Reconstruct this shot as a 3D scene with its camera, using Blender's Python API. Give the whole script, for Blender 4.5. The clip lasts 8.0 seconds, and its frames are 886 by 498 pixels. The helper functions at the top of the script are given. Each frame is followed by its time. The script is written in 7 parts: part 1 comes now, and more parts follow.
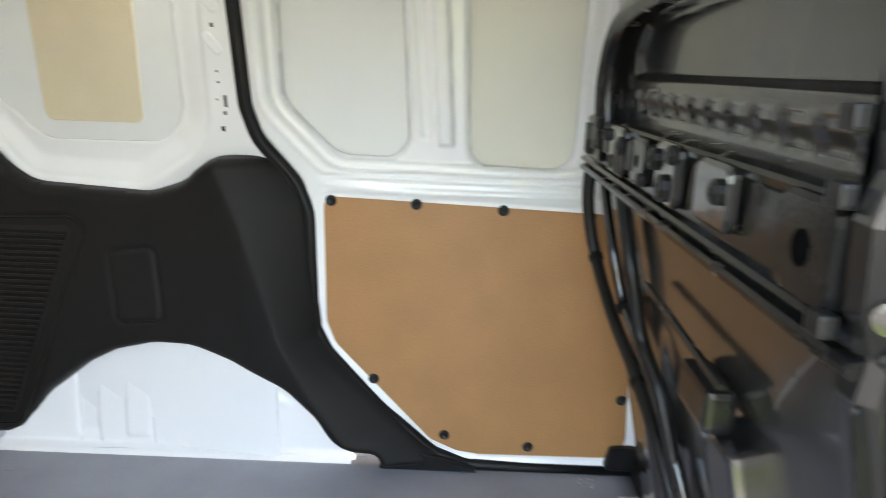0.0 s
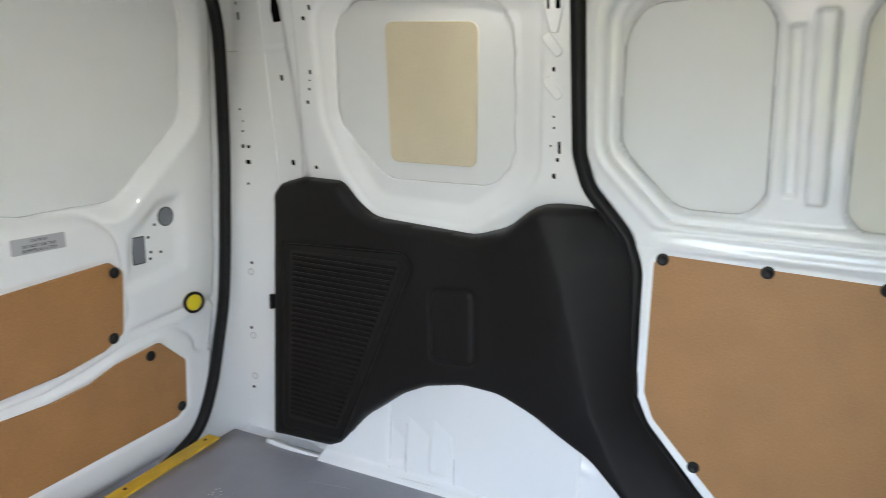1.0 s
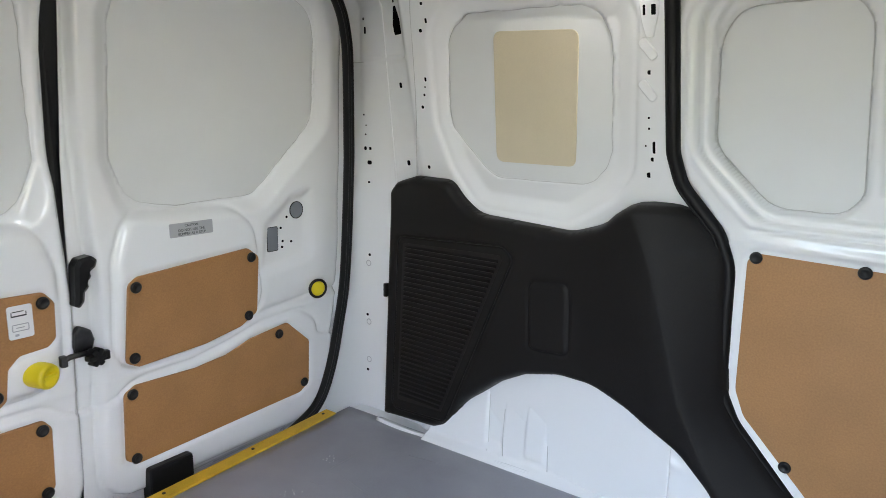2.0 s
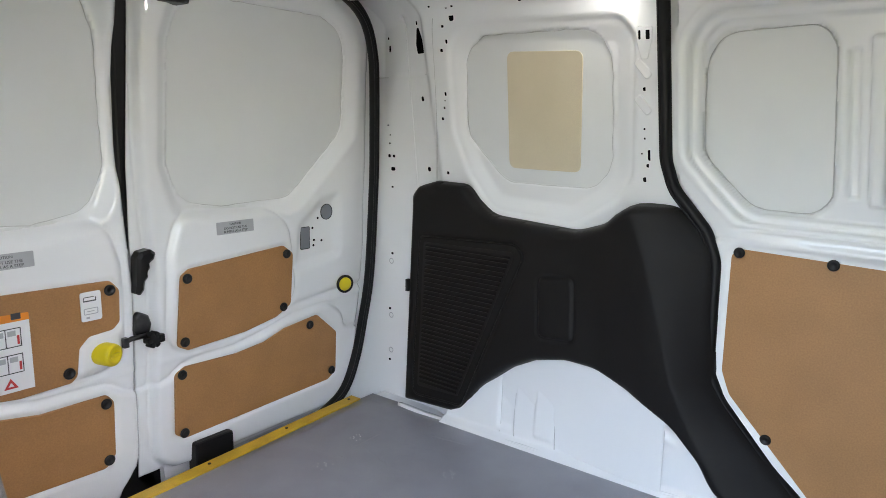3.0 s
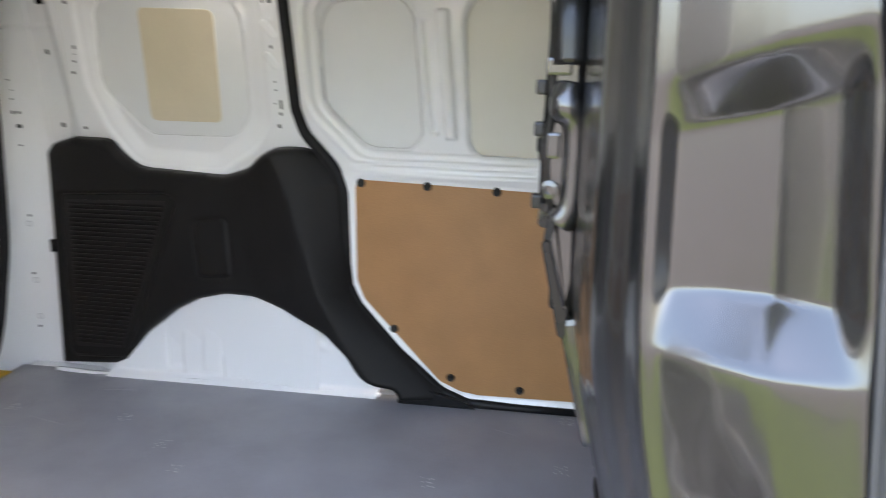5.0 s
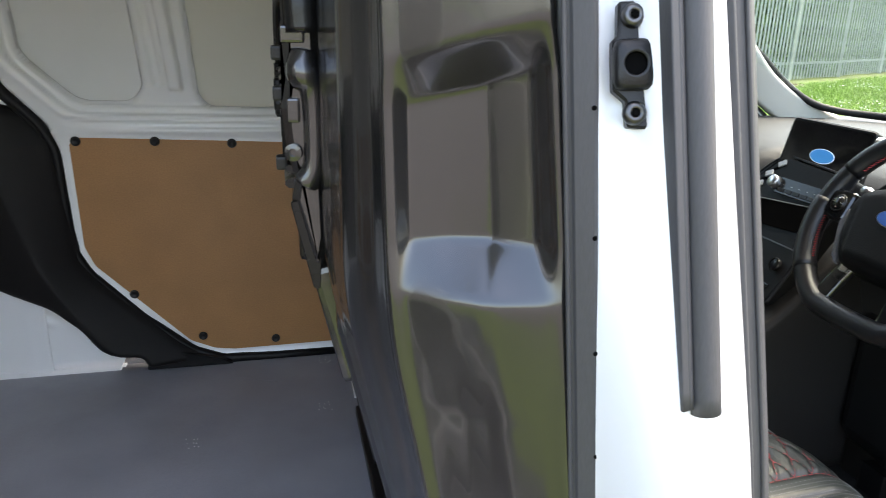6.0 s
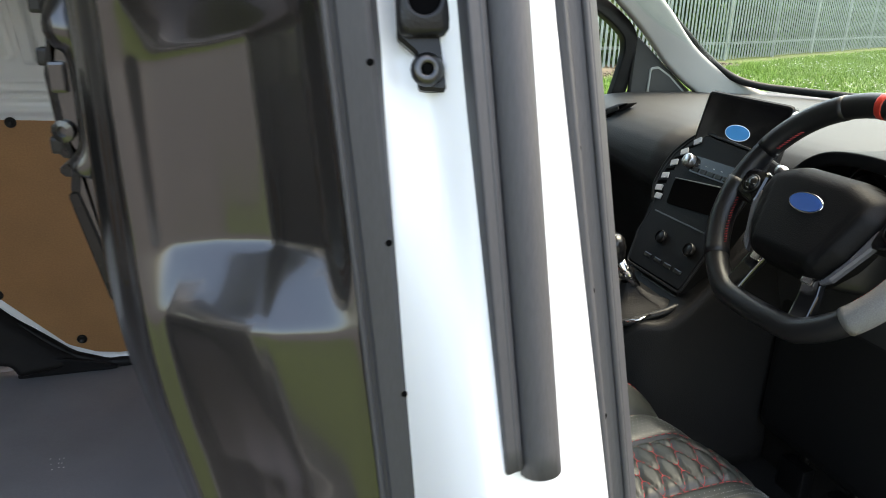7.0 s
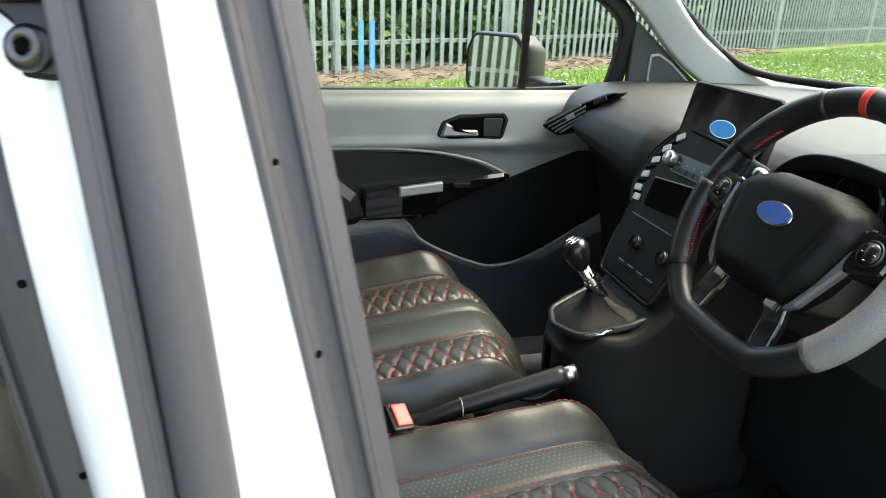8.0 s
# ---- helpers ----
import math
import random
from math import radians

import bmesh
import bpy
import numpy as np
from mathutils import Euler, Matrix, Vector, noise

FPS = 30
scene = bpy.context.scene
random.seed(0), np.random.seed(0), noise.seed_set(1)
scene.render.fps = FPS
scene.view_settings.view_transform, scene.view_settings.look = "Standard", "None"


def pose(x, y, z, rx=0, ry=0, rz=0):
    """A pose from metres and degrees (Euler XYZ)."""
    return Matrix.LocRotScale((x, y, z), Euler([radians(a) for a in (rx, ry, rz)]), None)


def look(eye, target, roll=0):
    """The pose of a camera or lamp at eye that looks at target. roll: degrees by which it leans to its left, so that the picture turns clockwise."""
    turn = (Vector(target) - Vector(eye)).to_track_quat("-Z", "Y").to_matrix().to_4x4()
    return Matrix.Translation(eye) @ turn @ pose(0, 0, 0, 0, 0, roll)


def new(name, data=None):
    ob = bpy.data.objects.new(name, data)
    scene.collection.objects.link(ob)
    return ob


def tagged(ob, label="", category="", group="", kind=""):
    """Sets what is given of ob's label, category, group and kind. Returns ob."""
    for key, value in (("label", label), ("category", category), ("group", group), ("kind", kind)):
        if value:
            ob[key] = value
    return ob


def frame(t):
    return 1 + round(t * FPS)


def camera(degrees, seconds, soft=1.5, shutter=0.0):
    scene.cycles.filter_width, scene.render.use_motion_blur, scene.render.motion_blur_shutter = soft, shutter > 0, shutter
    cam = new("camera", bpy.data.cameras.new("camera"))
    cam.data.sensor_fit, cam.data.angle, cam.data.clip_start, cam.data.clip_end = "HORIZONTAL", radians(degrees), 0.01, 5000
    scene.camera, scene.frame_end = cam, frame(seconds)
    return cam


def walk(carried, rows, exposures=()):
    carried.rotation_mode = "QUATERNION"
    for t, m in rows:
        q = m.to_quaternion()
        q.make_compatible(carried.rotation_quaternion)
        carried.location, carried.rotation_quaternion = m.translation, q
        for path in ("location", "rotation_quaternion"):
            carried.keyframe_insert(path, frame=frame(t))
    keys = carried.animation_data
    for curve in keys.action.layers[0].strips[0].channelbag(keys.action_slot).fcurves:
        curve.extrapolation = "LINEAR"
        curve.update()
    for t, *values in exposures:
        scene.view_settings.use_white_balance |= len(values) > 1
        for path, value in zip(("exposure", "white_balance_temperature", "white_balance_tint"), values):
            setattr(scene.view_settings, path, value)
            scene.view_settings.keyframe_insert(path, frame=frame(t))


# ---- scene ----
cam = camera(65.0, 8.0, soft=0.8, shutter=0.35)
PATH = [
    (0, (0.025, -0.047, 1.529), (-0.025, 1.887, 1.024), 1.5),
    (0.5, (-0.021, 0.047, 1.512), (-0.496, 1.941, 1.078), 1.4),
    (1, (-0.071, 0.066, 1.538), (-0.925, 1.826, 1.119), 1.1),
    (1.5, (-0.045, 0.028, 1.522), (-1.111, 1.672, 1.12), 1.1),
    (1.7, (-0.015, 0.019, 1.517), (-1.136, 1.626, 1.117), 1.0),
    (2.8, (0.139, -0.151, 1.521), (-1.051, 1.412, 1.147), 0.9),
    (3, (0.141, -0.18, 1.521), (-1.051, 1.385, 1.158), 1.0),
    (3.5, (0.172, -0.237, 1.523), (-1.017, 1.332, 1.171), 0.8),
    (4, (0.217, -0.315, 1.516), (-0.891, 1.315, 1.173), 0.9),
    (4.2, (0.23, -0.356, 1.502), (-0.768, 1.345, 1.165), 1.1),
    (5.3, (0.264, -0.437, 1.518), (0.274, 1.492, 0.989), 1.0),
    (5.5, (0.247, -0.45, 1.53), (0.441, 1.454, 0.95), 1.1),
    (6, (0.248, -0.475, 1.543), (0.686, 1.376, 0.927), 1.3),
    (6.5, (0.32, -0.445, 1.535), (0.851, 1.374, 0.897), 1.5),
    (7, (0.397, -0.366, 1.516), (0.971, 1.432, 0.854), 1.6),
    (7.5, (0.496, -0.308, 1.505), (1.06, 1.486, 0.827), 1.9),
    (8, (0.587, -0.301, 1.51), (1.05, 1.513, 0.806), 2.1),
]
EXPOSURES = [(0.0, 4.55, 7500, 10), (1.5, 4.24, 7100, 12), (4.2, 4.20, 7100, 13), (5.5, 3.86, 7350, 15), (6.0, 3.1, 7350, 13), (6.5, 2.8, 7450, 11), (7.3, 2.65, 7550, 11), (8.0, 2.98, 7500, 10)]
walk(cam, [(t, look(eye, target, roll)) for t, eye, target, roll in PATH], EXPOSURES)

# ---- daylight: bright, thinly clouded sky, soft sun from high ahead of the van ----
SUN_UP, SUN_TURN = radians(62), radians(80)
world = bpy.data.worlds.new("sky")
scene.world = world
world.use_nodes = True
wn = world.node_tree.nodes
sky = wn.new("ShaderNodeTexSky")
sky.sky_type, sky.sun_disc = "NISHITA", False
sky.sun_elevation, sky.sun_rotation = SUN_UP, SUN_TURN
sky.air_density, sky.dust_density, sky.ozone_density = 1.2, 4.0, 1.0
wn["Background"].inputs["Strength"].default_value = 0.15
world.node_tree.links.new(sky.outputs[0], wn["Background"].inputs["Color"])
sun = new("sun", bpy.data.lights.new("sun", "SUN"))
sun.data.energy, sun.data.angle, sun.data.color = 0.6, radians(35), (1.0, 0.98, 0.95)
sun_from = Vector((math.sin(SUN_TURN) * math.cos(SUN_UP), math.cos(SUN_TURN) * math.cos(SUN_UP), math.sin(SUN_UP)))
sun.matrix_world = look(sun_from * 30, (0, 0, 0))


# ---- materials ----
def shader(name, colour, rough, metal=0.0, coat=0.0, mottle=0.0, mottle_scale=8.0, bump=0.0, bump_scale=300.0, spec=0.5, rough_var=0.0, fine=0.0, fine_scale=400.0, stretch=(1, 1, 1)):
    """A plain surface with broad mottling, fine grain and relief, in metres of the object's own space."""
    m = bpy.data.materials.new(name)
    m.use_nodes = True
    n, l = m.node_tree.nodes, m.node_tree.links
    p = n["Principled BSDF"]
    p.inputs["Base Color"].default_value = (*colour, 1)
    p.inputs["Roughness"].default_value, p.inputs["Metallic"].default_value = rough, metal
    p.inputs["Specular IOR Level"].default_value = spec
    p.inputs["Coat Weight"].default_value, p.inputs["Coat Roughness"].default_value = coat, 0.035
    co = n.new("ShaderNodeTexCoord").outputs["Object"]
    mp = n.new("ShaderNodeMapping")
    mp.inputs["Scale"].default_value = stretch
    l.new(co, mp.inputs["Vector"])
    co = mp.outputs["Vector"]

    def tex(scale, detail=4.0):
        t = n.new("ShaderNodeTexNoise")
        t.inputs["Scale"].default_value, t.inputs["Detail"].default_value = scale, detail
        l.new(co, t.inputs["Vector"])
        return t.outputs["Fac"]

    if mottle or fine:
        hsv = n.new("ShaderNodeHueSaturation")
        hsv.inputs["Color"].default_value = (*colour, 1)
        value = None
        for amount, scale in ((mottle, mottle_scale), (fine, fine_scale)):
            if amount:
                r = n.new("ShaderNodeMapRange")
                r.inputs["From Min"].default_value, r.inputs["From Max"].default_value = 0.3, 0.7
                r.inputs["To Min"].default_value, r.inputs["To Max"].default_value = 1 - amount, 1 + amount
                l.new(tex(scale), r.inputs["Value"])
                if value is None:
                    value = r.outputs[0]
                else:
                    mul = n.new("ShaderNodeMath")
                    mul.operation = "MULTIPLY"
                    l.new(value, mul.inputs[0]), l.new(r.outputs[0], mul.inputs[1])
                    value = mul.outputs[0]
        l.new(value, hsv.inputs["Value"])
        l.new(hsv.outputs[0], p.inputs["Base Color"])
    if rough_var:
        r = n.new("ShaderNodeMapRange")
        r.inputs["From Min"].default_value, r.inputs["From Max"].default_value = 0.3, 0.7
        r.inputs["To Min"].default_value, r.inputs["To Max"].default_value = max(0.02, rough - rough_var), rough + rough_var
        l.new(tex(mottle_scale * 2.3), r.inputs["Value"])
        l.new(r.outputs[0], p.inputs["Roughness"])
    if bump:
        b = n.new("ShaderNodeBump")
        b.inputs["Strength"].default_value, b.inputs["Distance"].default_value = bump, 0.002
        l.new(tex(bump_scale, 3.0), b.inputs["Height"])
        l.new(b.outputs[0], p.inputs["Normal"])
    return m


WHITE = shader("white_body_paint", (0.83, 0.84, 0.84), 0.45, spec=0.35, coat=1.0, mottle=0.012, mottle_scale=1.2, bump=0.004, bump_scale=90)
SKIN = shader("thin_white_primer", (0.74, 0.755, 0.745), 0.5, mottle=0.03, mottle_scale=4, bump=0.06, bump_scale=90)
SKIN_WARM = shader("thin_cream_primer", (0.70, 0.69, 0.61), 0.45, mottle=0.03, mottle_scale=4, bump=0.06, bump_scale=90)
CARD = shader("beige_deadening_pad", (0.66, 0.58, 0.42), 0.65, mottle=0.04, mottle_scale=6, fine=0.05, fine_scale=500, bump=0.1, bump_scale=500)
PLY = shader("brown_hardboard", (0.385, 0.192, 0.074), 0.5, mottle=0.07, mottle_scale=9, fine=0.10, fine_scale=260, bump=0.04, bump_scale=420)
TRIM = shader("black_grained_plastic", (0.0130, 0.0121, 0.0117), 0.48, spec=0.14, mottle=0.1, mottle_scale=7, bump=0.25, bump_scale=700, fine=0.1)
# TRIM made paler for daylight at the open door; also tones the door pocket
TRIM_LIT = shader("lighting_toned_plastic", (0.070, 0.071, 0.076), 0.55, spec=0.3, mottle=0.08, mottle_scale=7, bump=0.4, bump_scale=600, fine=0.08)
# perforated rim leather, paler to carry the sky light on the right grip
PERF_LIT = shader("lit_perforated_leather", (0.16, 0.16, 0.155), 0.5, fine=0.25, fine_scale=700, bump=0.5, bump_scale=700)
RUBBER = shader("black_rubber", (0.006, 0.006, 0.0065), 0.5, spec=0.25, mottle=0.15, mottle_scale=20, bump=0.2, bump_scale=300)
SEALGREY = shader("weathered_grey_rubber", (0.042, 0.042, 0.046), 0.55, mottle=0.12, mottle_scale=14, fine=0.08, fine_scale=500, bump=0.12, bump_scale=450, stretch=(1, 1, 0.25))
MAT = shader("grey_vinyl_floor", (0.27, 0.27, 0.295), 0.42, mottle=0.1, mottle_scale=5, fine=0.1, fine_scale=600, bump=0.15, bump_scale=500, rough_var=0.1)
YELLOW = shader("yellow_strip", (0.62, 0.38, 0.03), 0.5, mottle=0.15, mottle_scale=12, fine=0.1, bump=0.1)
YELLOW_CAP = shader("yellow_plastic", (0.75, 0.60, 0.02), 0.35, mottle=0.05, bump=0.05)
BLACK = shader("black_plastic", (0.008, 0.008, 0.008), 0.4, spec=0.35, mottle=0.1, bump=0.15, bump_scale=500)
GLOSS = shader("gloss_black_steel", (0.012, 0.0115, 0.0115), 0.21, mottle=0.12, mottle_scale=5, rough_var=0.02, spec=0.8, coat=0.4)
RAIL = shader("satin_black_steel", (0.008, 0.008, 0.008), 0.22, spec=0.3, mottle=0.2, mottle_scale=12, bump=0.1, bump_scale=200, rough_var=0.08)
STEEL = shader("dark_zinc_steel", (0.10, 0.10, 0.10), 0.34, metal=1.0, mottle=0.2, mottle_scale=30, bump=0.1)
MATT_SILVER = shader("matt_silver_trim", (0.42, 0.43, 0.44), 0.42, metal=0.7, mottle=0.05)
CHROME = shader("chrome", (0.75, 0.75, 0.77), 0.12, metal=1.0, mottle=0.05)
SATIN = shader("satin_silver", (0.62, 0.62, 0.64), 0.3, metal=1.0, mottle=0.05, bump=0.05)
# near-black, mostly for flat plates that stand for the shade inside openings
HOLE = shader("cavity_shade", (0.004, 0.004, 0.004), 0.9, spec=0.0, mottle=0.1)
SEALER = shader("grey_sealer", (0.56, 0.56, 0.55), 0.6, mottle=0.2, mottle_scale=30)
STAMP_GREY = shader("pale_vinyl_scratch", (0.36, 0.36, 0.38), 0.6, mottle=0.2, mottle_scale=30)
# grey-blue that paints the shaded inside of the access holes
INNER = shader("shaded_inner_steel", (0.20, 0.215, 0.235), 0.4, mottle=0.1)
STAMP = shader("shallow_stamp", (0.5, 0.5, 0.51), 0.4, mottle=0.05)
LEATHER = shader("black_leatherette", (0.019, 0.0225, 0.0195), 0.38, spec=0.45, mottle=0.12, mottle_scale=15, bump=0.22, bump_scale=650, rough_var=0.05)
STITCH = shader("red_thread", (0.30, 0.028, 0.028), 0.7, fine=0.2, bump=0.2)
RED = shader("red_plastic", (0.50, 0.035, 0.02), 0.4, mottle=0.05)
DASH = shader("charcoal_dash_plastic", (0.027, 0.028, 0.028), 0.55, spec=0.35, mottle=0.08, mottle_scale=9, bump=0.4, bump_scale=420, fine=0.08)
CONSOLE = shader("dark_console_plastic", (0.011, 0.0108, 0.0105), 0.5, spec=0.16, mottle=0.08, bump=0.35, bump_scale=420)
VANE = shader("grey_vane_plastic", (0.16, 0.165, 0.16), 0.5, mottle=0.05)
DOORCARD = shader("grey_door_plastic", (0.30, 0.31, 0.29), 0.55, mottle=0.06, bump=0.35, bump_scale=420)
CARPET = shader("black_carpet", (0.006, 0.006, 0.006), 0.95, mottle=0.2, bump=0.6, bump_scale=500)
MATT = shader("matt_black_plastic", (0.005, 0.005, 0.0052), 0.5, spec=0.16, mottle=0.1, mottle_scale=9, bump=0.2, bump_scale=500)
RIM = shader("dark_wheel_leather", (0.010, 0.0102, 0.011), 0.34, spec=0.45, mottle=0.1, mottle_scale=15, bump=0.18, bump_scale=650)
BAND = shader("satin_grey_trim", (0.085, 0.087, 0.098), 0.32, spec=0.6, mottle=0.05)
KNOB = shader("dark_knob_plastic", (0.008, 0.008, 0.008), 0.22, spec=0.4, mottle=0.05)
PIANO = shader("piano_black", (0.006, 0.006, 0.007), 0.07, coat=0.6, mottle=0.05)
BLUE = shader("blue_badge", (0.03, 0.09, 0.30), 0.25, coat=0.4, mottle=0.05)
PALEGREY = shader("light_grey_lining", (0.42, 0.42, 0.40), 0.75, mottle=0.04, bump=0.3, bump_scale=600)
STICKER = shader("silver_sticker", (0.42, 0.43, 0.44), 0.35, mottle=0.05)
PAPER = shader("white_sticker", (0.80, 0.80, 0.80), 0.4, mottle=0.03)
INK = shader("dark_ink", (0.05, 0.05, 0.055), 0.5, mottle=0.05)
INK_RED = shader("red_ink", (0.60, 0.05, 0.05), 0.5, mottle=0.05)
ORANGE = shader("orange_ink", (0.80, 0.26, 0.03), 0.45, mottle=0.05)
GALV = shader("galvanised_steel", (0.36, 0.395, 0.37), 0.55, metal=0.35, mottle=0.2, mottle_scale=3, fine=0.12, fine_scale=60, bump=0.1)
PAINT_BLUE = shader("blue_spray_paint", (0.05, 0.25, 0.62), 0.5, mottle=0.15, mottle_scale=10)
SOIL = shader("bare_soil", (0.10, 0.074, 0.052), 0.95, mottle=0.4, mottle_scale=4, fine=0.35, fine_scale=40, bump=0.8, bump_scale=60)
GRASS = shader("lawn", (0.085, 0.115, 0.028), 0.85, mottle=0.3, mottle_scale=1.2, fine=0.4, fine_scale=45, bump=0.9, bump_scale=120)
BARK = shader("bark", (0.10, 0.075, 0.05), 0.9, mottle=0.3, bump=0.6, bump_scale=60)
PETAL = shader("white_petals", (0.75, 0.75, 0.70), 0.7, mottle=0.05)
ASPHALT = shader("dark_asphalt", (0.052, 0.053, 0.056), 0.85, mottle=0.25, mottle_scale=1.5, fine=0.35, fine_scale=120, bump=0.6, bump_scale=150)
TARMAC = shader("worn_tarmac", (0.11, 0.10, 0.092), 0.85, mottle=0.25, mottle_scale=1.5, fine=0.35, fine_scale=120, bump=0.6, bump_scale=150)
UNDER = shader("dark_underbody", (0.02, 0.02, 0.02), 0.8, mottle=0.2)


def leafy(name, dark, light, gloss):
    m = shader(name, light, gloss, bump=0.1)
    n, l = m.node_tree.nodes, m.node_tree.links
    geo, ramp = n.new("ShaderNodeNewGeometry"), n.new("ShaderNodeValToRGB")
    ramp.color_ramp.elements[0].color, ramp.color_ramp.elements[1].color = (*dark, 1), (*light, 1)
    l.new(geo.outputs["Random Per Island"], ramp.inputs[0])
    l.new(ramp.outputs[0], n["Principled BSDF"].inputs["Base Color"])
    return m


LEAF = leafy("ivy_leaves", (0.02, 0.05, 0.012), (0.12, 0.22, 0.05), 0.5)
BLADE = leafy("grass_blades", (0.10, 0.20, 0.025), (0.24, 0.38, 0.06), 0.6)


def clear_glass(name, tint):
    m = bpy.data.materials.new(name)
    m.use_nodes = True
    n, l = m.node_tree.nodes, m.node_tree.links
    n.remove(n["Principled BSDF"])
    thin, shine, mix, fres = n.new("ShaderNodeBsdfTransparent"), n.new("ShaderNodeBsdfGlossy"), n.new("ShaderNodeMixShader"), n.new("ShaderNodeLayerWeight")
    weak = n.new("ShaderNodeMath")
    weak.operation, weak.inputs[1].default_value = "MULTIPLY", 0.35
    thin.inputs[0].default_value, shine.inputs["Roughness"].default_value = (*tint, 1), 0.02
    fres.inputs[0].default_value = 0.12
    l.new(fres.outputs["Facing"], weak.inputs[0]), l.new(weak.outputs[0], mix.inputs[0]), l.new(thin.outputs[0], mix.inputs[1]), l.new(shine.outputs[0], mix.inputs[2])
    l.new(mix.outputs[0], n["Material Output"].inputs[0])
    return m


GLASS = clear_glass("window_glass", (0.90, 0.95, 0.92))
MIRROR = shader("mirror_glass", (0.6, 0.61, 0.62), 0.02, metal=1.0)


def glow(name, colour, strength):
    m = bpy.data.materials.new(name)
    m.use_nodes = True
    p = m.node_tree.nodes["Principled BSDF"]
    p.inputs["Base Color"].default_value = (*colour, 1)
    p.inputs["Emission Color"].default_value = (*colour, 1)
    p.inputs["Emission Strength"].default_value = strength
    return m


LAMP = glow("lamp_lens", (0.95, 0.97, 1.0), 15.0)
SCREEN_BLUE = glow("screen_blue", (0.03, 0.20, 0.50), 0.085)
SCREEN_PALE = glow("screen_pale", (0.65, 0.80, 1.0), 0.11)


# ---- building helpers ----
def thing(name, label, category, at=(0, 0, 0), group="", kind=""):
    ob = tagged(new(name), label, category, group, kind)
    ob.empty_display_size = 0.05
    ob.location = at
    return ob


def link_mesh(name, me, material, parent=None, label="", smooth=True, kind=""):
    ob = new(name, me)
    if material is not None:
        me.materials.append(material)
    if smooth:
        me.polygons.foreach_set("use_smooth", [True] * len(me.polygons))
    if parent is not None:
        ob.parent = parent
        if parent.parent is None:
            ob.matrix_parent_inverse = Matrix.Translation(-parent.location)
    return tagged(ob, label, kind=kind)


def part(name, bm, material, parent=None, label="", smooth=False, kind=""):
    me = bpy.data.meshes.new(name)
    bmesh.ops.recalc_face_normals(bm, faces=bm.faces)
    bm.to_mesh(me)
    bm.free()
    return link_mesh(name, me, material, parent, label, smooth, kind)


def solid(name, label, category, bm, material, group="", kind="", smooth=False):
    """A thing that is one mesh."""
    return tagged(part(name, bm, material, None, label, smooth, kind), label, category, group, kind)


def area2(poly):
    return 0.5 * sum(a[0] * b[1] - b[0] * a[1] for a, b in zip(poly, poly[1:] + poly[:1]))


def inset(poly, d):
    """The polygon moved inwards by d along every side."""
    poly = [tuple(map(float, p)) for p in poly]
    if area2(poly) < 0:
        poly = poly[::-1]
    poly = [p for i, p in enumerate(poly) if math.dist(p, poly[i - 1]) > 1e-7]
    out = []
    for i in range(len(poly)):
        a, b, c = np.array(poly[i - 1]), np.array(poly[i]), np.array(poly[(i + 1) % len(poly)])
        e, f = (b - a) / np.linalg.norm(b - a), (c - b) / np.linalg.norm(c - b)
        n1, n2 = np.array([-e[1], e[0]]), np.array([-f[1], f[0]])
        k = n1 + n2
        out.append(tuple(b + k * d / max(0.25, 0.5 * float(k @ k))))
    return out


def sdf(poly, u, v, r=0.0):
    """Signed distance, minus inside, to a polygon with corners rounded by r."""
    q = inset(poly, r) if r else [tuple(map(float, p)) for p in poly]
    u, v = np.asarray(u, float), np.asarray(v, float)
    best, inside = np.full(u.shape, 1e9), np.zeros(u.shape, bool)
    for (ax, ay), (bx, by) in zip(q, q[1:] + q[:1]):
        ex, ey = bx - ax, by - ay
        t = np.clip(((u - ax) * ex + (v - ay) * ey) / (ex * ex + ey * ey + 1e-12), 0, 1)
        best = np.minimum(best, np.hypot(u - ax - t * ex, v - ay - t * ey))
        cross = (ay > v) != (by > v)
        with np.errstate(divide="ignore", invalid="ignore"):
            inside ^= cross & (u < (bx - ax) * (v - ay) / (by - ay + 1e-15) + ax)
    return np.where(inside, -best, best) - r


def ramp(s, w):
    """1 deep inside, 0 outside, smooth over the width w inside the edge."""
    t = np.clip(-s / w, 0, 1)
    return t * t * (3 - 2 * t)


def crease(s, w, soft=0.005):
    """Like ramp, but a flat slope with tightly rounded folds at both ends."""
    return sum(np.clip(-(s + o * soft) / w, 0, 1) for o in (-1, -0.5, 0, 0.5, 1)) / 5


def step(x, a, b):
    t = np.clip((np.asarray(x, float) - a) / (b - a), 0, 1)
    return t * t * (3 - 2 * t)


def rounded(poly, r, n=5):
    """The corners of a polygon rounded with radius r (or one radius each); a list of 2D points."""
    poly = [Vector(p) for p in poly]
    out = []
    for i, b in enumerate(poly):
        a, c = poly[i - 1], poly[(i + 1) % len(poly)]
        rr = r[i] if isinstance(r, (list, tuple)) else r
        e, f = (a - b).normalized(), (c - b).normalized()
        half = math.acos(max(-1, min(1, e.dot(f)))) / 2
        reach = min(rr / max(math.tan(half), 1e-3), 0.48 * (a - b).length, 0.48 * (c - b).length)
        p, q = b + e * reach, b + f * reach
        for k in range(n + 1):
            t = k / n
            out.append(tuple((1 - t) ** 2 * p + 2 * t * (1 - t) * b + t * t * q))
    return out


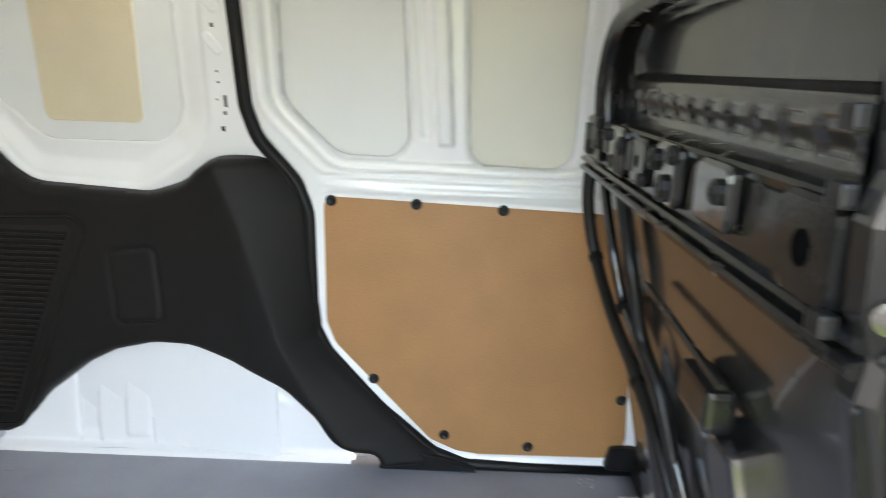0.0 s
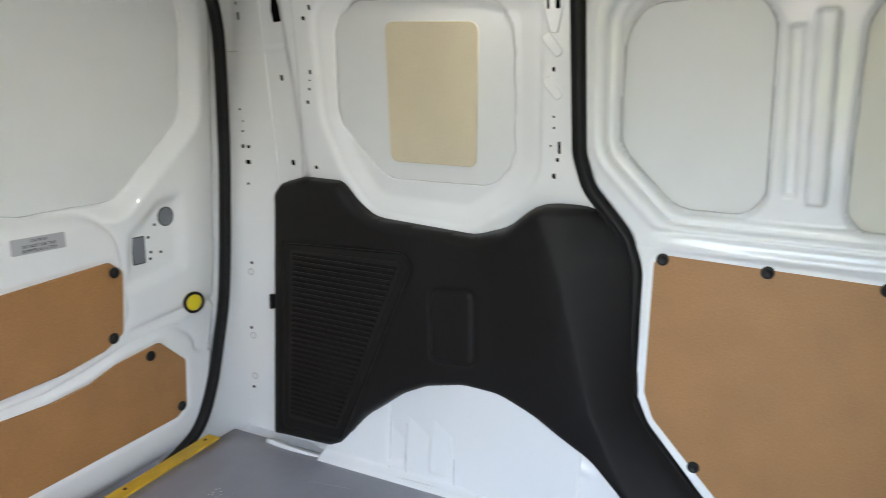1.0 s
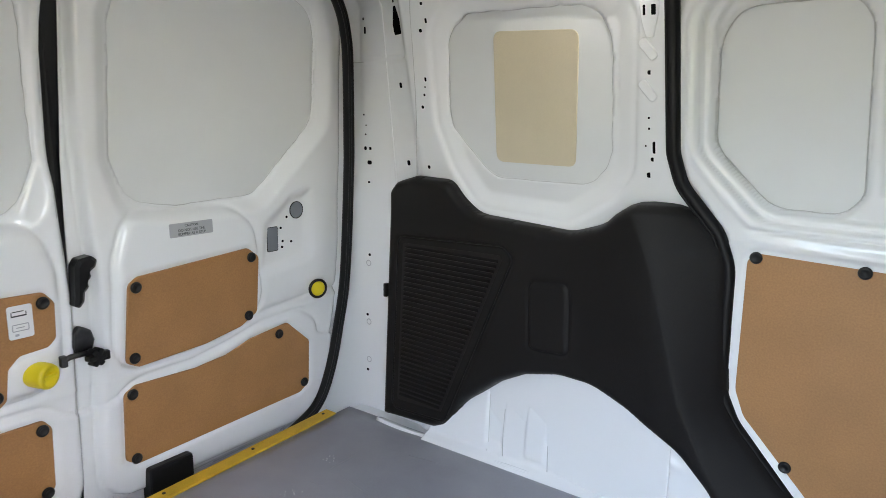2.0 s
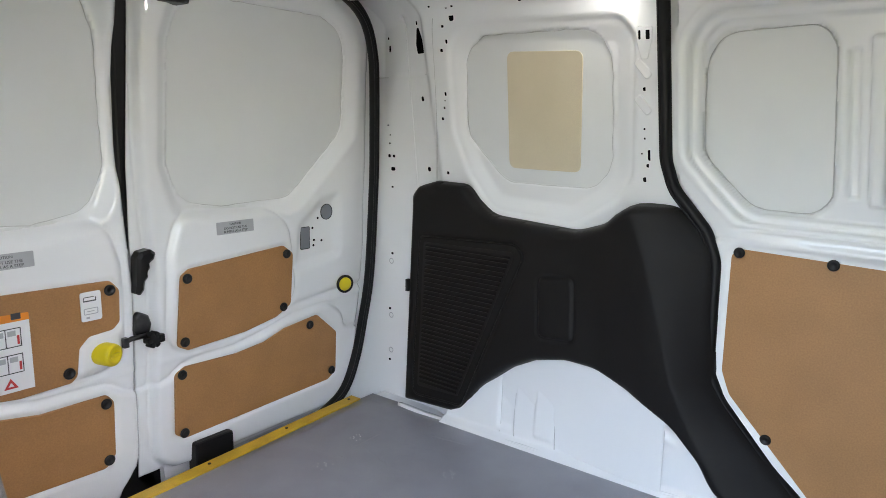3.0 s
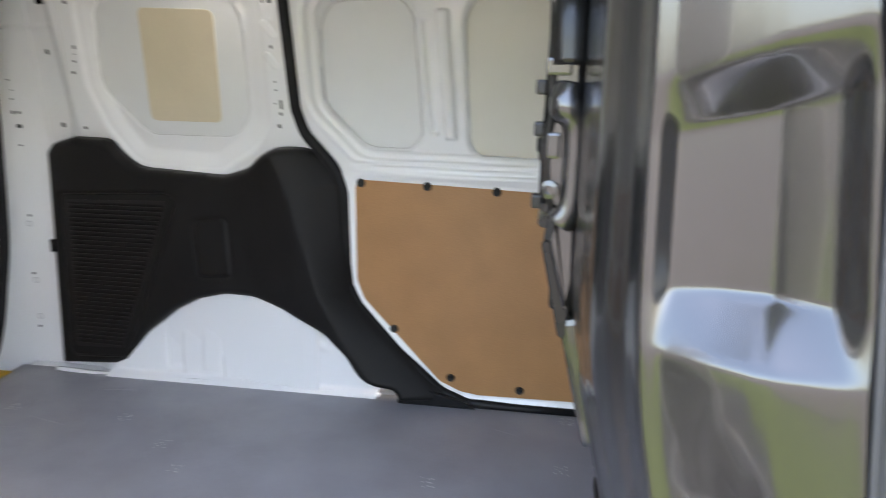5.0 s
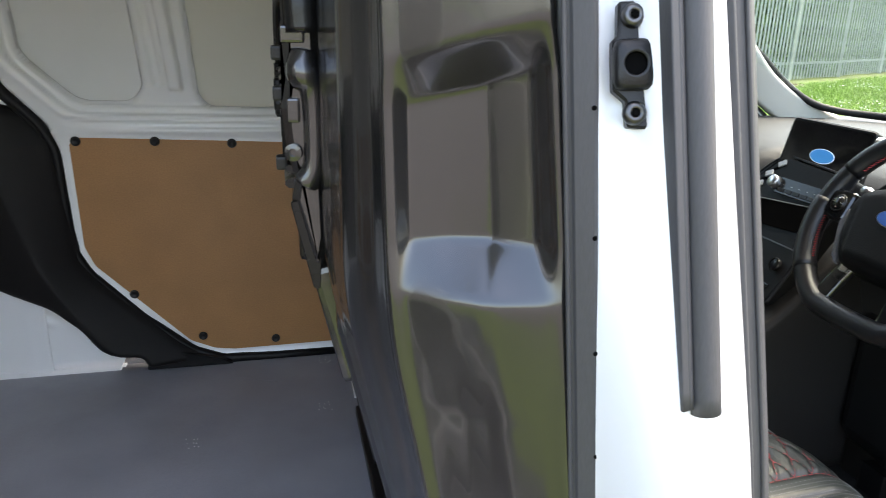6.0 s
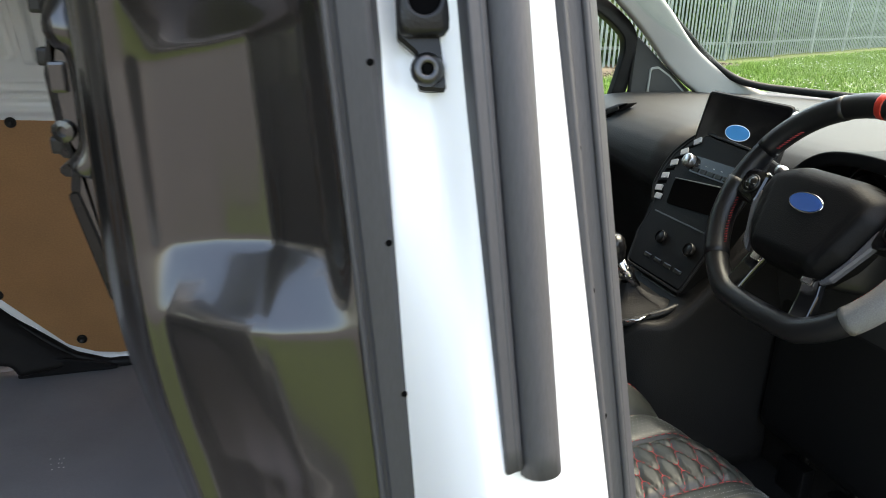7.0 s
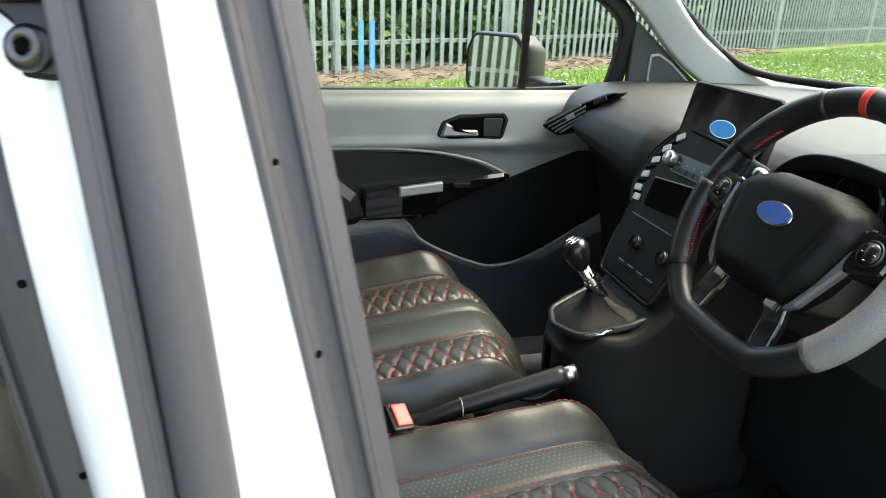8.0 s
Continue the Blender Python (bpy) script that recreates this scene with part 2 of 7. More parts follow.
def sheet(name, us, vs, place, material, parent=None, label="", outline=None, holes=(), thick=0.0, kind="", r=0.0):
    """A pressed sheet: a grid over (u, v), bent by place(u, v) -> x, y, z, cut to an outline polygon and round holes in it."""
    us, vs = np.asarray(us, float), np.asarray(vs, float)
    U, V = np.meshgrid(us, vs, indexing="ij")
    U, V = U.copy(), V.copy()
    nu, nv = U.shape
    keep = np.ones((nu - 1, nv - 1), bool)
    cuts = ([(outline, r, 1)] if outline is not None else []) + [(h, hr, -1) for h, hr in holes]
    cu, cv = (U[1:, 1:] + U[:-1, :-1]) / 2, (V[1:, 1:] + V[:-1, :-1]) / 2
    for poly, rr, sign in cuts:
        keep &= sign * sdf(poly, cu, cv, rr) < 0
    for poly, rr, sign in cuts:
        near = np.zeros((nu, nv), int)
        for a in (0, 1):
            for b in (0, 1):
                near[a:nu - 1 + a, b:nv - 1 + b] += keep
        edge = (near > 0) & (near < 4)
        cell = 1.3 * max(us[1] - us[0], vs[1] - vs[0])
        s = sdf(poly, U, V, rr)
        e = 1e-4
        gu, gv = (sdf(poly, U + e, V, rr) - s) / e, (sdf(poly, U, V + e, rr) - s) / e
        move = edge & (np.abs(s) < cell)
        U, V = np.where(move, U - s * gu, U), np.where(move, V - s * gv, V)
    x, y, z = place(U, V)
    verts = np.stack([np.broadcast_to(c, U.shape) for c in (x, y, z)], -1).reshape(-1, 3)
    idx = np.arange(nu * nv).reshape(nu, nv)
    quads = np.stack([idx[:-1, :-1], idx[1:, :-1], idx[1:, 1:], idx[:-1, 1:]], -1)[keep]
    used = np.unique(quads)
    back = np.full(nu * nv, -1)
    back[used] = np.arange(len(used))
    me = bpy.data.meshes.new(name)
    me.from_pydata(verts[used].tolist(), [], back[quads].tolist())
    me.update()
    ob = link_mesh(name, me, material, parent, label, True, kind)
    if thick:
        so = ob.modifiers.new("thickness", "SOLIDIFY")
        so.thickness, so.offset = thick, 0
    return ob


def plate(poly, place, depth, bevel=0.0):
    """A flat board: a 2D outline set in space by place(u, v, h), h from 0 to depth, with a bevelled front edge."""
    bm = bmesh.new()
    rings = [(0.0, 0.0), (depth - bevel, 0.0)] + ([(depth, bevel)] if bevel else [])
    loops = []
    base = [tuple(p) for p in poly]
    base = [p for i, p in enumerate(base) if math.dist(p, base[i - 1]) > 1e-6]
    base = base if area2(base) > 0 else base[::-1]
    for h, d in rings:
        pts = inset(base, d) if d else base
        loops.append([bm.verts.new(place(u, v, h)) for u, v in pts])
    n = len(base)
    for a, b in zip(loops, loops[1:]):
        for i in range(n):
            bm.faces.new((a[i], a[(i + 1) % n], b[(i + 1) % n], b[i]))
    for loop in (loops[0][::-1], loops[-1]):
        f = bm.faces.new(loop)
        bmesh.ops.triangulate(bm, faces=[f])
    return bm


def box(bm, lo, hi, bevel=0.0, m=None):
    """A box between two corners, added to bm, its edges bevelled."""
    c = [(a + b) / 2 for a, b in zip(lo, hi)]
    d = [abs(b - a) for a, b in zip(lo, hi)]
    made = bmesh.ops.create_cube(bm, size=1.0, matrix=(m or Matrix()) @ Matrix.Translation(c) @ Matrix.Diagonal((*d, 1)))["verts"]
    if bevel:
        edges = list({e for v in made for e in v.link_edges})
        bmesh.ops.bevel(bm, geom=edges, offset=bevel, segments=2, affect="EDGES", profile=0.6)
    return bm


def boxed(lo, hi, bevel=0.0, m=None):
    return box(bmesh.new(), lo, hi, bevel, m)


def lathe(profile, seg=24, m=None, bm=None):
    """A turned body: (radius, height) pairs about the local z axis, set by the matrix m."""
    bm = bm or bmesh.new()
    m = m or Matrix()
    rings = []
    for rad, h in profile:
        if rad < 1e-6:
            rings.append([bm.verts.new(m @ Vector((0, 0, h)))])
        else:
            rings.append([bm.verts.new(m @ Vector((rad * math.cos(2 * math.pi * k / seg), rad * math.sin(2 * math.pi * k / seg), h))) for k in range(seg)])
    for a, b in zip(rings, rings[1:]):
        for k in range(seg):
            j = (k + 1) % seg
            if len(a) == 1 and len(b) > 1:
                bm.faces.new((a[0], b[k], b[j]))
            elif len(b) == 1 and len(a) > 1:
                bm.faces.new((a[k], b[0], a[j]))
            elif len(a) > 1:
                bm.faces.new((a[k], b[k], b[j], a[j]))
    return bm


def smooth_path(pts, n=8, closed=False):
    """A Catmull-Rom line through some points."""
    p = [Vector(q) for q in pts]
    out = []
    last = len(p) if closed else len(p) - 1
    for i in range(last):
        a, b, c, d = (p[(i + k) % len(p)] if closed else p[min(max(i + k, 0), len(p) - 1)] for k in (-1, 0, 1, 2))
        for k in range(n):
            t = k / n
            out.append(0.5 * ((2 * b) + (c - a) * t + (2 * a - 5 * b + 4 * c - d) * t * t + (3 * b - a - 3 * c + d) * t ** 3))
    if not closed:
        out.append(p[-1])
    return out


def sweep(path, section, up=(0, 0, 1), closed=False, bm=None, scale=None):
    """A closed 2D section carried along a path; section x is sideways (path x up), section y along up."""
    bm = bm or bmesh.new()
    path = [Vector(p) for p in path]
    rings = []
    for i, p in enumerate(path):
        a = path[i - 1] if (i or closed) else p
        b = path[(i + 1) % len(path)] if (i < len(path) - 1 or closed) else p
        t = (b - a).normalized()
        u = Vector(up(i) if callable(up) else up)
        side = t.cross(u).normalized()
        u = side.cross(t).normalized()
        k = scale(i / max(1, len(path) - 1)) if scale else 1.0
        rings.append([bm.verts.new(p + side * (sx * k) + u * (sy * k)) for sx, sy in section])
    n = len(section)
    pairs = list(zip(rings, rings[1:])) + ([(rings[-1], rings[0])] if closed else [])
    for a, b in pairs:
        for k in range(n):
            bm.faces.new((a[k], a[(k + 1) % n], b[(k + 1) % n], b[k]))
    if not closed:
        bm.faces.new(rings[0][::-1])
        bm.faces.new(rings[-1])
    return bm


def circle(r, n=10, sx=1.0):
    return [(sx * r * math.cos(2 * math.pi * k / n), r * math.sin(2 * math.pi * k / n)) for k in range(n)]


def aim(p, normal, up=(0, 0, 1)):
    """A matrix at p whose z axis is the normal and whose y axis lies nearest to up."""
    z = Vector(normal).normalized()
    x = Vector(up).cross(z).normalized()
    y = z.cross(x)
    return Matrix.Translation(p) @ Matrix((x, y, z)).transposed().to_4x4()


def wording(name, text, m, size, material, parent, depth=0.0004):
    """Raised letters in the built-in font, centred on the matrix m."""
    cu = bpy.data.curves.new(name, "FONT")
    cu.body, cu.size, cu.align_x, cu.align_y, cu.extrude = text, size, "CENTER", "CENTER", depth
    tmp = new(name + "_tmp", cu)
    me = bpy.data.meshes.new_from_object(tmp.evaluated_get(bpy.context.evaluated_depsgraph_get()))
    bpy.data.objects.remove(tmp)
    me.transform(m)
    return link_mesh(name, me, material, parent, "", False)


def seal(name, label, path, section, up, group, lip, material, closed=False):
    """A rubber seal: its main profile and the thin lip along it, lip = (sideways, outwards, radius)."""
    ob = thing(name, label, "door seal", tuple(path[0]), group)
    part("profile", sweep(path, section, up=up, closed=closed), material, ob, smooth=True)
    ring = [(lip[0] + x, lip[1] + y) for x, y in circle(lip[2], 8)]
    part("lip", sweep(path, ring, up=up, closed=closed), material, ob, smooth=True)
    return ob


def grid(a, b, cell):
    return np.linspace(a, b, max(2, int(round(abs(b - a) / cell)) + 1))
# ---- the load space of the van: x ahead, y across from the open side, floor at 0.58 m ----
MID, FLOOR = 0.745, 0.58
LEAN_IN = math.tan(radians(14))


def wall_y(x, z):
    """The far side wall, upright to the waist and leaning in above it."""
    s = np.clip((-0.45 - np.asarray(x, float)) / 0.8, 0, 1)
    up = np.asarray(z, float) - 1.27
    lean = LEAN_IN * np.where(up > 0.04, up, np.where(up < -0.04, 0, (up + 0.04) ** 2 / 0.16))
    rear = 1 - np.clip((-1.15 - np.asarray(x, float)) / 0.28, 0, 1)
    return 1.475 + 0.07 * s - lean * rear


def flip(y, side):
    """side 1: the far side; side -1: its mirror image, the side towards the open door."""
    return y if side > 0 else 1.40 - y


def flowing(poly):
    """A closed outline whose corners flow in wide curves."""
    return rounded(poly, 0.09, 6)


def wobble(poly, r, amount, step_len=0.02):
    """A rounded outline with a hand-cut waver."""
    pts = flowing(poly)
    out = []
    for a, b in zip(pts, pts[1:] + pts[:1]):
        a, b = Vector(a), Vector(b)
        n = max(1, int((b - a).length / step_len))
        for k in range(n):
            p = a.lerp(b, k / n)
            q = noise.noise_vector(Vector((p.x * 38, p.y * 38, 3.0)))
            out.append((p.x + amount * q.x, p.y + amount * q.y))
    return out


def on_wall(x, z, off=0.0, side=1):
    out = 0.19 * max(z - 1.27, 0) if side < 0 else 0.0
    return Vector((x, flip(float(wall_y(x, z)) + off + out, side), z))


# a thin near-black plate paints the shade of a hole onto the surface
def dark_hole(parent, m, poly, name="hole"):
    return part(name, plate(poly, lambda u, v, h: m @ Vector((u, v, h)), 0.0012), HOLE, parent)


def disc(r, n=14, sx=1.0, sy=1.0):
    return [(sx * r * math.cos(2 * math.pi * k / n), sy * r * math.sin(2 * math.pi * k / n)) for k in range(n)]


def slot(w, h, r=None):
    r = r if r is not None else min(w, h) * 0.3
    return rounded([(-w / 2, -h / 2), (w / 2, -h / 2), (w / 2, h / 2), (-w / 2, h / 2)], r, 3)


def bead(poly, place, parent, r=0.0016):
    """The line of dark sealer round an opening."""
    return part("sealer_bead", sweep([place(*p) for p in poly], circle(r, 6), up=(0.3, -0.8, 0.5), closed=True), SEALER, parent, "grey sealer line", smooth=True)


# quarter panels behind the sliding doors
REC_OUT = [(-1.088, 1.49), (-1.07, 1.735), (-0.986, 1.779), (-0.539, 1.762), (-0.507, 1.713), (-0.524, 1.39), (-0.577, 1.326), (-0.70, 1.252), (-0.978, 1.262), (-1.051, 1.373)]
REC_SKIN = [(-1.052, 1.483), (-1.025, 1.704), (-0.961, 1.748), (-0.619, 1.743), (-0.574, 1.683), (-0.588, 1.412), (-0.642, 1.353), (-0.929, 1.351)]


REC_FLOW = flowing(REC_OUT)


def quarter_panel(name, side):
    wall = tagged(new(name), "white painted steel quarter panel with pressed window recess", "wall", kind="structure")

    def place(u, v):
        sr = sdf(REC_FLOW, u, v)
        d = 0.010 * crease(sr - 0.006, 0.010, 0.003) + 0.016 * crease(sr + 0.012, 0.038, 0.003)
        # crease of the rear pillar, and the rounded turn into the roof
        pillar = 0.012 * step(-u, 1.15, 1.19)
        roof = -0.16 * np.clip((v - 1.80) / 0.09, 0, 1) ** 2
        line = -0.003 * np.exp(-((v - 1.655) / 0.004) ** 2) * step(-u, 1.16, 1.17)
        y = wall_y(u, v) + d + pillar + roof + line
        if side < 0:
            y = y + 0.19 * np.maximum(v - 1.27, 0)
        return u, flip(y, side), v

    sheet("panel", grid(-1.64, -0.405 if side > 0 else -0.49, 0.006), grid(0.50, 1.945, 0.006), place, WHITE, wall, thick=0.003,
          holes=[(wobble(REC_SKIN, 0.05, 0.0035), 0.0)])
    bead(wobble(REC_SKIN, 0.05, 0.0035), lambda x, z: (x, flip(float(wall_y(x, z)) + 0.0255, side), z), wall, 0.0013)
    sheet("outer_skin", grid(-1.10, -0.50, 0.01), grid(1.30, 1.80, 0.01), lambda u, v: (u, flip(wall_y(u, v) + 0.0292, side), v), SKIN, wall,
          "dull white inner face of the outer skin", thick=0.002)
    pad = rounded([(-0.914, 1.393), (-0.684, 1.393), (-0.655, 1.695), (-0.885, 1.703)], 0.022, 5)
    part("deadening_pad", plate(pad, lambda u, v, h: (u, flip(float(wall_y(u, v)) + 0.0285 - h, side), v), 0.004, 0.001), CARD, wall, "beige sound-deadening pad")
    return wall


wall_left = quarter_panel("wall_left", 1)
wall_right = quarter_panel("wall_right", -1)


def wall_matrix(x, z, side=1):
    n = Vector((0, -math.cos(radians(14)), -math.sin(radians(14)))) if z > 1.27 else Vector((0, -1, 0))
    return aim(on_wall(x, z, -0.0005, side), n)


def wall_normal(x, z):
    return (float(wall_y(x + 0.01, z) - wall_y(x - 0.01, z)) / 0.02, -1.0, float(wall_y(x, z + 0.01) - wall_y(x, z - 0.01)) / 0.02)


C_HOLES = [(-0.478, 1.449, 0.008, 0.026), (-0.482, 1.424, 0.009, 0.009), (-0.490, 1.390, 0.012, 0.012), (-0.489, 1.51, 0.005, 0.005), (-0.489, 1.488, 0.005, 0.005),
           (-0.486, 1.60, 0.009, 0.009), (-0.497, 1.452, 0.004, 0.004)]
D_HOLES = [(-1.210, 1.800, 0.008, 0.011), (-1.405, 1.776, 0.008, 0.008), (-1.395, 1.743, 0.010, 0.020), (-1.220, 1.585, 0.012, 0.015), (-1.412, 1.503, 0.007, 0.005), (-1.402, 1.472, 0.005, 0.004), (-1.405, 1.445, 0.007, 0.005),
           (-1.407, 1.404, 0.011, 0.011), (-1.385, 1.404, 0.010, 0.009), (-1.390, 1.362, 0.018, 0.012), (-1.223, 1.371, 0.012, 0.015), (-1.395, 1.302, 0.008, 0.006), (-1.080, 1.777, 0.009, 0.007), (-1.094, 1.715, 0.010, 0.009),
           (-1.072, 1.737, 0.007, 0.012), (-1.107, 1.830, 0.007, 0.011), (-1.052, 1.822, 0.007, 0.007), (-1.029, 1.825, 0.008, 0.010), (-1.044, 1.797, 0.017, 0.019), (-0.809, 1.820, 0.010, 0.010), (-1.100, 1.597, 0.007, 0.011),
           (-1.105, 1.578, 0.005, 0.004), (-1.111, 1.558, 0.007, 0.007), (-1.123, 1.527, 0.009, 0.009), (-1.131, 1.366, 0.010, 0.010), (-1.395, 1.077, 0.009, 0.008), (-1.405, 0.883, 0.009, 0.008), (-1.405, 0.700, 0.009, 0.008)]
for hx, hz, w, h in C_HOLES:
    dark_hole(wall_left, wall_matrix(hx, hz), slot(w, h, min(w, h) * 0.45))
for hx, hz, w, h in D_HOLES:
    roof_turn = -0.16 * max(0.0, (hz - 1.80) / 0.09) ** 2
    m = aim(on_wall(hx, hz, (0.0105 if hx < -1.19 else 0.006 if hx < -1.15 else -0.0005) + roof_turn), wall_normal(hx, hz))
    dark_hole(wall_left, m, slot(w, h, min(w, h) * 0.45))
m = aim(on_wall(-1.203, 1.742, 0.0105), wall_normal(-1.203, 1.742))
dark_hole(wall_left, m, rounded([(-0.024, -0.028), (0.024, -0.028), (0.026, 0.0), (0.006, 0.045), (-0.006, 0.045), (-0.026, 0.0)], 0.008, 3), "drain_hole")
seam = [on_wall(x, z, -0.001) for x, z in ((-1.112, 1.80), (-1.121, 1.762), (-1.133, 1.646), (-1.149, 1.52), (-1.185, 1.335))]
part("panel_seam", sweep(smooth_path(seam, 5), circle(0.0016, 6), up=(0, -1, 0)), SEALER, wall_left, "thin grey panel seam", smooth=True)
part("panel_seam", sweep([on_wall(x, 1.654 + 0.03 * (x + 1.3) ** 2, 0.0105 if x < -1.19 else 0.002) for x in (-1.47, -1.40, -1.32, -1.25, -1.195, -1.155)], circle(0.0013, 6), up=(0, -1, 0)), SEALER, wall_left, smooth=True)
part("pillar_crease", sweep([on_wall(-1.283, z, 0.0105 - 0.16 * max(0.0, (z - 1.80) / 0.09) ** 2) for z in np.linspace(0.60, 1.83, 30)], rounded([(-0.004, -0.001), (0.004, -0.001), (0.001, 0.0022), (-0.001, 0.0022)], 0.001, 2), up=(0, -1, 0)), WHITE, wall_left, smooth=True)
m = wall_matrix(-0.484, 1.70)
part("raised_pad", plate(rounded([(-0.022, 0.036), (0.022, 0.036), (0.020, 0.010), (0.008, -0.036), (-0.008, -0.036), (-0.016, -0.006)], 0.006, 3), lambda u, v, h: m @ Vector((u, v, h)), 0.004, 0.002), WHITE, wall_left)
for du, w in ((-0.010, 0.005), (0.009, 0.009)):
    dark_hole(wall_left, m @ Matrix.Translation((du, 0.018, 0.0035)), slot(w, 0.020, 0.002))
for hz in (1.05, 0.86, 0.735):
    part("weld_stamp", lathe([(0.006, 0), (0.009, 0.0015), (0.011, 0.0)], 14, aim(on_wall(-1.40, hz, 0.011), (0, -1, 0))), STAMP, wall_left)
for hx, hz, turn in ((-0.488, 1.645, -52), (-0.49, 1.565, -52)):
    m = wall_matrix(hx, hz) @ pose(0, 0, 0, 0, 0, turn)
    part("raised_pad", plate(slot(0.052, 0.022, 0.010), lambda u, v, h, m=m: m @ Vector((u, v, h)), 0.005, 0.003), WHITE, wall_left)

# wheel arch housings, white steel with pressed ribs
ARCH = [(-1.13, 0.56), (-1.09, 0.66), (-1.0, 0.76), (-0.88, 0.86), (-0.76, 0.91), (-0.62, 0.93), (-0.46, 0.90), (-0.33, 0.83), (-0.25, 0.74), (-0.20, 0.56)]


def wheel_arch(side):
    ob = thing("wheel_arch", "white painted steel wheel arch housing with pressed ribs", "wheel arch", (-0.66, flip(1.5, side), FLOOR), kind="structure")

    def place(u, v):
        y = 1.497 + 0.03 * step(v, 0.60, 0.92) - 0.035 * step(-v, -0.60, -0.58)
        for c, w, d in ((-0.915, 0.048, 0.010), (-0.79, 0.056, -0.008)):
            y = y + d * (step(u, c - 0.004, c + 0.004) - step(u, c + w, c + w + 0.008)) * step(v, 0.61, 0.63)
        pocket = rounded([(-0.645, 0.60), (-0.600, 0.60), (-0.603, 0.735), (-0.645, 0.727)], 0.012, 3)
        y = y + 0.012 * ramp(sdf(pocket, u, v), 0.006)
        fold = np.abs((v - 0.79) + (u + 0.56) * 0.42)
        y = y - 0.010 * np.exp(-(fold / 0.012) ** 2) * step(u, -0.60, -0.57) * step(-u, 0.36, 0.44)
        return u, flip(y, side), v

    sheet("housing", grid(-1.16, -0.18, 0.0045), grid(0.565, 0.94, 0.006), place, WHITE, ob, outline=rounded(ARCH, 0.2, 4), thick=0.003)
    # folded flange and sealer along the floor
    path = [(x, flip(1.488 + 0.006 * math.sin(x * 17), side), FLOOR + 0.006 + 0.002 * math.sin(x * 29)) for x in np.linspace(-1.30, -0.22, 60)]
    part("floor_flange", sweep(path, rounded([(-0.016, -0.012), (0.013, -0.012), (0.009, 0.006), (-0.010, 0.001)], 0.003, 3)), WHITE, ob, smooth=True)
    if side > 0:
        for line in ([(-0.866, 0.80), (-0.858, 0.60)], [(-0.733, 0.845), (-0.722, 0.60)], [(-0.646, 0.727), (-0.612, 0.738), (-0.603, 0.725), (-0.597, 0.61)], [(-0.597, 0.80), (-0.57, 0.798), (-0.422, 0.736)], [(-0.915, 0.77), (-0.909, 0.60)]):
            pts = []
            for q in smooth_path([Vector((x, z, 0)) for x, z in line], 5):
                pts.append((q.x, float(place(np.array(q.x), np.array(q.y))[1]) - 0.0022, q.y))
            part("panel_seam", sweep(pts, circle(0.0014, 6), up=(0, -1, 0)), SEALER, ob, "thin grey seam line", smooth=True)
    return ob


wheel_arch(1)
wheel_arch(-1)

# black moulded trims over the quarter panels
TRIM_OUT = [(-1.300, 0.594), (-1.272, 1.29), (-1.245, 1.318), (-1.17, 1.338), (-1.045, 1.336), (-1.012, 1.292), (-0.961, 1.253), (-0.678, 1.24), (-0.594, 1.268), (-0.519, 1.332), (-0.409, 1.332),
            (-0.345, 1.295), (-0.315, 1.229), (-0.292, 0.92), (-0.262, 0.875), (-0.172, 0.775), (-0.05, 0.655), (0.035, 0.598), (-0.149, 0.598), (-0.160, 0.630), (-0.259, 0.648), (-0.306, 0.728),
            (-0.375, 0.795), (-0.501, 0.851), (-0.60, 0.882), (-0.69, 0.882), (-0.79, 0.856), (-0.871, 0.813), (-0.977, 0.728), (-1.05, 0.634), (-1.092, 0.612)]
TRIM_OUT = rounded(TRIM_OUT, [0.012, 0.03, 0.03, 0.05, 0.04] + [0.12] * (len(TRIM_OUT) - 7) + [0.03, 0.03], 3)
GRILLE = [(-1.230, 1.160), (-0.862, 1.180), (-0.833, 1.155), (-1.048, 0.650), (-1.255, 0.633)]


def trim_off(u, v):
    """How far the trim stands off the wall."""
    crease = np.interp(v, [0.60, 0.68, 0.80, 0.91, 1.05, 1.18, 1.33], [-0.16, -0.24, -0.32, -0.375, -0.415, -0.455, -0.515])
    front = np.interp(v, [0.60, 0.68, 0.78, 0.875, 0.92, 1.23, 1.33], [0.03, -0.07, -0.17, -0.26, -0.29, -0.315, -0.40])
    rise = 0.045 + 0.032 * step(u, crease - 0.22, crease - 0.005)
    fall = np.clip((u - crease) / np.maximum(front - crease, 0.02), 0, 1)
    return rise * (1 - 0.85 * fall ** 1.15)


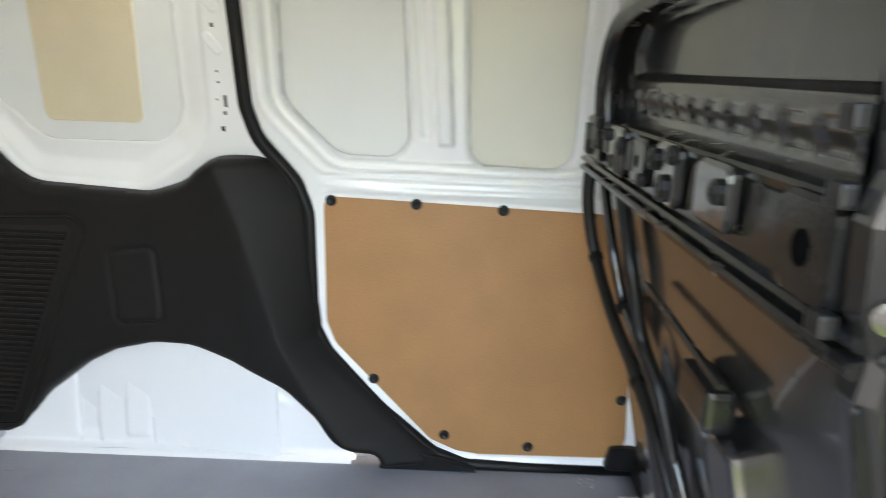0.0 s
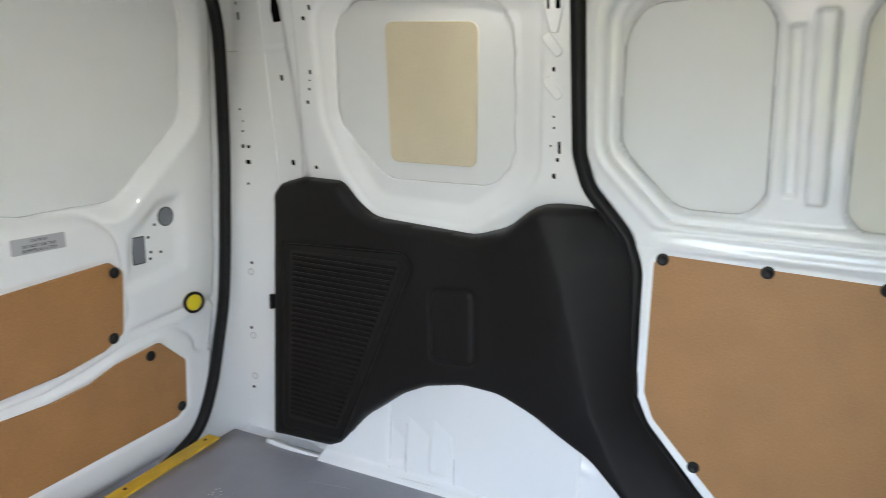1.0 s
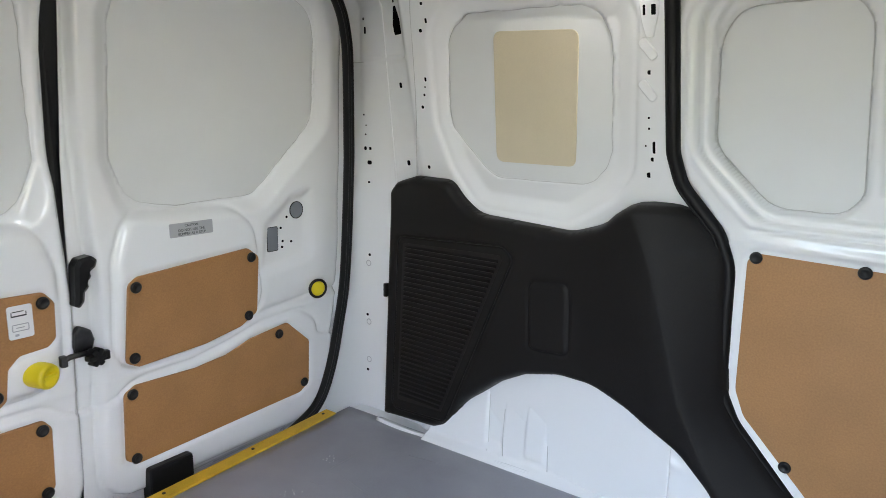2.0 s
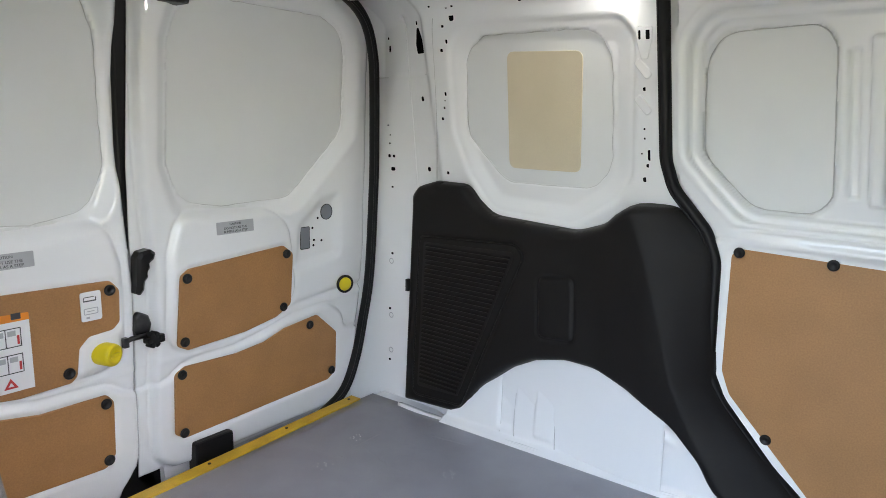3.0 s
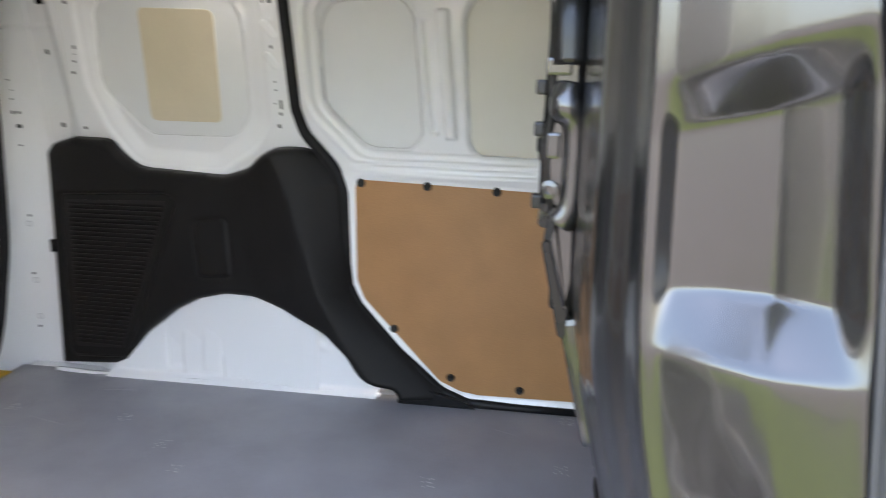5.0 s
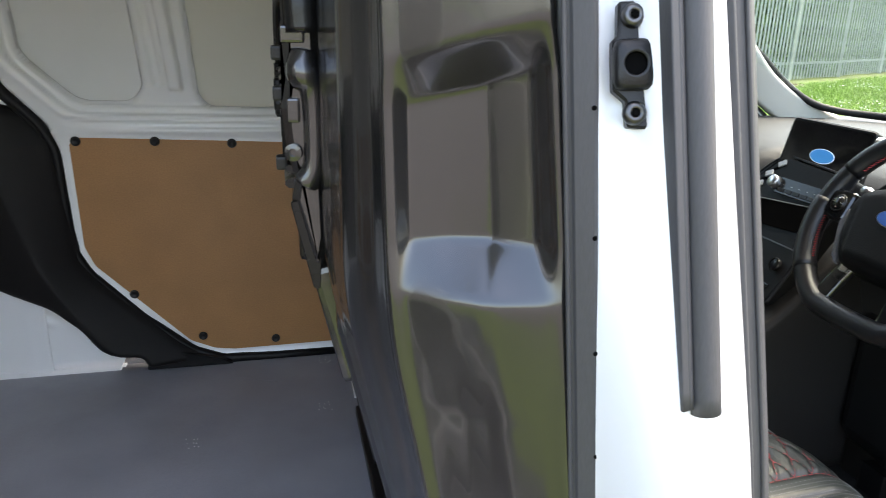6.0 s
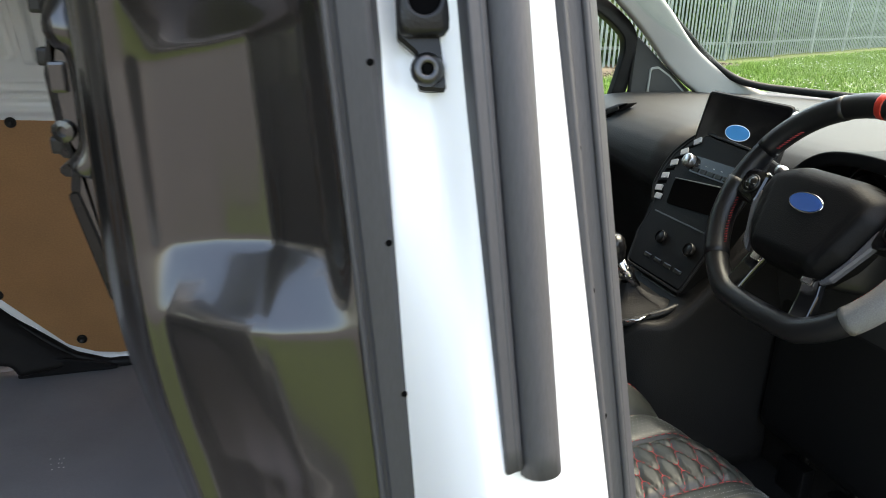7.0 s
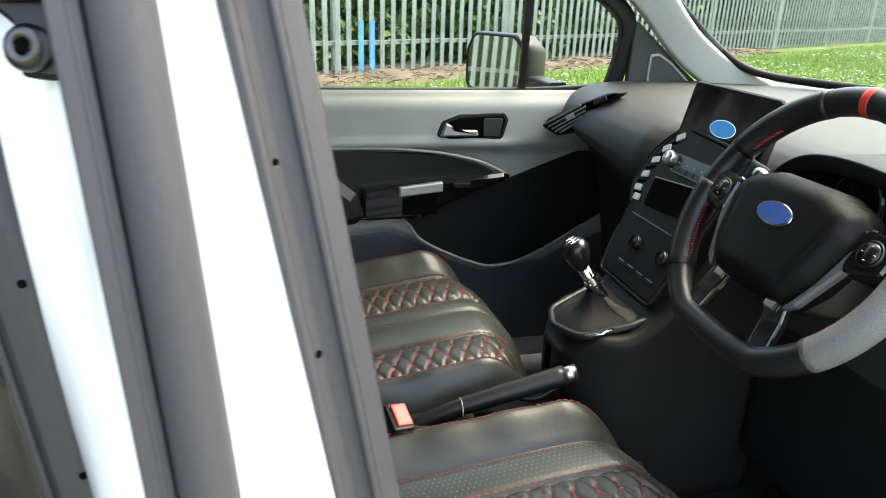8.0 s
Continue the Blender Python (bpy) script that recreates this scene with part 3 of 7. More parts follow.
def quarter_trim():
    ob = thing("quarter_trim", "black moulded plastic quarter trim with louvred panel", "trim panel", (-0.7, 1.45, FLOOR), "quarter trims")

    def place(u, v):
        s = sdf(TRIM_OUT, u, v)
        off = trim_off(u, v) * (0.12 + 0.88 * np.sqrt(np.clip(1 - (1 - np.clip(-s / 0.022, 0, 1)) ** 2, 0, 1)))
        off = off - 0.004 * ramp(sdf(inset(GRILLE, -0.012), u, v, 0.02), 0.004)
        pad = rounded([(-0.770, 0.935), (-0.660, 0.945), (-0.668, 1.118), (-0.776, 1.105)], 0.02, 4)
        sp = sdf(pad, u, v)
        off = off + 0.0040 * ramp(sp, 0.006) - 0.0045 * np.exp(-((sp - 0.003) / 0.004) ** 2)
        return u, wall_y(u, v) - off, v

    sheet("moulding", grid(-1.31, 0.045, 0.005), grid(0.585, 1.345, 0.005), place, TRIM, ob, outline=TRIM_OUT, thick=0.004)

    def at(u, v, h):
        return Vector((u, float(wall_y(u, v)) - float(trim_off(u, v)) + 0.004 - h, v))

    groove = [at(u, v, 0.0025) for u, v in rounded(inset(GRILLE, -0.004), 0.03, 6)]
    part("groove_line", sweep(groove, circle(0.0022, 6), up=(0, -1, 0), closed=True), BLACK, ob, "dark gap round the cover")
    louvre = part("louvre_panel", plate(rounded(GRILLE, 0.025, 5), at, 0.004, 0.002), TRIM, ob, "black louvred cover")
    # black backing puts the shade between the slats into colour
    field = [(-1.212, 1.146), (-0.868, 1.160), (-0.862, 1.148), (-1.060, 0.676), (-1.234, 0.664)]
    part("louvre_gap_shade", plate(rounded(field, 0.01, 4), lambda u, v, h: at(u, v, h + 0.0042), 0.0008), BLACK, louvre)
    left = lambda z: np.interp(z, [0.691, 1.13], [-1.222, -1.200])
    right = lambda z: np.interp(z, [0.680, 1.145], [-1.068, -0.872])
    for k in range(33):
        z = 0.688 + 0.452 * k / 32
        path = [(x, float(wall_y(x, z)) - float(trim_off(x, z)) - 0.001, z + 0.02 * (x + 1.05)) for x in np.linspace(float(left(z)), float(right(z)), 4)]
        part("slat", sweep(path, [(-0.006, -0.0050), (0.001, -0.0050), (0.0062, -0.0022), (0.0050, 0.0), (-0.003, 0.0052), (-0.006, 0.0052)]), TRIM, louvre)
    part("clip", boxed((-1.272, 1.478, 0.98), (-1.262, 1.492, 1.02), 0.002), BLACK, ob)
    return ob


quarter_trim()

# the trim beside the open door: its crest inside, its edge at the opening, from the top down
CREST = [(-1.014, 1.250), (-0.574, 1.252), (-0.509, 1.259), (-0.476, 1.257), (-0.457, 1.246), (-0.440, 1.218), (-0.416, 1.176), (-0.398, 1.140), (-0.369, 1.070), (-0.294, 0.920), (-0.164, 0.700), (-0.034, 0.580)]
BROW = [(-0.964, 1.280), (-0.544, 1.280), (-0.444, 1.280), (-0.409, 1.278), (-0.381, 1.272), (-0.354, 1.255), (-0.326, 1.230), (-0.306, 1.203), (-0.281, 1.138), (-0.232, 0.950), (-0.114, 0.720), (0.016, 0.590)]


def near_trim():
    ob = thing("quarter_trim", "grained plastic quarter trim beside the open door, coloured paler for the daylight", "trim panel", (-0.5, 0.0, FLOOR), "quarter trims")
    crest = smooth_path([(x, 0.0, z) for x, z in CREST], 6)
    brow = smooth_path([(x, -0.085, z) for x, z in BROW], 6)
    bm = bmesh.new()
    rows = []
    for a, b in zip(crest, brow):
        mid = (a + b) / 2 + Vector((0.002, 0.0, 0.002))
        line = [a + Vector((-0.45, 0.035, -0.02)), a + Vector((-0.10, 0.032, -0.015)), a + Vector((-0.022, 0.022, -0.008)), a, mid, b, b + Vector((-0.006, -0.010, -0.010)), b + Vector((-0.040, -0.012, -0.035)), b + Vector((-0.10, 0.01, -0.09))]
        rows.append([bm.verts.new(p) for p in smooth_path(line, 4)])
    for r0, r1 in zip(rows, rows[1:]):
        for k in range(len(r0) - 1):
            bm.faces.new((r0[k], r0[k + 1], r1[k + 1], r1[k]))
    bm.normal_update()
    hit = min((f for f in bm.faces), key=lambda f: (f.calc_center_median() - Vector((-0.370, -0.060, 1.285))).length)
    at, n = hit.calc_center_median(), hit.normal.copy()
    if n.z < 0:
        n = -n
    # the daylight on this trim is put into the paler TRIM_LIT
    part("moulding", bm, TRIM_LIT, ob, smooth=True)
    m = aim(at, n)
    part("clip_slot", boxed((-0.004, -0.010, -0.003), (0.004, 0.010, 0.0006), 0.001, m @ pose(0, 0, 0, 0, 0, -24)), HOLE, ob, "slot for a clip, its shade a near-black block")
    return ob


near_trim()
edge_line = [p + Vector((-0.010, -0.026, -0.004)) for p in smooth_path([(x, -0.085, z) for x, z in BROW[1:]], 6)]
seal("sliding_door_seal", "weathered grey rubber seal round the open side door", edge_line, circle(0.019, 14, 1.15), (0, -1, 0), "sliding door seals", (-0.021, 0.008, 0.0055), SEALGREY)

# load floor, with the yellow edge strip
def floor_place(u, v):
    return u, v, FLOOR + 0.0015 * np.sin(u * 3.1) * np.sin(v * 4.3)


floor = tagged(new("floor"), "grey speckled vinyl load floor", "floor", kind="structure")
sheet("vinyl_mat", grid(-1.436, 0.455, 0.05), grid(-0.03, 1.50, 0.05), floor_place, MAT, floor, thick=0.005)
sheet("mat_front_strip", grid(-0.30, 0.455, 0.05), grid(1.50, 1.545, 0.02), floor_place, MAT, floor, thick=0.005)
part("steel_floor", boxed((-1.436, -0.06, 0.40), (0.50, 1.56, FLOOR - 0.006)), WHITE, floor)
bm = bmesh.new()
rng = random.Random(4)
for cx, cy in ((-1.20, 1.02), (-0.98, 0.78), (-0.62, 0.98), (-0.72, 1.08), (-0.55, 0.62), (-0.004, 1.028), (0.313, 1.138), (-1.25, 1.2), (-0.2, 0.75), (-0.9, 1.2), (0.1, 0.5), (0.33, 1.40)):
    for k in range(9):
        px, py = cx + 0.012 * (k % 3) + rng.uniform(-0.006, 0.006), cy + 0.016 * (k // 3) + rng.uniform(-0.006, 0.006)
        box(bm, (px, py, FLOOR + 0.003), (px + rng.uniform(0.001, 0.0025), py + rng.uniform(0.001, 0.002), FLOOR + 0.0045))
part("scuff_marks", bm, PAPER, floor, "pale scuffs in the vinyl", kind="stuff")
bm = bmesh.new()
for k in range(12):
    a, x, y = rng.uniform(-0.4, 0.4), rng.uniform(-1.2, 0.35), rng.uniform(0.3, 1.4)
    ln = rng.uniform(0.02, 0.07)
    box(bm, (-ln, -0.0003, FLOOR + 0.0028), (ln, 0.0003, FLOOR + 0.0034), 0, pose(x, y, 0, 0, 0, math.degrees(a) + (90 if k % 4 == 0 else 0)))
part("scratches", bm, STAMP_GREY, floor, "fine scratches", kind="stuff")
strip = thing("edge_strip", "yellow painted metal strip along the rear floor edge", "floor strip", (-1.41, MID, FLOOR))
STRIP_X = lambda y: -1.449 + 0.048 * (1.42 - y)
run = [0.062 + 1.37 * k / 24 for k in range(25)]
outline = [(STRIP_X(y) - 0.022, y) for y in run] + [(STRIP_X(y) + 0.020, y) for y in run[::-1]]
part("strip", plate(outline, lambda u, v, h: (u, v, FLOOR + 0.002 + h), 0.006, 0.0015), YELLOW, strip)
for y in (1.40, 1.12, 0.84, 0.55, 0.27):
    part("screw", lathe([(0.0, 0.0022), (0.004, 0.002), (0.005, 0.0)], 10, Matrix.Translation((STRIP_X(y) - 0.004, y, FLOOR + 0.008))), BLACK, strip)
sill = solid("rear_sill", "white painted rear sill behind the strip", "sill", boxed((-1.60, 0.02, 0.40), (-1.432, 1.47, 0.478), 0.006), WHITE, kind="structure")

# roof lining of bare painted steel
ceiling = sheet("ceiling", grid(-1.56, 0.50, 0.06), grid(0.10, 1.39, 0.03), lambda u, v: (u, v, 1.965 - 0.09 * ((v - MID) / 0.64) ** 4 + 0.008 * np.sin(u * 9) ** 2), WHITE, thick=0.004)
tagged(ceiling, "white painted steel roof inside the load space", "ceiling", kind="structure")

# rear pair of doors
DOOR_X = lambda z: np.interp(z, [0.45, 0.65, 0.80, 0.95, 1.10, 1.25, 1.85, 1.98], [-1.575, -1.552, -1.548, -1.534, -1.520, -1.520, -1.487, -1.480])
R_WIN = [(0.828, 1.40), (0.838, 1.705), (0.87, 1.80), (0.964, 1.832), (1.36, 1.83), (1.44, 1.79), (1.456, 1.72), (1.454, 1.482), (1.238, 1.279), (0.992, 1.272), (0.865, 1.295)]
R_UP = [(0.826, 0.902), (0.835, 1.10), (0.86, 1.116), (1.185, 1.138), (1.221, 1.11), (1.221, 0.945), (1.165, 0.914), (1.05, 0.893), (0.86, 0.884)]
R_LOW = [(0.815, 0.645), (0.819, 0.822), (0.85, 0.838), (1.02, 0.832), (1.12, 0.842), (1.20, 0.868), (1.335, 0.884), (1.428, 0.803), (1.426, 0.662), (1.39, 0.64), (0.845, 0.624)]
L_UP = [(0.269, 0.93), (0.275, 1.10), (0.31, 1.132), (0.645, 1.122), (0.667, 1.095), (0.667, 1.012), (0.65, 0.995), (0.59, 0.990), (0.566, 0.965), (0.560, 0.895), (0.545, 0.882), (0.43, 0.878), (0.30, 0.895)]
MIRR = lambda poly: [(2 * MID - y, z) for y, z in poly]
L_LOW = [(0.645, 0.655), (0.648, 0.80), (0.63, 0.824), (0.47, 0.824), (0.37, 0.842), (0.29, 0.868), (0.155, 0.884), (0.062, 0.803), (0.064, 0.662), (0.10, 0.64), (0.62, 0.624)]
R_OUT = [(0.721, 0.545), (0.721, 0.66), (0.723, 0.84), (0.722, 0.945), (0.719, 1.10), (0.718, 1.40), (0.725, 1.54), (0.732, 1.68), (0.737, 1.815), (0.739, 1.965), (1.40, 1.965), (1.51, 1.90), (1.555, 1.78), (1.568, 1.35), (1.560, 0.90), (1.530, 0.66), (1.46, 0.53), (1.36, 0.505), (1.02, 0.497), (0.80, 0.503), (0.795, 0.545)]
L_OUT = [(0.655, 0.505), (0.668, 0.535), (0.690, 0.565), (0.706, 0.592), (0.713, 0.623), (0.714, 0.75), (0.713, 0.84), (0.714, 0.95), (0.711, 1.10), (0.703, 1.21), (0.692, 1.36), (0.687, 1.47), (0.685, 1.58), (0.689, 1.68), (0.701, 1.81), (0.705, 1.965)] + [(2 * MID - y, z) for y, z in ((1.40, 1.965), (1.51, 1.90), (1.555, 1.78), (1.568, 1.35), (1.560, 0.90), (1.530, 0.66), (1.46, 0.53), (1.36, 0.505))]
# where the right door rises from its flange
R_RISE = [(0.755, 2.0), (0.740, 1.61), (0.740, 1.47), (0.746, 1.356), (0.757, 1.22), (0.764, 1.143), (0.771, 0.935), (0.764, 0.84), (0.756, 0.70), (0.758, 0.62), (0.768, 0.582), (0.790, 0.555), (0.825, 0.536), (0.90, 0.532), (1.60, 0.532), (1.60, 2.0)]


def plug(parent, y, z, x=None, name="plug"):
    m = aim((float(DOOR_X(z)) + 0.014 if x is None else x, y, z), (1, 0, 0))
    part(name, lathe([(0.0138, 0.0), (0.0142, 0.003), (0.012, 0.006), (0.0086, 0.0065), (0.007, 0.0035), (0.0, 0.004)], 18, m), BLACK, parent, smooth=True)


def rear_door(side):
    right = side > 0
    win, up, low, out = (R_WIN, R_UP, R_LOW, R_OUT) if right else (MIRR(R_WIN), L_UP, L_LOW, L_OUT)
    ob = thing("rear_door", "closed white rear door with two brown hardboard panels" if right else "closed white rear door with hardboard panels and stickers", "van door", (-1.55, MID + 0.39 * side, 0.50), "rear doors")

    win_flow = flowing(inset(win, -0.045))
    pan = flowing([(MID + side * y, z) for y, z in ((0.058, 0.572), (0.058, 0.845), (0.27, 0.850), (0.38, 0.872), (0.50, 0.905), (0.64, 0.915), (0.725, 0.86), (0.72, 0.70), (0.67, 0.60), (0.60, 0.565))])
    top_pan = flowing([(MID + side * y, z) for y, z in ((0.060, 0.885), (0.066, 1.16), (0.10, 1.27), (0.26, 1.262), (0.40, 1.255), (0.47, 1.20), (0.485, 1.10), (0.50, 0.99), (0.48, 0.945), (0.38, 0.905), (0.27, 0.882))])

    def place(u, v):
        d = side * (u - MID)
        h = DOOR_X(v)
        for poly in (pan, top_pan):
            sp = sdf(poly, u, v)
            if poly is pan:
                sp = sp + (-0.05 - sp) * (1 - step(v, 0.775, 0.83))
            h = h + 0.009 * crease(sp, 0.016, 0.004) - 0.007 * np.exp(-((sp - 0.005) / 0.007) ** 2)
        h = h - 0.030 * crease(sdf(win_flow, u, v), 0.038)
        for poly in (up, low):
            s = sdf(inset(poly, -0.012), u, v, 0.012)
            h = h - 0.006 * ramp(s, 0.010)
        # swage between the panels, hollow round the fittings, rolled edge
        sw = v - np.interp(d, [0.05, 0.25, 0.36, 0.48, 0.70], [0.868, 0.868, 0.884, 0.910, 0.93])
        h = h + 0.003 * np.exp(-(sw / 0.008) ** 2) - 0.012 * np.exp(-((sw - 0.022) / 0.012) ** 2) * step(d, 0.44, 0.55)
        h = h - 0.014 * ramp(sdf(rounded([(MID + side * y, z) for y, z in ((0.47, 1.03), (0.70, 1.06), (0.70, 1.30), (0.60, 1.28), (0.50, 1.20))], 0.03, 3), u, v), 0.04)
        if right:
            h = h - 0.026 * (1 - crease(sdf(R_RISE, u, v), 0.012, 0.003)) - 0.006 * np.exp(-((sdf(R_RISE, u, v) - 0.004) / 0.006) ** 2)
        else:
            h = h - 0.012 * (1 - ramp(sdf(out, u, v), 0.012)) * (d < 0.2)
        h = h - 0.02 * ramp(-sdf(out, u, v) - 0.03, 0.03) * (d > 0.2)
        return h, u, v

    sheet("inner_panel", grid(min(p[0] for p in out) - 0.005, max(p[0] for p in out) + 0.005, 0.006), grid(0.49, 1.975, 0.006), place, WHITE, ob, outline=out, r=0.0, thick=0.003,
                 holes=[(wobble(win, 0.05, 0.003), 0.0)])
    sheet("outer_skin", grid(min(p[0] for p in win) - 0.03, max(p[0] for p in win) + 0.03, 0.04), grid(1.24, 1.86, 0.04), lambda u, v: (DOOR_X(v) - 0.0328, u, v), SKIN, ob, "dull white inner face of the outer skin", thick=0.002)
    bead(wobble(win, 0.05, 0.003), lambda y, z: (float(DOOR_X(z)) - 0.031, y, z), ob, 0.0012)
    for poly, nm in ((up, "upper_panel"), (low, "lower_panel")):
        part(nm, plate(rounded(poly, 0.018, 4), lambda u, v, h: (float(DOOR_X(v)) + 0.005 + h, u, v), 0.006, 0.002), PLY, ob, "brown hardboard panel")
    if right:
        spots = [(1.192, 1.112), (0.852, 1.092), (1.187, 0.943), (0.846, 0.912), (0.838, 0.818), (1.300, 0.858), (1.402, 0.672), (0.840, 0.644)]
    else:
        spots = [(0.640, 1.100), (0.300, 1.105), (0.300, 0.922), (0.538, 0.910), (0.625, 0.802), (0.625, 0.648), (0.190, 0.858), (0.090, 0.672)]
    for y, z in spots:
        plug(ob, y, z)
    # sticker
    sy, sz = (1.013, 1.215) if right else (0.415, 1.203)
    m = aim((float(DOOR_X(sz)) + 0.011, sy, sz), (1, 0, 0.06))
    st = part("sticker", plate(slot(0.124, 0.035, 0.003), lambda u, v, h: m @ Vector((u + 0.0, v, h)), 0.001), STICKER, ob, "silver caution sticker")
    wording("caption", "CAUTION", m @ Matrix.Translation((0, 0.0095, 0.0013)), 0.0085, INK, st)
    wording("caption", "DO NOT USE THE\nBUMPER AS A STEP", m @ Matrix.Translation((0, -0.0065, 0.0013)), 0.0095, INK, st)
    if right:
        m = aim((-1.506, 1.437, 0.975), (0.96, -0.28, 0))
        part("buffer_ring", lathe([(0.030, 0), (0.031, 0.006), (0.026, 0.009), (0.023, 0.006)], 24, m), BLACK, ob, smooth=True)
        part("buffer_cap", lathe([(0.0, 0.009), (0.018, 0.009), (0.023, 0.006), (0.023, 0.0)], 24, m), YELLOW_CAP, ob, "yellow round buffer cap", smooth=True)
        m = aim((float(DOOR_X(1.2)) - 0.0125, 1.383, 1.222), (1, 0, 0))
        part("access_hole", plate(disc(0.024, 20, 1.0, 1.0), lambda u, v, h, m=m: m @ Vector((u, v, h)), 0.001), INNER, ob, "round access hole, its shaded inside a flat grey plate")
        part("access_rim", lathe([(0.026, 0), (0.026, 0.002), (0.024, 0.002), (0.024, 0)], 20, m), BLACK, ob)
        m = aim((float(DOOR_X(1.15)) - 0.0105, 1.289, 1.146), (1, 0, 0))
        part("access_hole", plate(slot(0.036, 0.068, 0.004), lambda u, v, h, m=m: m @ Vector((u, v, h)), 0.001), INNER, ob, "square access hole, its shaded inside a flat grey plate")
        part("access_rim", plate(slot(0.040, 0.072, 0.005), lambda u, v, h, m=m: m @ Vector((u, v, h - 0.0008)), 0.001), BLACK, ob)
        for y, z in ((1.262, 1.20), (1.285, 1.215), (1.33, 1.242), (1.322, 1.175), (1.325, 1.118), (1.36, 1.13), (1.328, 1.135), (1.27, 1.185), (1.345, 1.205)):
            dark_hole(ob, aim((float(DOOR_X(z)) - 0.0125, y, z), (1, 0, 0)), disc(0.004, 8))
        part("bump_block", boxed((-1.570, 0.866, 0.480), (-1.522, 0.990, 0.603), 0.008), RUBBER, ob, "black rubber block")
        grip = [(0.712, 1.168), (0.722, 1.183), (0.750, 1.187), (0.763, 1.176), (0.758, 1.160), (0.744, 1.151), (0.747, 1.139), (0.737, 1.129), (0.740, 1.116), (0.730, 1.106), (0.727, 1.085), (0.716, 1.072), (0.704, 1.078), (0.708, 1.10), (0.710, 1.14)]
        part("pull_lever", plate(rounded(grip, 0.006, 3), lambda u, v, h: (-1.530 + h, u, v), 0.036, 0.008), BLACK, ob, "black notched release lever")
        latch = part("latch", plate(rounded([(0.706, 0.975), (0.710, 1.010), (0.722, 1.024), (0.746, 1.010), (0.753, 0.985), (0.742, 0.952), (0.715, 0.950)], 0.010, 4), lambda u, v, h: (-1.540 + h, u, v), 0.020, 0.004), STEEL, ob, "dark steel latch with black knob")
        part("bolt", sweep([(-1.512, 0.676, 0.958), (-1.512, 0.690, 0.962), (-1.510, 0.728, 0.962)], circle(0.0065, 10)), STEEL, latch, smooth=True)
        part("bolt_end", boxed((-1.522, 0.668, 0.942), (-1.506, 0.682, 0.968), 0.003), STEEL, latch)
        for turn in (0, 60, 120):
            part("knob", boxed((-0.022, -0.007, -0.010), (0.022, 0.007, 0.014), 0.004, aim((-1.505, 0.742, 0.950), (1, 0.2, 0)) @ pose(0, 0, 0, 0, 0, turn)), BLACK, latch)
        part("knob_lug", boxed((-1.512, 0.748, 0.938), (-1.496, 0.774, 0.960), 0.004), BLACK, latch)
        part("catch_block", boxed((-1.52, 0.795, 1.795), (-1.465, 0.872, 1.850), 0.006), BLACK, ob, "black upper catch")
        part("edge_wedge", plate([(0.640, 0.47), (0.640, 0.62), (0.719, 0.64), (0.7205, 0.543), (0.786, 0.541), (0.788, 0.47)], lambda u, v, h: (-1.604 + h, u, v), 0.022, 0.003), RUBBER, ob, "black rubber foot of the door gap")
    else:
        part("catch_block", boxed((-1.52, 0.62, 1.800), (-1.465, 0.695, 1.850), 0.006), BLACK, ob, "black upper catch")
        m = aim((-1.530, 0.622, 0.938), (0.86, 0.35, -0.05))
        cap = part("yellow_cap", lathe([(0.029, -0.01), (0.029, 0.03), (0.027, 0.038), (0.020, 0.040), (0.017, 0.032), (0.0, 0.032)], 24, m), YELLOW_CAP, ob, "yellow plastic release knob", smooth=True)
        part("grip_bar", boxed((-0.018, -0.003, 0.030), (0.018, 0.003, 0.040), 0.001, m), YELLOW_CAP, cap)
        x = float(DOOR_X(1.03)) + 0.0125
        lab = part("warning_label", plate([(0.362, 0.905), (0.457, 0.905), (0.457, 1.092), (0.362, 1.092)], lambda u, v, h: (x + h, u, v), 0.001), PAPER, ob, "white warning label with orange head")
        part("label_head", plate([(0.362, 1.066), (0.457, 1.066), (0.457, 1.092), (0.362, 1.092)], lambda u, v, h: (x + 0.001 + h, u, v), 0.0006), ORANGE, lab)
        part("pictogram", plate([(0.378, 1.070), (0.392, 1.070), (0.385, 1.086)], lambda u, v, h: (x + 0.0017 + h, u, v), 0.0004), INK, lab)
        part("pictogram", plate([(0.420, 1.071), (0.440, 1.071), (0.440, 1.085), (0.420, 1.085)], lambda u, v, h: (x + 0.0017 + h, u, v), 0.0004), INK, lab)
        for zc, red in ((1.030, True), (0.970, True)):
            for lo, hi, mt in (((0.376, -0.022), (0.378, 0.022), INK), ((0.436, -0.022), (0.438, 0.022), INK), ((0.376, 0.020), (0.438, 0.022), INK), ((0.376, -0.022), (0.438, -0.020), INK), ((0.405, -0.022), (0.407, 0.020), INK),
                               ((0.380, -0.016), (0.385, 0.004), INK_RED), ((0.429, -0.016), (0.434, 0.004), INK_RED), ((0.386, 0.004), (0.402, 0.016), STICKER), ((0.410, 0.004), (0.427, 0.016), STICKER)):
                part("pictogram", plate([(lo[0], zc + lo[1]), (hi[0], zc + lo[1]), (hi[0], zc + hi[1]), (lo[0], zc + hi[1])], lambda u, v, h: (x + 0.0012 + h, u, v), 0.0004), mt, lab)
        tri = [(0.393, 0.914), (0.423, 0.914), (0.408, 0.938)]
        part("pictogram", plate(tri, lambda u, v, h: (x + 0.0012 + h, u, v), 0.0004), INK_RED, lab)
        part("pictogram", plate(inset(tri, 0.005), lambda u, v, h: (x + 0.0018 + h, u, v), 0.0004), PAPER, lab)
        x2 = float(DOOR_X(1.065)) + 0.0125
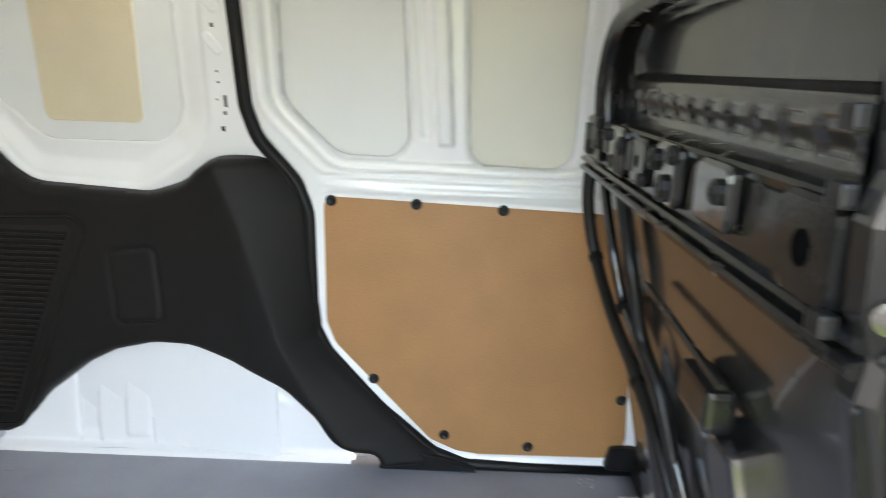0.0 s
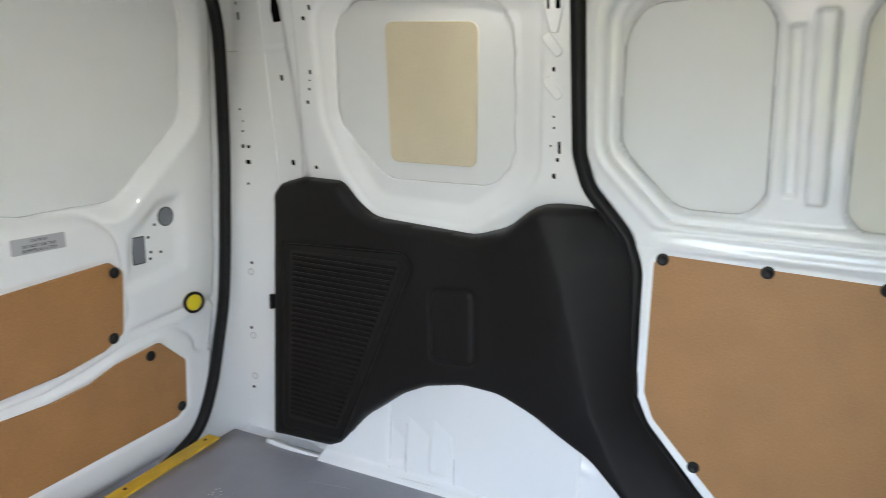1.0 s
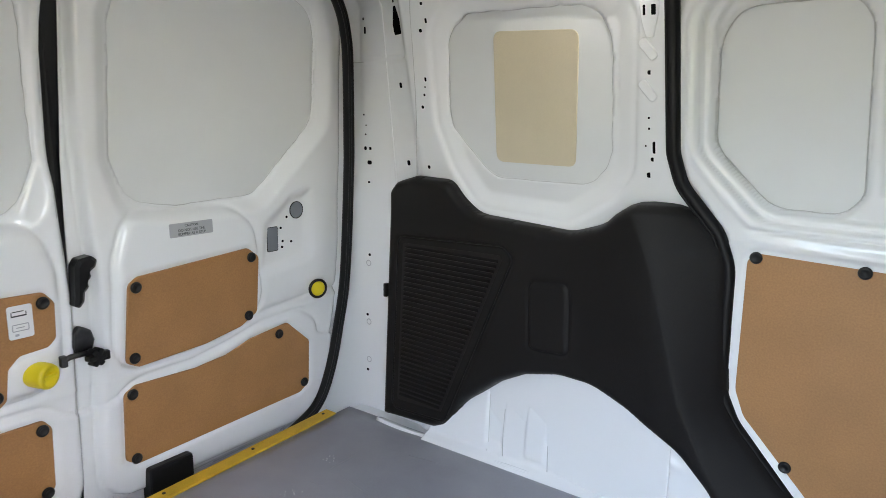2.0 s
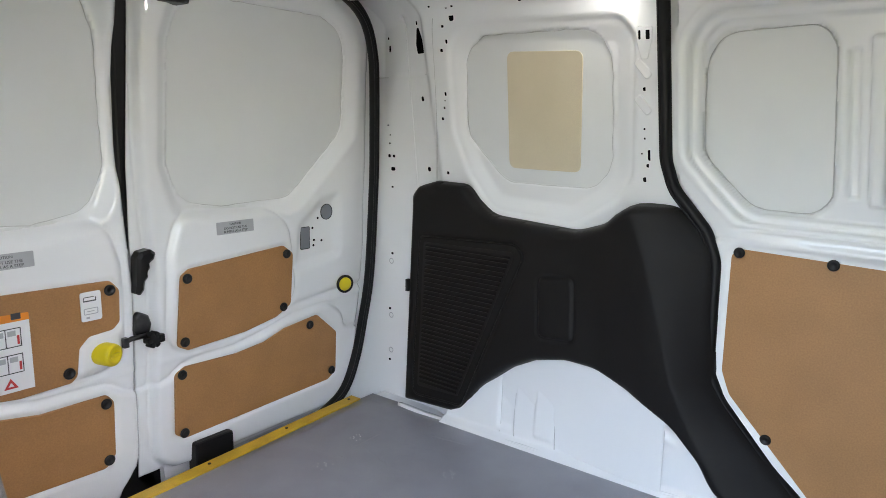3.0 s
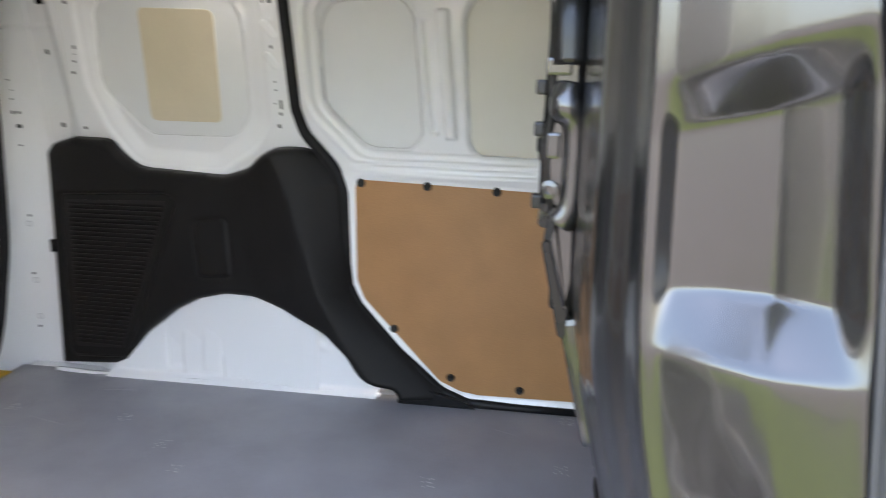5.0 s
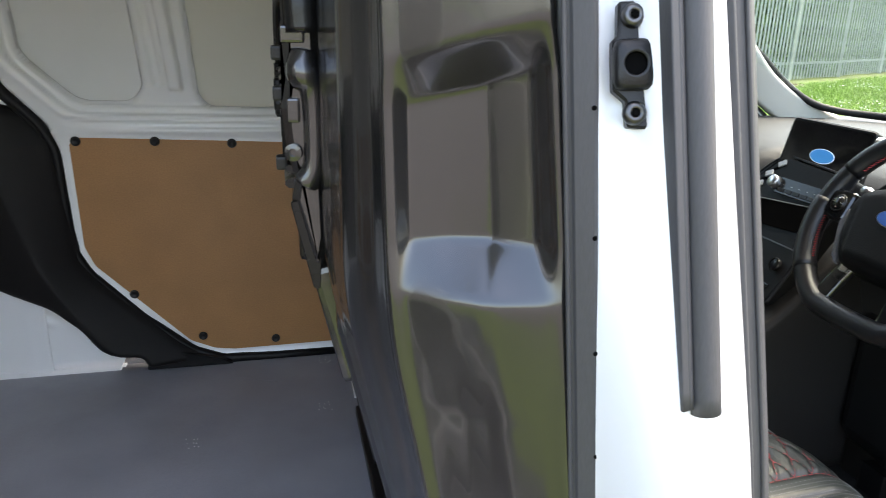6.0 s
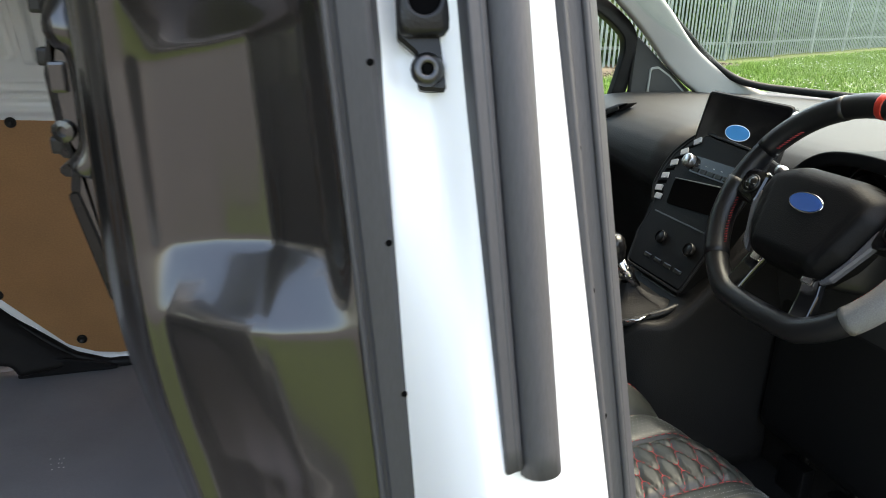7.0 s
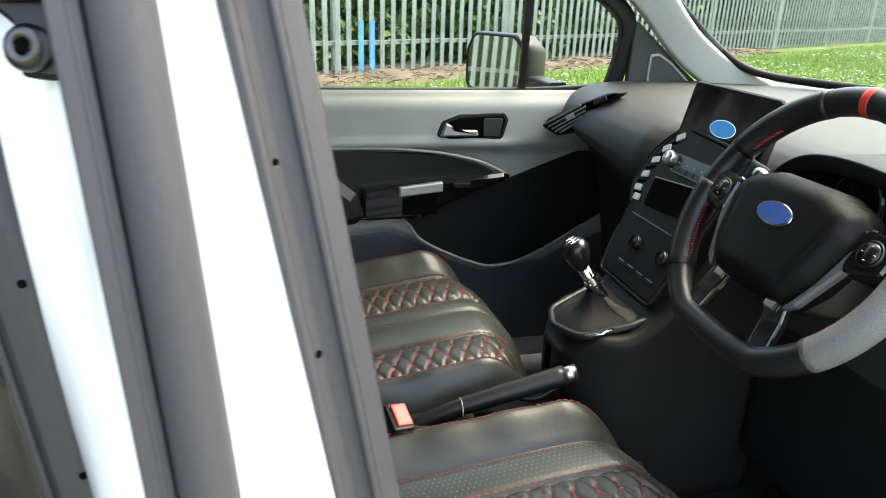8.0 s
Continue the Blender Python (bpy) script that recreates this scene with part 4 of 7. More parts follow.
        lab2 = part("small_label", plate(rounded([(0.570, 1.032), (0.620, 1.032), (0.620, 1.104), (0.570, 1.104)], 0.006, 3), lambda u, v, h: (x2 + h, u, v), 0.001), PAPER, ob, "small white pictogram label")
        for lo, hi in (((0.577, 1.080), (0.608, 1.083)), ((0.580, 1.090), (0.603, 1.092)), ((0.577, 1.083), (0.579, 1.091)), ((0.606, 1.083), (0.608, 1.090)), ((0.578, 1.062), (0.610, 1.064)), ((0.578, 1.048), (0.610, 1.050)),
                       ((0.577, 1.050), (0.579, 1.062)), ((0.609, 1.050), (0.611, 1.062)), ((0.585, 1.055), (0.602, 1.057)), ((0.582, 1.038), (0.590, 1.043))):
            part("pictogram", plate([lo, (hi[0], lo[1]), hi, (lo[0], hi[1])], lambda u, v, h: (x2 + 0.0012 + h, u, v), 0.0004), STICKER if lo[1] < 1.07 else INK, lab2)
    return ob


rear_door(1)
rear_door(-1)
# black gap rubber between the doors and the seal round the aperture
GAP = [(0.716, 0.712, 0.60), (0.716, 0.710, 0.84), (0.718, 0.710, 0.95), (0.718, 0.706, 1.10), (0.722, 0.697, 1.21), (0.723, 0.685, 1.36), (0.726, 0.680, 1.47), (0.731, 0.678, 1.58), (0.738, 0.682, 1.68), (0.743, 0.694, 1.81), (0.745, 0.698, 1.96)]
solid("centre_seal", "black rubber seal between the two rear doors", "door seal",
      plate([(a, z) for a, b, z in GAP] + [(b, z) for a, b, z in GAP[::-1]], lambda u, v, h: (float(DOOR_X(v)) - 0.046 + h, u, v), 0.014, 0.004), RUBBER)
half = [(1.15, 1.912), (1.33, 1.900), (1.40, 1.881), (1.455, 1.846), (1.492, 1.798), (1.516, 1.73), (1.528, 1.65), (1.540, 1.45), (1.545, 1.30), (1.536, 1.00), (1.518, 0.83), (1.487, 0.70), (1.442, 0.60), (1.37, 0.55), (1.25, 0.515), (1.05, 0.498)]
loop = [(float(DOOR_X(z)) + 0.045, y, z) for y, z in half] + [(float(DOOR_X(z)) + 0.045, 2 * MID - y, z) for y, z in half[::-1]]
seal("rear_door_seal", "black rubber seal round the rear door opening", smooth_path(loop, 6, True), circle(0.018, 10, 0.9), (1, 0, 0), "", (0.010, 0.016, 0.004), RUBBER, True)


for y0, y1 in ((1.40, 1.60), (-0.11, 0.09)):
    part("corner_post", boxed((-1.645, y0, 0.40), (-1.60, y1, 1.97), 0.004), WHITE, wall_left if y0 > 1 else wall_right)

# sliding door on the far side, shut
SLIDE_OUT = [(-0.425, 1.95), (-0.425, 1.46), (-0.408, 1.385), (-0.330, 1.285), (-0.305, 1.22), (-0.300, 0.945), (-0.270, 0.885), (-0.145, 0.745), (-0.02, 0.632), (0.05, 0.602), (0.12, 0.595), (0.43, 0.595), (0.465, 0.64), (0.47, 1.95)]
S_PLY = [(-0.285, 1.23), (-0.265, 1.247), (0.40, 1.222), (0.415, 1.20), (0.425, 0.93), (0.440, 0.66), (0.40, 0.619), (0.085, 0.616), (0.03, 0.624), (-0.035, 0.653), (-0.262, 0.895), (-0.283, 0.95)]
S_A = [(-0.366, 1.455), (-0.358, 1.66), (-0.320, 1.716), (-0.137, 1.722), (-0.107, 1.684), (-0.095, 1.372), (-0.125, 1.334), (-0.252, 1.336)]
S_B = [(0.040, 1.35), (0.028, 1.68), (0.060, 1.726), (0.235, 1.722), (0.262, 1.68), (0.268, 1.345), (0.235, 1.315), (0.065, 1.320)]
S_FRAME = [(-0.395, 1.44), (-0.392, 1.70), (-0.34, 1.765), (0.30, 1.765), (0.33, 1.70), (0.33, 1.30), (0.25, 1.288), (-0.265, 1.298)]
sliding_door = thing("sliding_door", "closed white sliding door with brown hardboard panel", "van door", (0.02, 1.50, 0.58))


FRAME_FLOW, A_FLOW, B_FLOW = flowing(S_FRAME), flowing(inset(S_A, -0.012)), flowing(inset(S_B, -0.012))


def slide_place(u, v):
    y = wall_y(u, v)
    s = sdf(FRAME_FLOW, u, v)
    y = y + 0.022 * ramp(s, 0.010) + 0.014 * ramp(s + 0.022, 0.009) - 0.004 * np.exp(-((s - 0.012) / 0.006) ** 2)
    for poly in (A_FLOW, B_FLOW):
        y = y + 0.012 * ramp(sdf(poly, u, v), 0.010)
    for c, lo, hi, w, out in ((-0.056, 1.374, 1.676, 0.014, -0.012), (-0.0125, 1.362, 1.697, 0.018, 0.020)):
        rib = [(c - w, lo), (c + w, lo), (c + w - 0.019, hi), (c - w - 0.019, hi)]
        y = y - out * ramp(sdf(rib, u, v, 0.006), 0.007)
    # grooves that run along under the recesses, and the lip round the board
    for zc, a in ((1.284, 0.012), (1.262, -0.006)):
        y = y + a * np.exp(-((v - zc + 0.02 * (u - 0.1)) / 0.006) ** 2) * step(u, -0.30, -0.26)
    y = y - 0.006 * ramp(-sdf(S_PLY, u, v, 0.02) + 0.006, 0.012) * (v < 1.262)
    return u, y, v


SLIDE_OUT = rounded(SLIDE_OUT, 0.10, 4)
sheet("inner_panel", grid(-0.43, 0.475, 0.005), grid(0.59, 1.955, 0.005), slide_place, WHITE, sliding_door, outline=SLIDE_OUT, thick=0.003,
      holes=[(wobble(S_A, 0.04, 0.0015), 0.0), (wobble(S_B, 0.03, 0.0015), 0.0)])
for poly, mt, nm in ((S_A, SKIN, "dull white inner face of the outer skin"), (S_B, SKIN_WARM, "cream inner face of the outer skin")):
    x0, x1 = min(p[0] for p in poly) - 0.02, max(p[0] for p in poly) + 0.02
    sheet("outer_skin", grid(x0, x1, 0.02), grid(1.29, 1.75, 0.02), lambda u, v: (u, wall_y(u, v) + 0.0512 + 0.0008 * np.sin((u - x0) * 26), v), mt, sliding_door, nm, thick=0.002)
for poly, r in ((S_A, 0.04), (S_B, 0.03)):
    bead(wobble(poly, r, 0.0015), lambda x, z: (x, float(wall_y(x, z)) + 0.044, z), sliding_door, 0.0012)
part("lining_board", plate(rounded(S_PLY, [0.02] * 4 + [0.05] * 8, 4), lambda u, v, h: (u, 1.480 - h, v), 0.007, 0.002), PLY, sliding_door, "brown hardboard lining")
for x, z in ((-0.267, 1.236), (-0.076, 1.233), (0.118, 1.225), (0.31, 1.218), (-0.171, 0.808), (0.000, 0.667), (0.204, 0.643), (0.418, 0.775), (0.405, 1.05)):
    part("plug", lathe([(0.0122, 0.0), (0.0126, 0.003), (0.0105, 0.006), (0.0076, 0.0065), (0.006, 0.0035), (0.0, 0.004)], 18, aim((x, 1.4735, z), (0, -1, 0))), BLACK, sliding_door, smooth=True)
part("corner_bumper", plate(rounded([(0.385, 0.597), (0.47, 0.597), (0.47, 0.66), (0.40, 0.655)], 0.012, 3), lambda u, v, h: (u, 1.472 - h, v), 0.02, 0.004), RUBBER, sliding_door)
part("sill_block", plate(rounded([(-0.155, 0.585), (0.09, 0.585), (0.05, 0.603), (-0.03, 0.625), (-0.11, 0.655), (-0.145, 0.645)], 0.006, 3), lambda u, v, h: (u, 1.470 - h, v), 0.03, 0.004), RUBBER, sliding_door)


def aperture_seal():
    pts = [(-0.437, 1.94), (-0.436, 1.44), (-0.418, 1.372), (-0.343, 1.278), (-0.316, 1.21), (-0.311, 0.945), (-0.281, 0.878), (-0.155, 0.738), (-0.03, 0.624), (0.05, 0.592), (0.20, 0.588), (0.46, 0.588)]
    path = [on_wall(x, z, -0.004) for x, z in rounded(pts, [0.0] + [0.10] * (len(pts) - 2) + [0.0], 4)]
    return seal("sliding_door_seal", "black rubber seal round a sliding door opening", path, circle(0.0145, 12, 1.0), (0, -1, 0), "sliding door seals", (0.009, 0.011, 0.0035), RUBBER)


aperture_seal()

# load lamp high on the far pillar
lamp = thing("load_lamp", "small lit white load lamp under the roof rail", "lamp", (-0.53, 1.31, 1.84))
m = aim((-0.475, 1.312, 1.842), (-0.78, -0.55, -0.30))
part("housing", boxed((-0.055, -0.022, -0.01), (0.055, 0.022, 0.014), 0.003, m), WHITE, lamp)
part("lens", boxed((-0.045, -0.016, 0.010), (0.045, 0.016, 0.0155), 0.001, m), LAMP, lamp, "glowing lens")
# ---- steel bulkhead behind the seats ----
bulkhead = thing("bulkhead", "gloss black pressed steel bulkhead with ribs and a cross rail", "bulkhead", (0.40, MID, FLOOR))


# the pillar's cross section at 1.40 m: x, y and how each moves with height
PIL_P = [(0.452, 0.110, -0.09, 0.0), (0.468, 0.040, -0.09, 0.0), (0.4815, 0.010, -0.10, 0.03), (0.488, 0.003, -0.10, 0.12), (0.499, -0.006, -0.095, 0.26), (0.513, -0.018, -0.09, 0.34), (0.5225, -0.033, -0.085, 0.21),
         (0.534, -0.035, -0.086, 0.148), (0.548, -0.035, -0.086, 0.148), (0.563, -0.0355, -0.095, 0.145), (0.578, -0.033, -0.13, 0.12), (0.590, -0.019, -0.18, 0.085), (0.604, 0.004, -0.165, 0.075), (0.615, 0.036, -0.155, 0.07), (0.620, 0.09, -0.15, 0.07)]


def pil_move(p, z):
    """A point of the pillar's section carried to the height z."""
    dx = np.interp(z, [0.4, 1.10, 1.65, 1.9], [-0.42, -0.30, 0.25, 0.38])
    dy = np.interp(z, [0.3, 0.9, 1.1, 1.2, 1.6, 1.9], [-0.30, -0.29, -0.26, -0.20, 0.20, 0.65])
    return p[0] + p[2] * dx, p[1] + p[3] * dy


def bulk_base(v):
    d = 1.27 - v
    return 0.292 + 0.235 * np.where(d > 0.06, d, np.where(d < -0.06, 0, (d + 0.06) ** 2 / 0.24))


WING = [0.0, 0.07, 0.13, 0.20, 0.27, 0.34, 0.40, 0.53, 0.66, 0.70, 0.75, 0.93, 1.0, 1.06, 1.2]
POCK_X = [0.296, 0.304, 0.314, 0.326, 0.339, 0.3565, 0.366, 0.3905, 0.4140, 0.4210, 0.4265, 0.4540, 0.4615, 0.468, 0.480]
POCK_Y = [0.250, 0.190, 0.152, 0.127, 0.104, 0.1125, 0.110, 0.1025, 0.0900, 0.0860, 0.0800, 0.0525, 0.0310, 0.029, 0.055]
RIB_X = [0.296, 0.304, 0.314, 0.326, 0.339, 0.350, 0.359, 0.379, 0.399, 0.404, 0.410, 0.446, 0.460, 0.468, 0.480]
RIB_Y = [0.250, 0.190, 0.152, 0.127, 0.102, 0.093, 0.085, 0.067, 0.050, 0.047, 0.043, 0.029, 0.022, 0.028, 0.055]
LOW_X = [0.296, 0.304, 0.314, 0.326, 0.340, 0.353, 0.3625, 0.3835, 0.4035, 0.409, 0.4165, 0.446, 0.460, 0.468, 0.480]
LOW_Y = [0.250, 0.190, 0.152, 0.127, 0.104, 0.0965, 0.0905, 0.076, 0.060, 0.0545, 0.048, 0.030, 0.024, 0.028, 0.055]


def soft(table, s):
    """A folded profile with rounded folds."""
    return sum(w * np.interp(s + o, WING, table) for o, w in ((-0.024, 0.09), (-0.016, 0.13), (-0.008, 0.18), (0.0, 0.20), (0.008, 0.18), (0.016, 0.13), (0.024, 0.09)))


def ledge(v, a, b):
    """A straight slope from 0 to 1 with rounded ends."""
    return sum(k * np.clip((v + 0.0006 * o - a) / (b - a), 0, 1) for o, k in zip(range(-10, 11, 2), (0.03, 0.06, 0.09, 0.12, 0.13, 0.14, 0.13, 0.12, 0.09, 0.06, 0.03)))


def bulk_place(u, v):
    """u below 0.25 (and its mirror) runs over the folded wing, else straight across."""
    far = u > MID
    d = np.where(far, 2 * MID - u, u)
    x, y = bulk_base(v), d
    # upper window recess, with a row of short ribs beneath it
    win = [(0.37, 1.516), (1.085, 1.516), (1.105, 1.56), (1.06, 1.605), (0.92, 1.618), (0.48, 1.635), (0.38, 1.60)]
    s = sdf(win, u, v, 0.02)
    x = x + 0.014 * ramp(s, 0.012) - 0.006 * np.exp(-((s - 0.020) / 0.010) ** 2)
    band = [(0.36, 1.470), (1.13, 1.470), (1.13, 1.505), (0.36, 1.505)]
    cell = np.abs((((u - 0.40) / 0.062) % 1.0) - 0.5) * 0.062
    x = x + 0.005 * ramp(np.maximum(sdf(band, u, v, 0.004), 0.008 - cell), 0.005)
    # swages in the lower half
    for c in (0.40, 0.62, 0.87, 1.09):
        x = x - 0.010 * np.exp(-((u - c) / 0.022) ** 2) * step(v, 0.66, 0.72) * step(-v, -1.20, -1.14)
    # the wing: pockets pressed between ribs
    w = (0.25 - d) / 0.22
    pocket = 0
    for lo0, lo1, hi0, hi1, deep in ((1.318, 1.362, 1.492, 1.530, 1.0),):
        slant = 0.050 * (w - 0.6)
        pocket = pocket + deep * ledge(v - 0.3 * slant, lo0, lo1) * (1 - ledge(v - slant, hi0, hi1))
    low = 1 - ledge(v, 1.20, 1.305)
    wx = soft(POCK_X, w) * pocket + soft(LOW_X, w) * low + soft(RIB_X, w) * (1 - pocket - low)
    wy = soft(POCK_Y, w) * pocket + soft(LOW_Y, w) * low + soft(RIB_Y, w) * (1 - pocket - low)
    k = np.clip(w, 0, 1)
    ridge = 0.0065 * np.exp(-((w - 0.272) / 0.024) ** 2) - 0.004 * np.exp(-((w - 0.185) / 0.03) ** 2)
    wy = wy - 0.6 * ridge
    wx = wx - 0.8 * ridge - 0.0025 * np.exp(-((w - 0.085) / 0.025) ** 2) + (1 - k) * (bulk_base(v) - 0.292) + k * 0.093 * np.clip(1.40 - v, -0.3, 0.3)
    wy = wy + 0.05 * k ** 2 * np.clip(v - 1.42, -0.4, 0.4)
    x, y = np.where(w > 0, wx, x + 0.004 * step(w, -0.2, 0)), np.where(w > 0, wy, y)
    return x, np.where(far, 2 * MID - y, y), v


sheet("pressing", np.concatenate([grid(-0.014, 0.25, 0.0025), grid(0.256, 1.234, 0.0055), grid(1.24, 1.504, 0.004)]), np.concatenate([grid(0.50, 1.26, 0.0055), grid(1.263, 1.59, 0.0028), grid(1.595, 1.96, 0.0055)]), bulk_place, GLOSS, bulkhead, thick=0.003)
rim_line = smooth_path([(0.268, 1.135, 1.405), (0.264, 1.148, 1.47), (0.264, 1.145, 1.53), (0.266, 1.105, 1.588), (0.268, 1.02, 1.616), (0.270, 0.86, 1.630), (0.270, 0.60, 1.645), (0.272, 0.42, 1.645), (0.274, 0.34, 1.60), (0.276, 0.325, 1.53)], 8)
part("window_rim", sweep(rim_line, circle(0.020, 14), up=(-1, 0, 0)), RAIL, bulkhead, "black rolled rim round the upper panel", smooth=True)
part("rim_lip", sweep([p + Vector((0.004, 0, 0)) for p in rim_line], circle(0.027, 10, 0.35), up=(-1, 0, 0)), GLOSS, bulkhead, smooth=True)
# cross rail with folded lips and punched plates
sec = [(0.03, -0.060), (-0.012, -0.058), (-0.016, -0.054), (-0.016, -0.050), (-0.012, -0.047), (-0.005, -0.045), (-0.005, -0.042), (-0.012, -0.040), (-0.015, -0.036), (-0.012, -0.032), (-0.004, -0.029), (-0.002, 0.030),
       (-0.005, 0.034), (-0.006, 0.040), (-0.003, 0.044), (0.004, 0.048), (0.03, 0.050)]
rail = part("cross_rail", sweep([(0.266, y, 1.416 - 0.012 * (y - 0.3)) for y in np.linspace(0.335, 1.30, 14)], sec, up=(0, 0, 1)), RAIL, bulkhead, "black folded steel cross rail")
for y, z, w, h, hole in ((0.405, 1.420, 0.085, 0.072, 0.013), (0.585, 1.424, 0.090, 0.060, 0.0), (0.735, 1.420, 0.080, 0.070, 0.0), (0.86, 1.418, 0.075, 0.060, 0.008), (1.00, 1.416, 0.10, 0.072, 0.0), (1.16, 1.412, 0.09, 0.060, 0.010)):
    m = aim((0.259, y, z), (-1, 0, 0))
    pl = part("rail_plate", plate(slot(w, h, 0.014), lambda u, v, hh, m=m: m @ Vector((u, v, hh)), 0.010, 0.004), RAIL if hole else GLOSS, rail)
    if hole:
        part("punched_hole", plate(disc(hole, 14), lambda u, v, hh, m=m: m @ Vector((u, v, 0.0095 + hh)), 0.001), HOLE, pl)
for y, z, r in ((0.56, 1.430, 0.012), (0.70, 1.445, 0.011), (0.73, 1.405, 0.016), (0.77, 1.432, 0.013), (0.82, 1.40, 0.009), (0.95, 1.428, 0.014), (1.0, 1.40, 0.011), (1.05, 1.435, 0.010), (1.12, 1.445, 0.012), (1.20, 1.40, 0.014)):
    part("bolt_head", lathe([(r, 0.0), (r, 0.006), (0.7 * r, 0.009), (0.45 * r, 0.009), (0.4 * r, 0.004), (0.0, 0.004)], 10, aim((0.2495, y, z), (-1, 0, 0))), BLACK, rail)
part("stay_bar", sweep([(0.276, 0.850, 1.255), (0.274, 0.560, 1.245)], rounded([(-0.003, -0.005), (0.003, -0.005), (0.003, 0.005), (-0.003, 0.005)], 0.0015, 2), up=(-0.9, 0, 0.3)), RAIL, bulkhead, "flat steel stay")
# end bracket of the rail: a folded, pressed bridge with lugs and welds
hat = rounded([(0.254, 1.515), (0.252, 1.545), (0.292, 1.545), (0.297, 1.30), (0.290, 1.262), (0.278, 1.262), (0.257, 1.345), (0.262, 1.375), (0.254, 1.395), (0.250, 1.450), (0.256, 1.480)], 0.008, 4)
br = part("end_bracket", plate(hat, lambda u, v, h: (u, 0.352 - h, v), 0.030, 0.009), GLOSS, bulkhead, "folded steel end bracket", smooth=False)
ridge = smooth_path([(0.276, 0.322, 1.512), (0.274, 0.318, 1.490), (0.284, 0.319, 1.470), (0.285, 0.319, 1.420), (0.283, 0.319, 1.385), (0.273, 0.322, 1.366)], 6)
part("pressed_ridge", sweep(ridge, circle(0.0125, 12), up=(0, -1, 0), scale=lambda t: 1.0 + 0.45 * math.exp(-((t - 0.22) / 0.16) ** 2) + 0.25 * math.exp(-((t - 0.95) / 0.12) ** 2)), GLOSS, br, smooth=True)
part("lug", boxed((0.252, 0.318, 1.520), (0.278, 0.328, 1.538), 0.003), GLOSS, br)
part("lug", boxed((0.256, 0.316, 1.435), (0.270, 0.326, 1.462), 0.003), GLOSS, br)
part("weld_nut", lathe([(0.010, 0), (0.010, 0.006), (0.005, 0.007), (0.005, 0.003), (0, 0.003)], 12, aim((0.262, 0.322, 1.402), (-0.3, -0.95, 0))), GLOSS, br, smooth=False)
for z in (1.375, 1.455, 1.50):
    part("side_lug", boxed((0.241, 0.352, z), (0.254, 0.372, z + 0.016), 0.003), BLACK, br)
part("bracket_plate", plate(rounded([(0.254, 1.345), (0.278, 1.235), (0.286, 1.232), (0.292, 1.34)], 0.005, 3), lambda u, v, h: (u, 0.330 - h, v), 0.004, 0.001), RAIL, bulkhead)
for y, z0, z1, w in ((1.23, 1.395, 1.44, 0.016), (1.17, 1.40, 1.452, 0.012), (1.06, 1.405, 1.45, 0.014), (0.98, 1.385, 1.43, 0.018), (0.90, 1.40, 1.44, 0.012)):
    part("cable_clip", boxed((0.246, y - w, z0), (0.272, y + w, z1), 0.004), BLACK, bulkhead)
strands = (([(0.272, 1.30, 1.36), (0.275, 1.318, 1.275), (0.295, 1.305, 1.174), (0.315, 1.194, 1.085), (0.335, 1.06, 1.02), (0.352, 0.93, 0.94), (0.385, 0.86, 0.80), (0.425, 0.84, 0.62)], 0.012, BLACK),
           ([(0.268, 1.16, 1.37), (0.272, 1.144, 1.324), (0.279, 1.083, 1.244), (0.298, 1.05, 1.157), (0.312, 0.949, 1.102), (0.330, 0.86, 1.03), (0.362, 0.80, 0.90), (0.415, 0.79, 0.66)], 0.009, GLOSS),
           ([(0.266, 1.02, 1.37), (0.272, 0.996, 1.32), (0.279, 0.948, 1.245), (0.303, 0.945, 1.14), (0.314, 0.873, 1.092), (0.345, 0.83, 0.96)], 0.011, BLACK))
for pts, r, mat in strands:
    part("wiring_loom", sweep(smooth_path(pts, 8), circle(r, 8)), mat, bulkhead, "black taped wiring loom", smooth=True)
for pts, at_z in ((strands[0][0], (2, 4)), (strands[1][0], (3,))):
    for k in at_z:
        a, b = Vector(pts[k]), Vector(pts[k + 1])
        part("loom_tie", sweep([a, a.lerp(b, 0.08)], circle(0.0145, 10)), MATT, bulkhead)
part("stay_block", boxed((0.268, 0.575, 1.185), (0.300, 0.665, 1.232), 0.008), RAIL, bulkhead, "black stay block")
part("upright_channel", boxed((0.283, 0.54, 0.98), (0.330, 0.62, 1.185), 0.010, Matrix.Translation((0.30, 0, 1.18)) @ Matrix.Rotation(radians(-13), 4, "Y") @ Matrix.Translation((-0.30, 0, -1.18))), GLOSS, bulkhead)
part("foot_angle", boxed((0.452, 0.05, FLOOR + 0.004), (0.470, 1.45, FLOOR + 0.05), 0.003), BLACK, bulkhead)
part("foot_bracket", boxed((0.405, 1.18, FLOOR + 0.004), (0.455, 1.36, FLOOR + 0.012), 0.002), WHITE, bulkhead, "white floor bracket")
part("foot_bracket", boxed((0.400, 0.40, FLOOR + 0.004), (0.455, 1.10, FLOOR + 0.03), 0.004), BLACK, bulkhead)


# ---- the pillar between the two door openings ----
PIL_F = np.linspace(0, 1, len(PIL_P))


def pillar_place(u, v):
    table = np.array(PIL_P)
    k = 0.022
    p = [sum(np.interp(u + o, PIL_F, table[:, c]) for o in (-k, -k / 2, 0, k / 2, k)) / 5 for c in range(4)]
    x, y = pil_move(p, v)
    return x, y, v


pillar = tagged(new("pillar"), "white painted door pillar between the load space and the cab", "pillar", kind="structure")
sheet("pillar_skin", np.linspace(0, 1, 90), grid(0.40, 1.95, 0.02), pillar_place, WHITE, pillar, thick=0.003)


